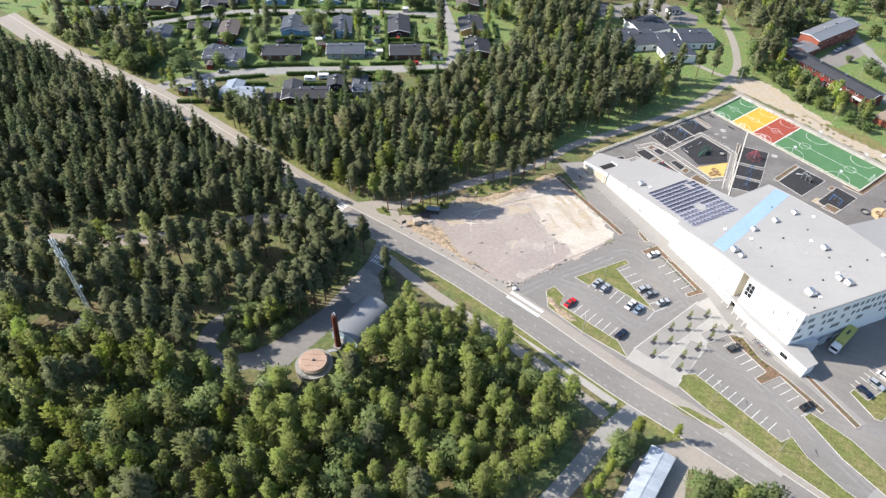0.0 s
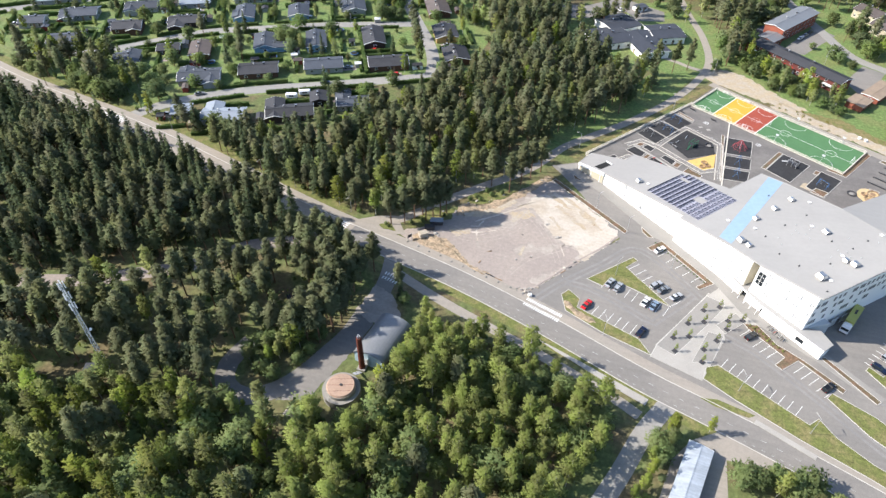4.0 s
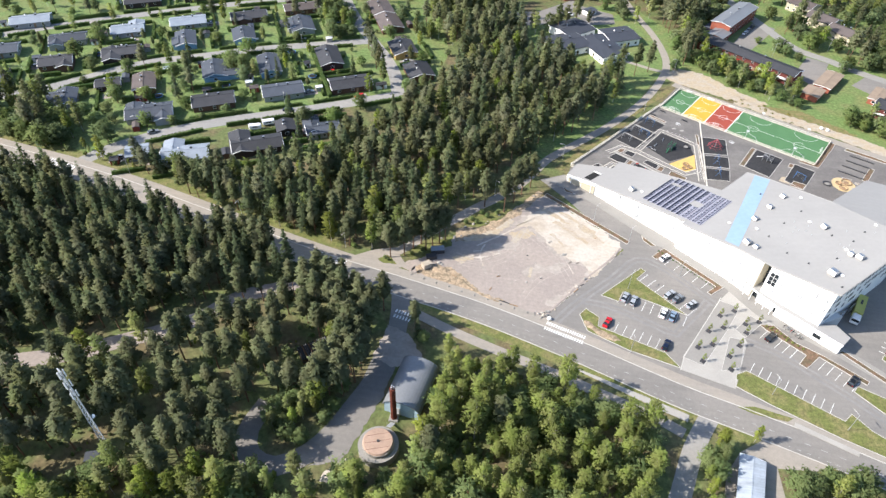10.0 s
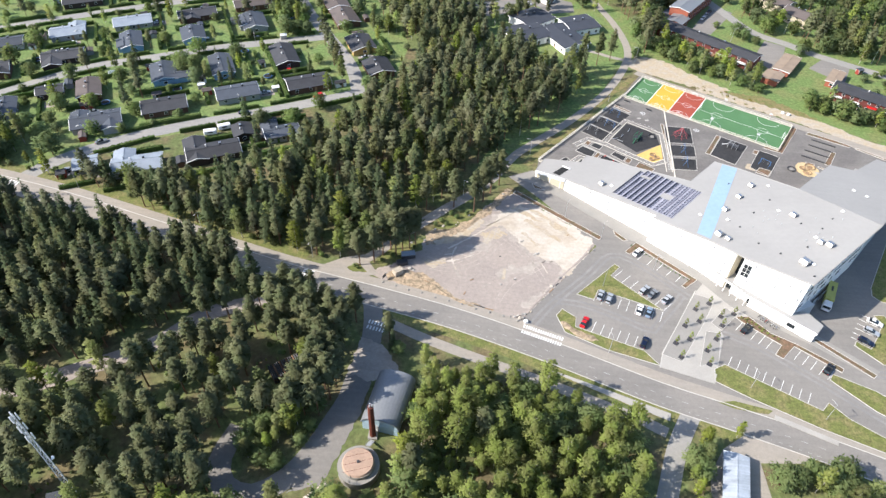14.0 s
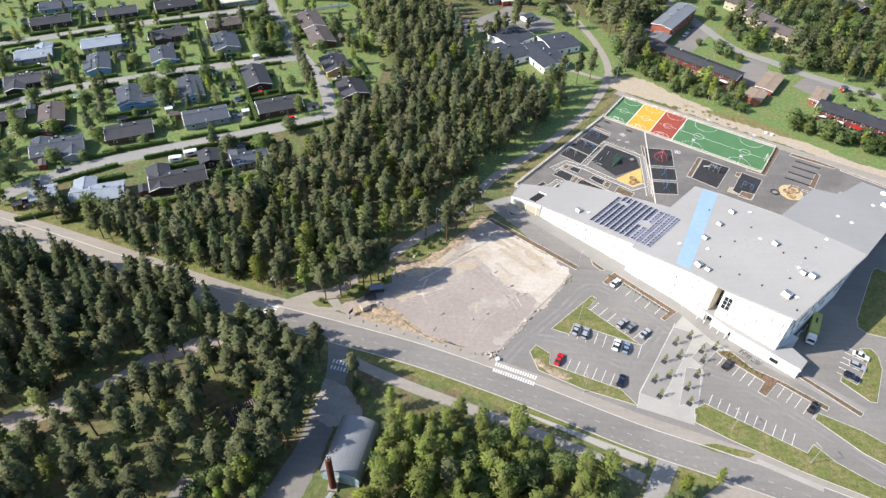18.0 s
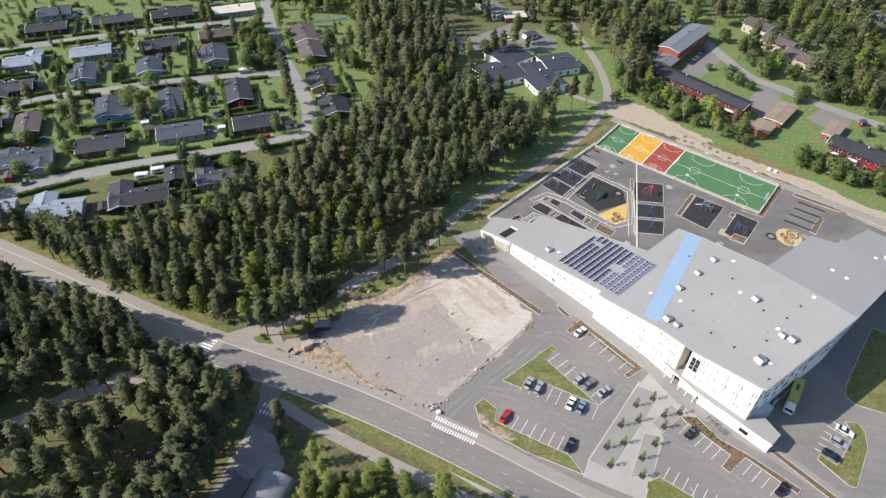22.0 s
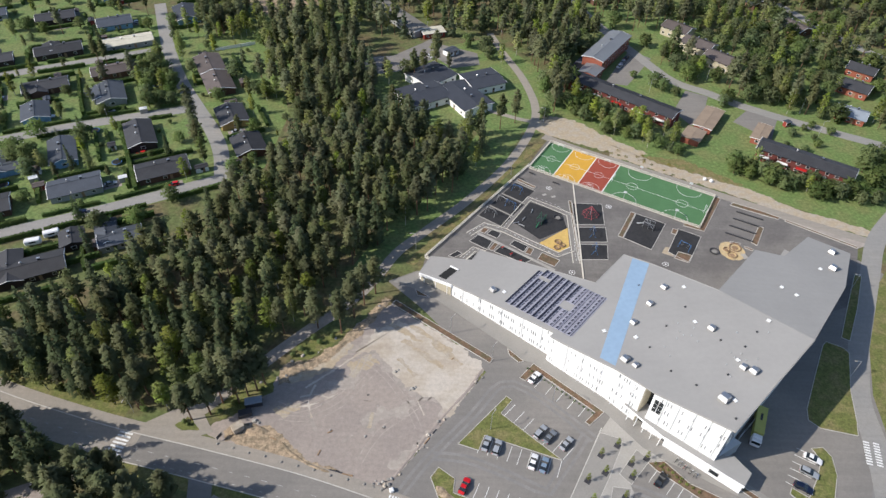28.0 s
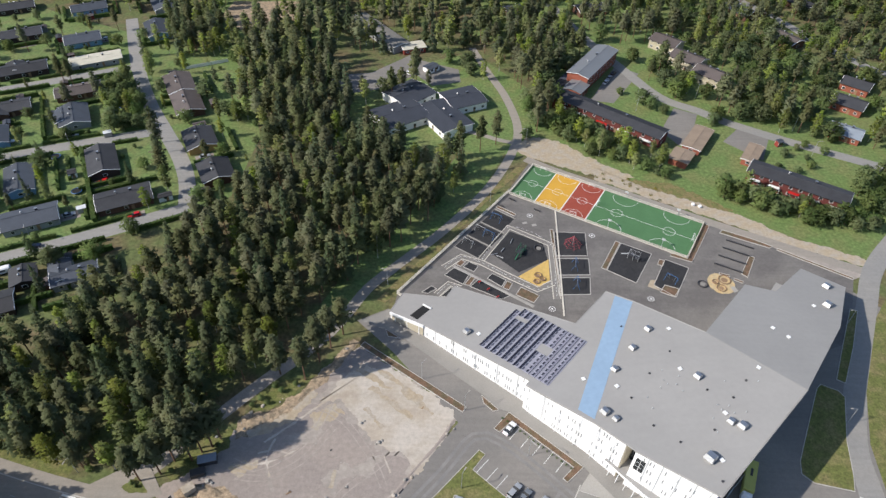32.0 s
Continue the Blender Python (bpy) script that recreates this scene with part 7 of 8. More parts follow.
def swing(x, y, rz, m, n=2):
    ob = thing("swing_set", "steel swing frame on black rubber", "swing", "play equipment", at=(x, y, 0.08), rz=rz)
    w = 1.6 * n + 0.6
    for s in (-1, 1):
        for t in (-1, 1):
            part("leg", rod(bmesh.new(), (s * w / 2, t * 1.1, 0), (s * (w / 2 - 0.1), 0, 2.5), 0.06, n=6), m, ob)
    part("beam", rod(bmesh.new(), (-w / 2, 0, 2.5), (w / 2, 0, 2.5), 0.07, n=6), m, ob)
    for i in range(n):
        cx = -w / 2 + (i + 0.5) * w / n
        st = part("seat", boxes((cx, 0, 0.5, 0.5, 0.2, 0.05)), M_TYRE, ob)
        for s in (-0.22, 0.22):
            part("chain", rod(bmesh.new(), (cx + s, 0, 0.55), (cx + s, 0, 2.5), 0.02, n=4), M_STEEL, st)


def climber(x, y, rz, m, s=1.0):
    ob = thing("climbing_frame", "climbing frame with platforms and a slide", "climbing frame", "play equipment", at=(x, y, 0.08), rz=rz)
    for i, j in ((-1, -1), (-1, 1), (1, -1), (1, 1), (3, -1), (3, 1)):
        part("post", rod(bmesh.new(), (i * s, j * s, 0), (i * s, j * s, 3.0 * s), 0.08, n=6), m, ob)
    part("platform", boxes((0, 0, 1.4 * s, 2.1 * s, 2.1 * s, 0.1)), M_DARKMET, ob)
    part("platform", boxes((2 * s, 0, 0.8 * s, 2.0 * s, 2.0 * s, 0.1)), M_DARKMET, ob)
    for j in (-1, 1):
        part("rail", rod(bmesh.new(), (-1 * s, j * s, 2.9 * s), (3 * s, j * s, 2.9 * s), 0.06, n=6), m, ob)
        part("brace", rod(bmesh.new(), (-1 * s, j * s, 2.9 * s), (3 * s, -j * s, 0.9 * s), 0.05, n=6), m, ob)
    part("slide", rod(bmesh.new(), (-1.1 * s, 0, 1.4 * s), (-3.6 * s, 0, 0.2), 0.22 * s, n=8), m, ob)
    bm = bmesh.new()
    for k in range(6):
        rod(bm, (3.0 * s, -1 * s + 0.4 * s * k, 2.8 * s), (4.2 * s, -1 * s + 0.4 * s * k, 0), 0.025, n=4)
        rod(bm, (3.0 * s + 0.2 * s * k, -1 * s, 2.8 * s - 0.46 * s * k), (3.0 * s + 0.2 * s * k, 1 * s, 2.8 * s - 0.46 * s * k), 0.025, n=4)
    part("net", bm, M_DARKMET, ob)


M_GREENP, M_BLUEP = mat("green_play_paint", (0.03, 0.16, 0.08), 0.5), mat("blue_play_paint", (0.05, 0.15, 0.35), 0.5)
for s, d, m in ((47.5, 5.0, M_BLUEP), (38.6, 4.2, M_STEEL), (38.4, 8.0, M_BLUEP), (30.6, 4.6, M_STEEL)):
    x, y = FP(s, d)
    swing(x, y, -35, m)
climber(12.6, 234.2, 60, M_GREENP, 0.9)
climber(49.6, 234.0, -30, M_STEEL, 0.9)
ob = thing("rope_pyramid", "dull red rope climbing net on black rubber", "climbing net", "play equipment", at=(31.0, 239.6, 0.08))
part("mast", rod(bmesh.new(), (0, 0, 0), (0, 0, 4.0), 0.09), M_STEEL, ob)
bm = bmesh.new()
for k in range(8):
    a, b = k * 0.785, (k + 1) * 0.785
    rod(bm, (0, 0, 3.9), (3.2 * math.cos(a), 3.2 * math.sin(a), 0.05), 0.06, n=4)
    for f in (0.3, 0.5, 0.7, 0.88):
        rod(bm, (3.2 * f * math.cos(a), 3.2 * f * math.sin(a), 3.9 * (1 - f)), (3.2 * f * math.cos(b), 3.2 * f * math.sin(b), 3.9 * (1 - f)), 0.05, n=4)
part("net", bm, M_ROPE, ob)
for x, y, rz in ((7.1, 236.0, 60), (4.2, 233.8, 20), (6.0, 232.6, -30), (10.3, 240.4, 70)):
    ob = thing("balance_beam", "low grey balance beam on black rubber", "balance beam", "play equipment", at=(x, y, 0.08), rz=rz)
    part("beam", rod(bmesh.new(), (-1.2, 0, 0.35), (1.2, 0, 0.35), 0.12, n=6), M_STEEL, ob)
    for d in (-0.9, 0.9):
        part("foot", boxes((d, 0, 0, 0.12, 0.12, 0.35)), M_STEEL, ob)
swing(30.4, 229.0, 80, M_BLUEP), swing(29.8, 220.5, 80, M_BLUEP), swing(60.4, 223.4, -40, M_BLUEP)


def disc(x, y, r, name, label, m=None):
    ob = thing(name, label, "play equipment", "play equipment", at=(x, y, 0.08))
    bm = bmesh.new()
    pts = [(r * math.cos(k * math.pi / 9), r * math.sin(k * math.pi / 9), 0.25) for k in range(19)]
    for a, b in zip(pts, pts[1:]):
        rod(bm, a, b, 0.16, n=6)
    part("rim", bm, m or M_DARKMET, ob)
    part("base", rod(bmesh.new(), (0, 0, 0), (0, 0, 0.12), r * 0.55, n=16), M_CONC if not m else m, ob)


disc(19.3, 237.4, 1.5, "carousel", "grey round carousel on black rubber"), disc(70.3, 222.2, 1.5, "carousel", "grey round carousel on asphalt")
for x, y, r in ((17.9, 224.6, 1.1), (19.2, 222.9, 0.9), (17.2, 221.7, 1.0), (77.8, 224.3, 1.9), (74.6, 223.3, 0.95), (75.8, 220.6, 1.45)):
    disc(x, y, r, "sand_ring", "brown wooden ring on a yellow play surface", M_WOOD)
for x, y in ((88.4, 241.6), (86.0, 237.7), (83.4, 233.8), (80.9, 229.8)):
    ob = thing("bicycle_rack", "long dark bicycle rack on asphalt", "bicycle rack", "bicycle racks", at=(x, y, 0.05), rz=-28)
    part("beam", boxes((0, 0, 0, 9.2, 0.3, 0.3)), M_DARKMET, ob)
    for k in range(12):
        part("hoop", boxes((-4.2 + 0.76 * k, 0, 0.3, 0.05, 0.55, 0.45)), M_DARKMET, ob)
for x, y, rz in ((7.6, 259.4, -30), (20.6, 257.2, -30), (12.0, 263.0, -30)):
    ob = thing("bench", "dark bench beside the pitches", "bench", "benches", at=(x, y, 0.03), rz=rz)
    part("seat", boxes((0, 0, 0.42, 2.4, 0.5, 0.08)), M_DARKMET, ob)
    part("backrest", boxes((0, -0.25, 0.5, 2.4, 0.07, 0.45)), M_DARKMET, ob)
    for s in (-0.9, 0.9):
        part("leg", boxes((s, 0, 0, 0.08, 0.45, 0.42)), M_STEEL, ob)
for x, y in ((1.6, 217.4), (-1.0, 220.6), (4.4, 214.2)):
    ob = thing("spring_rider", "red spring rider on black rubber", "spring rider", "play equipment", at=(x, y, 0.08), rz=40)
    part("spring", rod(bmesh.new(), (0, 0, 0), (0, 0, 0.5), 0.12), M_STEEL, ob)
    part("body", boxes((0, 0, 0.5, 1.1, 0.35, 0.5), bevel=0.12), M_RED, ob)


def bicycle(x, y, rz, m, label):
    ob = thing("bicycle", label, "bicycle", "bicycles before the school", at=(x, y, 0.1), rz=rz)
    for d in (-0.52, 0.52):
        bm = bmesh.new()
        pts = [(d + 0.34 * math.cos(k * math.pi / 6), 0, 0.35 + 0.34 * math.sin(k * math.pi / 6)) for k in range(13)]
        for a, b in zip(pts, pts[1:]):
            rod(bm, a, b, 0.03, n=4)
        part("wheel", bm, M_TYRE, ob)
    bm = bmesh.new()
    for a, b in (((-0.52, 0, 0.35), (-0.2, 0, 0.85)), ((-0.2, 0, 0.85), (0.36, 0, 0.85)), ((0.36, 0, 0.85), (-0.05, 0, 0.32)), ((-0.05, 0, 0.32), (-0.2, 0, 0.85)), ((0.52, 0, 0.35), (0.34, 0, 0.98)), ((-0.52, 0, 0.35), (-0.05, 0, 0.32))):
        rod(bm, a, b, 0.03, n=5)
    part("frame", bm, m, ob)
    part("saddle", boxes((-0.22, 0, 0.9, 0.28, 0.14, 0.06)), M_TYRE, ob)
    part("handlebar", rod(bmesh.new(), (0.34, -0.28, 1.0), (0.34, 0.28, 1.0), 0.025, n=5), M_STEEL, ob)


for i, (m, nm) in enumerate(((M_DARKMET, "black"), (M_STEEL, "grey"), (M_BLUEP, "blue"), (M_RED, "red"), (M_DARKMET, "black"), (M_STEEL, "grey"), (M_WHITE, "white"), (M_DARKMET, "black"), (M_BLUEP, "blue"))):
    bicycle(38.6 + 0.5 * i, 144.6 - 0.5 * i - 0.3 * (i % 2), 40 + 9 * (i % 3), m, nm + " bicycle parked on the paving")
for x, y in ((33.2, 143.6), (34.2, 142.9), (35.0, 143.3), (35.9, 142.0), (36.9, 141.4), (37.6, 140.2), (38.7, 139.9), (39.6, 138.4), (40.8, 137.4), (42.1, 136.4), (34.6, 141.9), (38.0, 138.9)):
    ob = thing("bed_shrub", "yellowish shrub in a mulched bed", "shrub", "shrubs in the beds", at=(x, y, 0.1))
    part("leaves", quads_mesh("leaves", leaf_cloud(rng, [(0, 0, 0.35, 0.45, 0.35)], 34, 0.15), M_BIRCH), None, ob)
for i in range(16):
    a, b = divmod(i, 4)
    ob = thing("bed_shrub", "low green shrub in a mulched bed", "shrub", "shrubs in the beds", at=(3.6 + a * 4.3 + b * 1.05, 171.4 - a * 3.7 - b * 0.92, 0.1))
    part("leaves", quads_mesh("leaves", leaf_cloud(rng, [(0, 0, 0.3, 0.35, 0.3)], 24, 0.13), M_HEDGE), None, ob)



# ---- gardens ----
def hedge(x0, y0, x1, y1, h=1.5, w=1.0, label="clipped green garden hedge"):
    ln = math.hypot(x1 - x0, y1 - y0)
    ang = math.degrees(math.atan2(y1 - y0, x1 - x0))
    ob = thing("hedge", label, "hedge", "garden hedges", at=((x0 + x1) / 2, (y0 + y1) / 2, 0), rz=ang)
    part("core", boxes((0, 0, 0, ln, w * 0.8, h * 0.92)), M_HEDGE, ob)
    n = int(ln * 9)
    face = rng.integers(0, 3, n)
    c = np.stack([rng.uniform(-ln / 2, ln / 2, n), np.where(face == 0, rng.uniform(-w / 2, w / 2, n), np.where(face == 1, -w / 2, w / 2)), np.where(face == 0, h, rng.uniform(0.1, h, n))], 1)
    nr = np.stack([np.zeros(n), np.where(face == 0, 0, np.where(face == 1, -1.0, 1.0)), np.where(face == 0, 1.0, 0.3)], 1) + rng.normal(scale=0.5, size=(n, 3))
    nr /= np.linalg.norm(nr, axis=1)[:, None]
    t = np.cross(nr, rng.normal(size=(n, 3)))
    t /= np.linalg.norm(t, axis=1)[:, None]
    b = np.cross(nr, t)
    s = rng.uniform(0.2, 0.38, n)[:, None]
    part("leaves", quads_mesh("leaves", np.stack([c - t * s, c - b * s, c + t * s, c + b * s], 1), M_HEDGE), None, ob)


rr = random.Random(21)
STREETS = [curve_pts(s, 4) for s in (STREET_1, STREET_2, STREET_3, STREET_4)]


def off_street(x, y, d=4.2):
    return not any(near_line(x, y, s, d) for s in STREETS)


for x, y, l, w, rz, k in HOUSES:
    if not k:
        continue
    if abs(rz - 117) < 5:
        l, w = w, l
    pts = rect(x, y, max(l, 16) + 8, max(w, 12) + 8, 27)
    for i in range(4):
        (ax, ay), (bx, by) = pts[i], pts[(i + 1) % 4]
        if rr.random() < 0.75:
            f0, f1 = rr.uniform(0.0, 0.15), rr.uniform(0.6, 1.0)
            p, q = (ax + (bx - ax) * f0, ay + (by - ay) * f0), (ax + (bx - ax) * f1, ay + (by - ay) * f1)
            if off_street(*p, 3.8) and off_street(*q, 3.8) and off_street((p[0] + q[0]) / 2, (p[1] + q[1]) / 2, 3.8):
                hedge(*p, *q, rr.uniform(1.4, 2.2), rr.uniform(1.1, 1.6))
    a = rr.uniform(0, 6.28)
    sx, sy = x + (l / 2 + 5) * math.cos(a), y + (w / 2 + 5) * math.sin(a)
    if off_street(sx, sy, 5):
        gable_house("garden_shed", "small wooden garden shed on a lawn", sx, sy, rr.uniform(2.6, 5.0), rr.uniform(2.2, 3.2), 27 + 90 * rr.randint(0, 1), 2.0, 14, rr.choice((R_DARK, R_GREY, R_BROWN)), rr.choice((M_WHITE, W_GREY, M_REDWOOD, W_BROWN)), overhang=0.25, windows=1, chimney=False, category="shed", group="garden sheds")
        CLEAR.append(rect(sx, sy, 6, 5, 27))
    if rr.random() < 0.6:
        a = rr.choice((0.47, 2.04, 3.6, 5.2))
        cx, cy = x + (l / 2 + 3.6) * math.cos(a), y + (w / 2 + 3.6) * math.sin(a)
        if off_street(cx, cy, 3.2):
            tagged(part("drive", slab(rect(cx, cy, 7, 4.5, 27), -0.1, 0.03), M_GRAVEL), "pale gravel drive beside a house", "drive", "garden drives", "structure")
            c, nm = rr.choice(((C_WHITE, "white"), (C_SILVER, "silver"), (C_NAVY, "dark blue"), (C_BLACK, "black"), (C_RED, "red"), (C_GREY, "grey")))
            car(cx, cy, 27 + 180 * rr.randint(0, 1), c, nm + " car on a house drive", wagon=rr.random() < 0.5, rims=False)
            CLEAR.append(rect(cx, cy, 8, 5, 27))
hedge(-154.8, 287.7, -132.4, 245.2, 2.6, 1.6, "tall clipped hedge between two gardens")
for k, line in enumerate(STREETS[:3]):
    for side in (4.4, -4.4):
        ol = offset_line(line, side)
        i = rr.randint(0, 2)
        while i + 3 < len(ol):
            j = min(len(ol) - 1, i + rr.randint(2, 5))
            a, b = ol[i], ol[j]
            m = (a + b) / 2
            if all(not near_line(p.x, p.y, s, 3.9) for p in (a, b, m) for q, s in enumerate(STREETS) if q != k) and not near_line(m.x, m.y, line, 3.6) and not near_line(m.x, m.y, curve_pts(ROAD, 4), 12):
                hedge(a.x, a.y, b.x, b.y, rr.uniform(1.3, 1.9), rr.uniform(1.0, 1.5))
            i = j + rr.randint(1, 2)
for x, y in ((-146, 262), (-181, 246), (-206, 232), (-163, 283), (-205, 289), (-252, 262), (-151, 321), (-223, 300)):
    ob = thing("trampoline", "round black trampoline with a blue rim on a lawn", "trampoline", "garden trampolines", at=(x, y, 0.02))
    part("mat", rod(bmesh.new(), (0, 0, 0.75), (0, 0, 0.8), 1.6, n=18), M_TYRE, ob)
    bm = bmesh.new()
    pts = [(1.8 * math.cos(k * math.pi / 9), 1.8 * math.sin(k * math.pi / 9), 0.8) for k in range(19)]
    for a, b in zip(pts, pts[1:]):
        rod(bm, a, b, 0.16, n=5)
    part("rim", bm, M_BLUEP, ob)
    for k in range(4):
        part("leg", rod(bmesh.new(), (1.6 * math.cos(k * 1.57), 1.6 * math.sin(k * 1.57), 0), (1.6 * math.cos(k * 1.57), 1.6 * math.sin(k * 1.57), 0.8), 0.04, n=5), M_STEEL, ob)
    CLEAR.append(rect(x, y, 5, 5, 0))
for x, y, rz in ((-139.5, 251.5, 27), (-171.5, 249.5, 27), (-149, 299, 27), (-186, 270, 27), (-213, 254, 27)):
    ob = thing("greenhouse", "small white garden greenhouse on a lawn", "greenhouse", "garden greenhouses", at=(x, y, 0.02), rz=rz)
    part("base", boxes((0, 0, 0, 3.2, 2.2, 0.3)), M_CONC, ob)
    bm = bmesh.new()
    prism(bm, [(-1.5, -1.0), (1.5, -1.0), (1.5, 1.0), (-1.5, 1.0)], 0.3, lambda x, y: 2.0)
    part("glass_body", bm, M_CONC_L, ob)
    for d in (-1, 1):
        bm = bmesh.new()
        vs = [bm.verts.new(p) for p in ((-1.6, 0, 2.7), (1.6, 0, 2.7), (1.6, d * 1.1, 1.98), (-1.6, d * 1.1, 1.98), (-1.6, 0, 2.64), (1.6, 0, 2.64), (1.6, d * 1.1, 1.92), (-1.6, d * 1.1, 1.92))]
        for q in ((0, 1, 2, 3), (7, 6, 5, 4), (0, 3, 7, 4), (1, 5, 6, 2), (2, 6, 7, 3), (0, 4, 5, 1)):
            bm.faces.new([vs[i] for i in q])
        bmesh.ops.recalc_face_normals(bm, faces=bm.faces)
        part("roof_panel", bm, M_WHITE, ob)
    CLEAR.append(rect(x, y, 5, 4, rz))
for x, y, rz in ((-151.5, 220.4, 27), (-155.6, 216.0, 20)):
    ob = thing("caravan", "white touring caravan on a lawn", "caravan", "caravans", at=(x, y, 0.02), rz=rz)
    part("body", boxes((0, 0, 0.45, 5.0, 2.1, 2.0), bevel=0.3), C_WHITE, ob)
    part("window", boxes((0, -1.06, 1.4, 2.0, 0.06, 0.6)), M_GLASS, ob)
    for s in (-1, 1):
        part("wheel", rod(bmesh.new(), (0, s * 0.85, 0.32), (0, s * 1.05, 0.32), 0.32, n=12), M_TYRE, ob)
    part("drawbar", rod(bmesh.new(), (2.5, 0, 0.5), (3.7, 0, 0.45), 0.06, n=4), M_STEEL, ob)
for x, y, rz, c, lab in ((-163, 298.3, 20, C_WHITE, "white car beside the street"), (-186, 292.5, 20, C_WHITE, "white car beside a blue house"), (-147.5, 232.5, 27, C_NAVY, "dark blue car beside a hedge"), (-195, 205.5, 40, C_GREY, "grey car on the street edge"), (-34.5, 353.8, 130, C_BLACK, "black car behind the care home"), (-30.5, 356.5, 130, C_WHITE, "white car behind the care home"), (61.5, 352, 57, C_WHITE, "white car beside the apartment house"), (64, 356.5, 57, C_SILVER, "silver car beside the apartment house"), (66.6, 361, 57, C_BLACK, "black car beside the apartment house")):
    car(x, y, rz, c, lab)
setting("home_car_park", slab([(-68, 353), (-60, 336), (-42, 342), (-27, 356), (-19, 346), (-6, 350), (-7, 362), (-26, 371), (-29, 378), (-34, 372), (-48, 357)], -0.1, 0.04), M_ASPHALT, "asphalt car park behind the care home", "car park")
setting("apartment_car_park", slab([(52, 336), (60, 352), (69, 369), (79, 362), (62, 334)], -0.1, 0.045), M_ASPHALT, "asphalt car park beside the apartment house", "car park")
setting("row_house_yard", slab([(78, 312), (88, 331), (97, 326), (91, 311), (83, 301)], -0.1, 0.048), M_ASPHALT, "asphalt yard between red row houses", "car park")
setting("garage_yard", slab([(102, 305), (112, 316), (122, 308), (114, 292)], -0.1, 0.046), M_ASPHALT, "asphalt yard beside garages", "yard")
setting("ball_field", slab([(-134, 416), (-122, 399), (-88, 415), (-96, 438), (-132, 436)], -0.1, 0.04), M_SOIL, "bare sandy ball field", "field")
for x, y, l, w, rz, lab in ((-20, 360.6, 6.4, 4.6, 44, "small white garage behind the care home"), (124, 303, 2.4, 2.0, 20, "little red playhouse on a lawn")):
    gable_house("shed", lab, x, y, l, w, rz, 2.2, 8, R_GREY, M_WHITE if l < 10 and l > 3 else M_REDWOOD, overhang=0.3, windows=2, chimney=False, category="shed", group="sheds")
CLEAR += [[(-68, 353), (-60, 336), (-42, 342), (-27, 356), (-19, 346), (-6, 350), (-7, 362), (-26, 371), (-29, 378), (-34, 372), (-48, 357)], [(52, 336), (60, 352), (69, 369), (79, 362), (62, 334)], [(78, 312), (88, 331), (97, 326), (91, 311), (83, 301)], [(100, 303), (112, 318), (124, 308), (114, 290)], [(-134, 416), (-122, 399), (-88, 415), (-96, 438), (-132, 436)], [(90, 300), (104, 290), (112, 300), (100, 312)]]
ob = thing("white_fence", "long white board fence by a garden", "fence", at=(-126.5, 360, 0), rz=26)
for i in range(11):
    part("board", boxes((-9.5 + 1.9 * i, 0, 0.1, 1.86, 0.06, 1.5)), M_WHITE, ob)
    part("post", boxes((-10.4 + 1.9 * i, 0.06, 0, 0.1, 0.1, 1.7)), M_WHITE, ob)

# ---- woods and garden trees ----
WOOD_DRIVE = [(-101, 91), (-93, 87), (-87, 90), (-84.4, 96), (-82, 104), (-82, 112), (-88, 114), (-97, 102)]
WOOD_SE = [(13, 105), (18, 103), (12, 92), (8, 72), (4, 72), (9, 95)]
WOOD_SE2 = [(32, 99), (60, 89), (95, 74), (85, 40), (35, 55), (30, 78)]
BELT = [(34, 305), (46, 291), (57, 283.5), (70, 282.5), (74, 287), (70, 292), (48, 312), (36, 322), (28, 318)]
BELT_E = [(88, 267), (94, 262), (107, 255), (130, 250), (150, 240), (150, 250), (134, 258), (112, 263), (97, 272)]
WOOD_NW = [(-168, 172.5), (-130, 161), (-112, 156.4), (-108, 180), (-112, 208), (-121, 196), (-140, 181)]
rows_n = scatter(WOOD_NW, 4.2, (("pine_tree", 4), ("spruce_tree", 5), ("birch_tree", 2)), 0.82, 1.15)
rows_n += scatter(WOOD_N, 4.5, (("pine_tree", 9), ("spruce_tree", 2), ("birch_tree", 2)), 0.8, 1.22)
rows_sw = scatter(WOOD_SW, 3.9, (("pine_tree", 5), ("spruce_tree", 4)), 0.75, 1.08)
rows_m = scatter(WOOD_MAST, 4.7, (("pine_tree", 12), ("birch_tree", 1)), 0.85, 1.2)
rows_x = [("pine_tree", x, y, 1.12 + 0.04 * (i % 4), i * 1.7, i % 6) for i, (x, y) in enumerate(((-84.3, 152.2), (-80, 154), (-77.7, 157.5), (-73.5, 157.7), (-71.7, 160), (-68, 163.8), (-69.6, 161.6), (-75.6, 160.4), (-49.8, 182.3), (-46.8, 188.4), (-56.9, 184), (-44.4, 193.6), (-41.4, 198.4)))]
rows_x += [("broadleaf_tree", x, y, w, x, int(-y) % 6) for x, y, w in ((-62.2, 173.4, 0.22), (-60.4, 175.6, 0.26), (-58.6, 174.4, 0.2), (-55.4, 178.2, 0.24), (-52.0, 180.4, 0.22), (-57.4, 179.6, 0.28), (-86.0, 151.4, 0.16), (-84.8, 150.6, 0.14), (-77.6, 154.6, 0.2), (-74.4, 157.0, 0.24), (-70.4, 158.4, 0.2), (-68.0, 161.6, 0.22))]
rows_x += scatter(WOOD_DRIVE, 3.6, (("birch_tree", 3), ("broadleaf_tree", 2)), 0.5, 0.8)
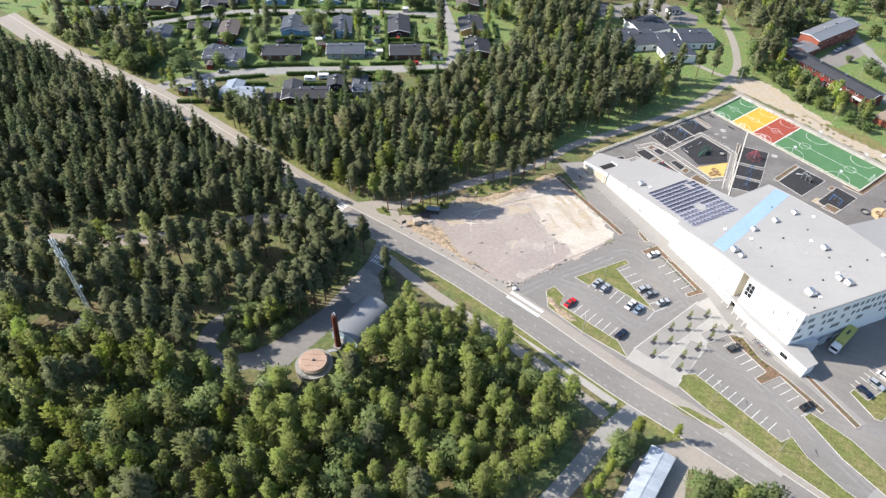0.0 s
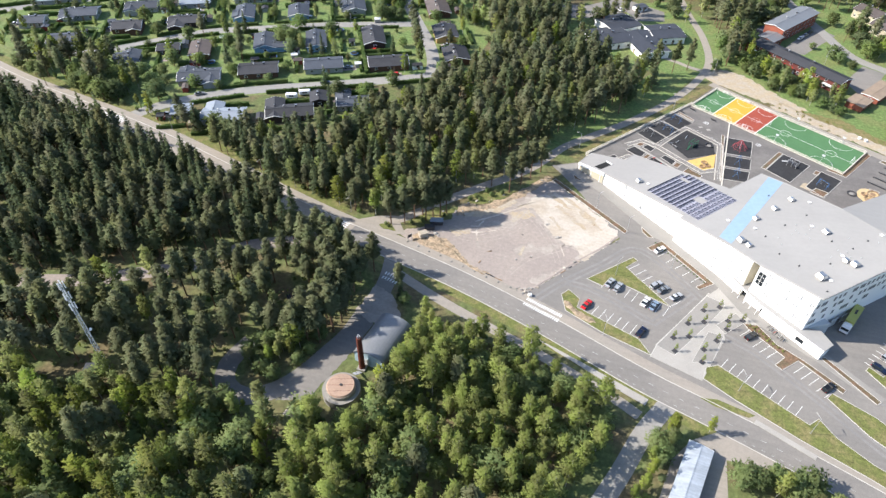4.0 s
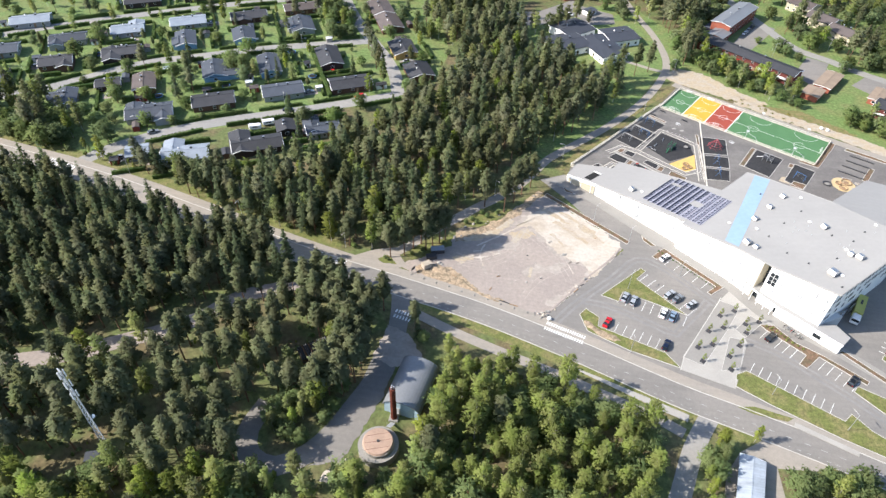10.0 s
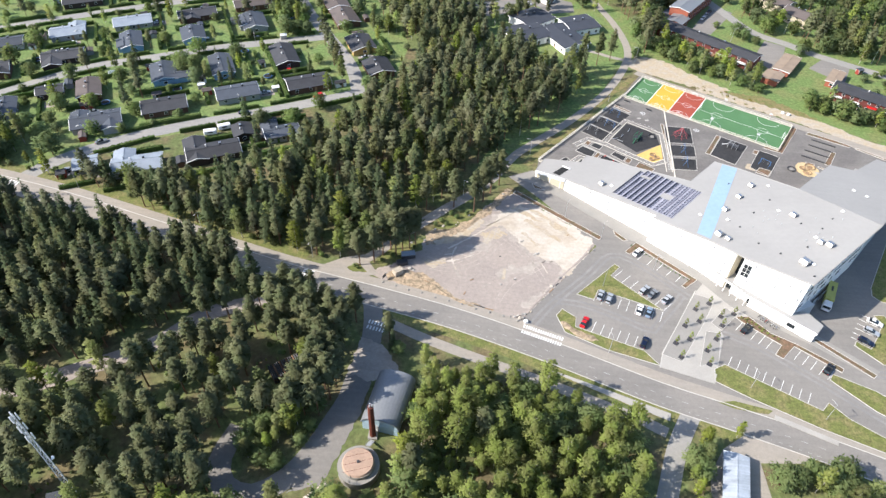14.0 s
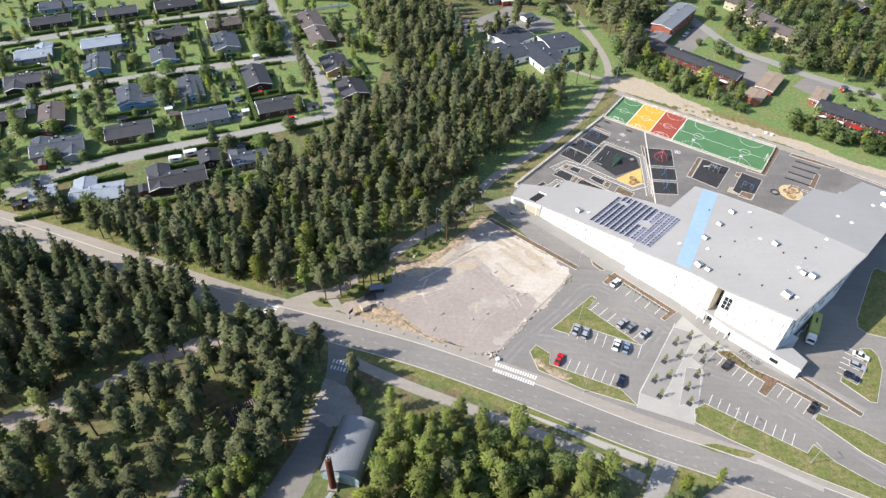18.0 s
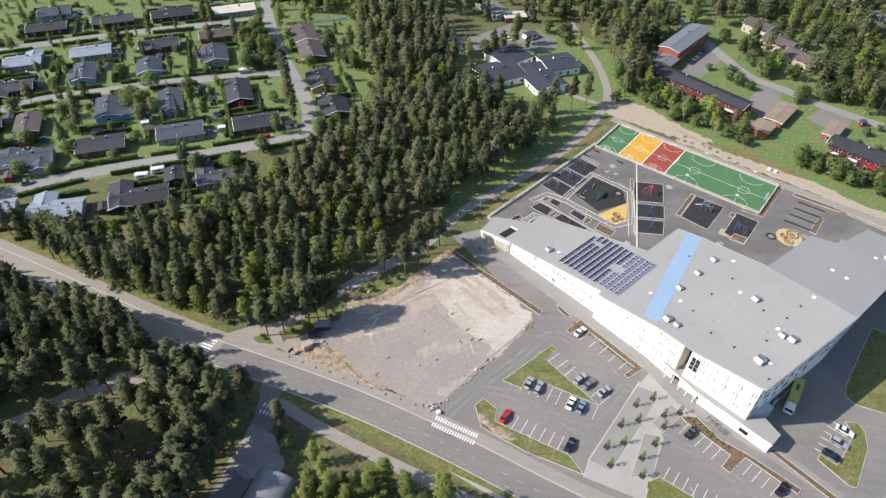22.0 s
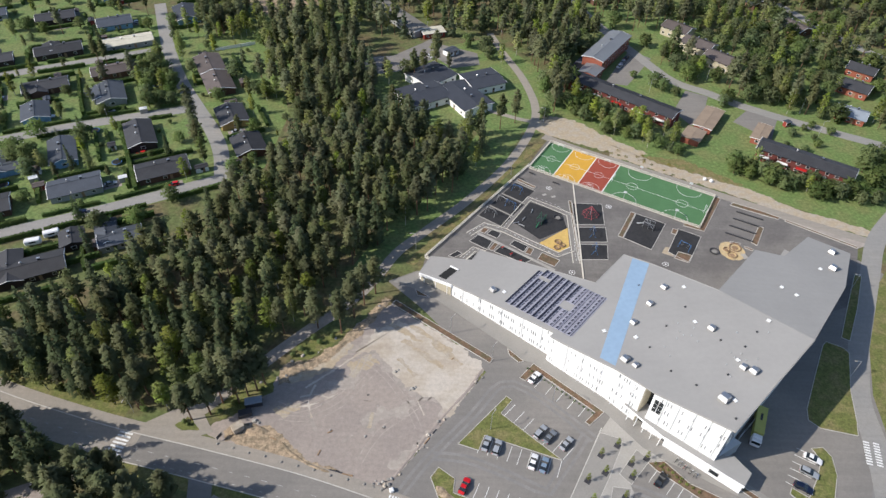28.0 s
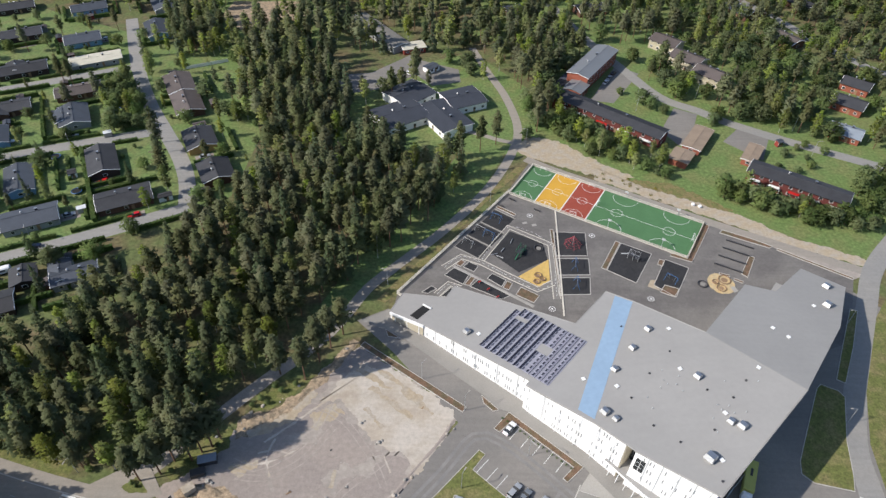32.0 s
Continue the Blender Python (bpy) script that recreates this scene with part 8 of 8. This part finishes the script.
rows_x += scatter([(-205, 184), (-150, 170), (-125, 162), (-130, 177), (-160, 182), (-190, 190)], 4.8, (("broadleaf_tree", 4), ("pine_tree", 3), ("birch_tree", 3), ("spruce_tree", 1)), 0.7, 1.15)
rows_x += scatter([(-290, 198), (-225, 187), (-222, 201), (-245, 216), (-285, 211)], 5.0, (("broadleaf_tree", 5), ("pine_tree", 2), ("birch_tree", 3)), 0.8, 1.25)
rows_x += scatter([(-103, 88), (-96.5, 79.5), (-91, 82), (-87.5, 87), (-85, 93), (-85.6, 99), (-92, 100), (-100, 96)], 2.8, (("birch_tree", 5), ("broadleaf_tree", 2)), 0.55, 0.85)
rows_x += [("pine_tree", x, y, 1.22, x + y, int(y) % 6) for x, y in ((-82.9, 102.4), (-82.2, 106.6), (-85.0, 97.6), (-83.4, 111.0), (-84.6, 104.6), (-83.6, 116.5), (-86.5, 124), (-87.0, 110.5), (-87.2, 106.8), (-87.4, 103.0), (-86.6, 114.5), (-89.5, 99.5), (-91, 119), (-90.5, 95.5), (-93, 128), (-98, 130.5), (-104, 129))]
rows_x += [("pine_tree", -70.5, 124.0, 0.75, 0.4, 1), ("spruce_tree", -69.0, 121.0, 0.5, 1.4, 2), ("broadleaf_tree", -67.2, 119.6, 0.55, 2.4, 3), ("birch_tree", -59.2, 116.0, 0.7, 3.1, 4), ("birch_tree", -79.0, 73.6, 0.6, 1.8, 1), ("broadleaf_tree", -66.0, 73.6, 0.7, 2.8, 2),
           ("birch_tree", -63.6, 76.5, 0.8, 3.8, 3), ("birch_tree", -59.5, 88.0, 1.0, 4.8, 4), ("birch_tree", -58.6, 94.0, 0.95, 5.8, 5), ("birch_tree", -58.0, 101.0, 1.05, 0.6, 0), ("birch_tree", -57.6, 108.0, 0.95, 1.1, 1), ("broadleaf_tree", 30.0, 90.6, 1.0, 2.2, 2), ("broadleaf_tree", 33.5, 91.4, 0.8, 2.9, 5), ("broadleaf_tree", 45.0, 94.0, 1.0, 3.3, 3), ("broadleaf_tree", 42.0, 90.5, 1.0, 4.3, 4), ("broadleaf_tree", 11.2, 90.6, 0.85, 1.3, 1), ("broadleaf_tree", 9.8, 94.4, 0.75, 0.3, 0), ("birch_tree", 22.5, 102.6, 0.55, 0.9, 2), ("broadleaf_tree", 13.4, 97.4, 0.6, 2.0, 3)]
rows_b = scatter(WOOD_BIRCH, 3.7, (("birch_tree", 10), ("broadleaf_tree", 2), ("pine_tree", 1)), 0.5, 1.28)
rows_s = scatter(WOOD_SE, 4.0, (("birch_tree", 1),), 0.5, 0.8) + scatter(WOOD_SE2, 5.2, (("broadleaf_tree", 3), ("birch_tree", 2)), 0.7, 1.1)
GARDEN_A = ((-220.4, 265.8), (-227.9, 247.7), (-177.0, 260.0), (-170.9, 256.2), (-182.7, 260.6), (-153.2, 321.5), (-145.1, 313.4), (-155.8, 334.1), (-143.3, 321.8), (-157.8, 305.4), (-119.9, 309.6), (-105.0, 316.7), (-112.5, 262.5), (-249.8, 262.9), (-258.5, 274.6), (-210.7, 243.5), (-206.6, 249.5), (-122.0, 241.3), (-122.0, 214.1), (-220.8, 224.2), (-198.0, 240.0), (-147.4, 345.8), (-127.8, 244.0), (-117.8, 240.1))
GARDEN_B = ((-208.2, 308.9), (-241.5, 371.5), (-233.3, 372.1), (-149.3, 352.5), (-150.6, 307.0), (-163.8, 275.6), (-159.4, 265.3), (-174.4, 252.2), (-185.6, 264.9), (-153.2, 256.2), (-137.3, 224.5), (-101.0, 259.7), (-107.1, 311.9), (-118.3, 331.7), (-125.3, 227.9), (-224.3, 228.6), (-219.9, 215.0), (-218.6, 204.4), (-212.8, 257.5), (-209.6, 228.6), (-182.9, 277.8), (-332.2, 276.8), (-226.8, 210.6), (-260.1, 257.9), (-273.7, 229.6))
ROADSIDE = ((-246.7, 197.8), (-234.7, 196.2), (-232.5, 201.6), (-231.9, 188.9), (-246.8, 191.6), (-240.5, 202.5), (-239.5, 191.0), (-209.2, 196.1), (-252, 201), (-226, 193))
GARDEN_PINES = ((-213.5, 308.3), (-198.7, 271.8), (-211.3, 266.3), (-197.2, 245.7), (-168.3, 338.8), (-179.6, 338.0), (-127.7, 295.1), (-115.2, 268.4), (-222.4, 252.3), (-185.2, 341.2), (-103.7, 322.6), (-181.3, 324.5), (-172.5, 318.7), (-163.6, 327.9), (-124.2, 288.1), (-119.2, 276.1), (-204.2, 384.6), (-214.9, 369.7), (-165.2, 352.2), (-169.2, 376.9), (-99.3, 325.2), (-275.2, 204.4), (-274.0, 210.1), (-257.5, 196.5), (-263.3, 190.1), (-268, 197), (-281, 199), (-228.5, 256.7), (-192.9, 238.4))
GARDEN_SPRUCES = ((-200.1, 304.6), (-160.7, 257.5), (-144.8, 227.6), (-135.6, 213.0), (-147.9, 232.7), (-128.2, 268.0), (-192.0, 359.6), (-158.2, 367.8))
rows_h = [("broadleaf_tree" if i % 3 else "birch_tree", x, y, (0.80 if i % 3 else 0.70) + 0.08 * (i * 7 % 5), x, i % 6) for i, (x, y) in enumerate(GARDEN_A + GARDEN_B)]
rows_h += [("broadleaf_tree", x, y, 1.05 + 0.07 * (i % 4), x, i % 6) for i, (x, y) in enumerate(ROADSIDE)]
rows_h += [("pine_tree", x, y, 0.84 + 0.08 * (i % 4), x, i % 6) for i, (x, y) in enumerate(GARDEN_PINES)]
rows_h += [("spruce_tree", x, y, 0.55 + 0.07 * (i % 4), x, i % 6) for i, (x, y) in enumerate(GARDEN_SPRUCES)]
HOUSE_SPOTS = [rect(x, y, l + 1.5, w + 1.5, rz) for x, y, l, w, rz, k in HOUSES if k]
rows_h = [r for r in rows_h if not any(inside(r[1], r[2], p) for p in HOUSE_SPOTS) and not any(near_line(r[1], r[2], q, 3.0) for q in STREETS)]
for r in rows_h:
    taken.setdefault((int(r[1] // 4), int(r[2] // 4)), []).append((r[1], r[2]))
rows_h += scatter([(-160.3, 325.4), (-161.3, 337.5), (-154.1, 337.8), (-137.8, 306.2), (-147.1, 299.6)], 3.8, (("broadleaf_tree", 3), ("birch_tree", 2)), 0.8, 1.1)
rows_v = []
for i, p in enumerate(offset_line(curve_pts(ROAD[1:7], 2.6), 10.6)):
    if p.x < -96 and i % 3 != 1:
        rows_v.append(("broadleaf_tree" if i % 2 else "birch_tree", p.x + math.sin(i * 1.7) * 1.2, p.y + math.cos(i * 2.3) * 1.4, 0.20 + 0.12 * (i * 0.37 % 1), i * 1.3, i % 6))
rows_x += [("pine_tree", x, y, 1.2, x, int(y) % 6) for x, y in ((-130, 145.6), (-126, 144.4), (-122, 143.4), (-134.5, 147.2), (-139, 148.4))]
rows_g = rows_h + scatter(LAWNS[0], 8.4, (("broadleaf_tree", 6), ("birch_tree", 3), ("spruce_tree", 1), ("pine_tree", 1)), 0.22, 0.80)
rows_e = scatter(BELT, 3.7, (("broadleaf_tree", 6), ("birch_tree", 3)), 0.6, 1.0) + scatter(BELT_E, 3.6, (("broadleaf_tree", 8), ("birch_tree", 1)), 0.6, 1.0)
rows_e += scatter([(4, 402), (46, 388), (108, 398), (118, 468), (14, 476)], 6.0, (("pine_tree", 5), ("birch_tree", 3), ("broadleaf_tree", 3)), 0.7, 1.15)
rows_e += scatter([(3, 94), (7, 100), (14, 103), (15.5, 93), (9.5, 74), (4, 80)], 2.6, (("broadleaf_tree", 3), ("birch_tree", 1)), 0.25, 0.55)
rows_e += scatter([(-62.5, 88), (-62.5, 74), (-56, 72), (-54, 112), (-59.5, 114), (-59.5, 90)], 3.4, (("birch_tree", 4), ("broadleaf_tree", 2)), 0.5, 0.95)
rows_e += scatter([(76, 378), (90, 350), (106, 332), (118, 322), (160, 300), (240, 235), (330, 330), (300, 450), (130, 470), (95, 405), (88, 395), (118, 372), (120, 345), (100, 340)], 5.9, (("broadleaf_tree", 8), ("birch_tree", 4), ("pine_tree", 4)), 0.65, 1.15)
rows_e += scatter([(74, 356), (90, 366), (98, 345), (93, 331), (84, 342), (78, 352)], 4.6, (("broadleaf_tree", 5), ("birch_tree", 1), ("pine_tree", 2)), 0.8, 1.2)
rows_e += scatter([(104, 329), (121, 352), (140, 356), (147, 324), (138, 312), (126, 313)], 4.8, (("broadleaf_tree", 7), ("birch_tree", 2), ("pine_tree", 1)), 0.9, 1.25)
rows_e += scatter([(20, 322), (28, 343), (46, 379), (62, 410), (56, 384), (40, 350), (34, 324), (26, 306)], 4.2, (("broadleaf_tree", 4), ("birch_tree", 1), ("pine_tree", 5)), 0.8, 1.15)
rows_e += scatter([(136, 262), (150, 284), (172, 302), (176, 262), (150, 246), (135, 240)], 5.0, (("broadleaf_tree", 6), ("birch_tree", 1)), 0.6, 1.1)
rows_e += scatter([(112, 300), (122, 302), (136, 290), (128, 278), (114, 288)], 6.5, (("broadleaf_tree", 1),), 0.25, 0.5)
rows_e += [("broadleaf_tree", x, y, w, x, int(y) % 6) for x, y, w in ((101, 318, 0.8), (104, 322, 0.9), (72, 279, 0.62), (69, 281, 0.5), (96, 270, 0.8), (92, 273, 0.9), (130, 300, 0.4), (134, 302, 0.45), (140, 297, 0.5), (141, 310, 0.6), (147, 306, 0.5), (77, 330, 0.9), (74, 334, 1.0), (82, 326, 0.6), (66, 342, 0.5), (118, 282, 0.3))]
rows_e += scatter([(-122, 389), (-104, 399), (-82, 376), (-84, 300), (-100, 312), (-106, 345)], 4.6, (("pine_tree", 6), ("birch_tree", 3), ("broadleaf_tree", 2)), 0.8, 1.1)
rows_e += scatter([(-160, 345), (-146, 318), (-132, 300), (-124, 303), (-138, 330), (-150, 350)], 5, (("broadleaf_tree", 3), ("birch_tree", 3)), 0.9, 1.2)
rows_e += scatter([(-168, 395), (-160, 410), (-138, 408), (-122, 396), (-118, 372), (-138, 366), (-152, 372)], 4.6, (("pine_tree", 5), ("birch_tree", 3), ("spruce_tree", 2)), 0.8, 1.1)
rows_e += scatter([(18, 345), (30, 335), (50, 385), (52, 410), (0, 410), (8, 368)], 5.0, (("pine_tree", 5), ("birch_tree", 2)), 0.8, 1.1)
rows_e += scatter([(-60, 296), (24, 293), (24, 345), (0, 376), (-60, 352)], 6.2, (("broadleaf_tree", 3), ("pine_tree", 4), ("birch_tree", 2)), 0.6, 1.1)
rows_u = []
for poly, step, lo, hi in ((WOOD_BIRCH, 2.3, 0.10, 0.30), (WOOD_MAST, 4.0, 0.08, 0.20), ([(-62, 112), (-57, 116), (-40, 117), (-58, 123)], 3.0, 0.08, 0.2)):
    xs, ys = [p[0] for p in poly], [p[1] for p in poly]
    for k in range(int((max(xs) - min(xs)) * (max(ys) - min(ys)) / step ** 2)):
        x, y = rng.uniform(min(xs), max(xs)), rng.uniform(min(ys), max(ys))
        if inside(x, y, poly) and not any(inside(x, y, p) for p in CLEAR) and not any(near_line(x, y, q, d) for q, d in LINES):
            rows_u.append(("broadleaf_tree" if k % 3 else "birch_tree", x, y, rng.uniform(lo, hi), rng.uniform(0, 6.28), k % 6))
rows_f = scatter([(-420, 425), (-230, 430), (-150, 412), (-100, 380), (-20, 375), (40, 405), (130, 470), (330, 430), (420, 560), (-420, 560)], 6.0, (("pine_tree", 6), ("spruce_tree", 3), ("birch_tree", 3)), 0.85, 1.2, 5)
near = sorted(rows_n + rows_sw + rows_m + rows_b + rows_x + rows_s, key=lambda r: (r[1] + 40) ** 2 + (r[2] - 90) ** 2)
count = {}
rest = []
for rows, group, most in ((near, "trees of the woods", 134), (rows_g, "garden trees", 178)):
    for r in rows:
        count[r[0]] = count.get(r[0], 0) + 1
        if count[r[0]] <= most:
            tree(r[0], r[1], r[2], r[3], math.degrees(r[4]), r[5], group)
        else:
            rest.append(r)
grove("pine_wood", "dense wood of pines and spruces", rest, MID)
rows_e += rows_v
grove("garden_wood", "green belt of broadleaf trees and birches", rows_e, LIGHT)
grove("far_wood", "far mixed wood of birches and pines", rows_f, FAR)
grove("undergrowth", "low green undergrowth of saplings and bushes", rows_u, BUSH)
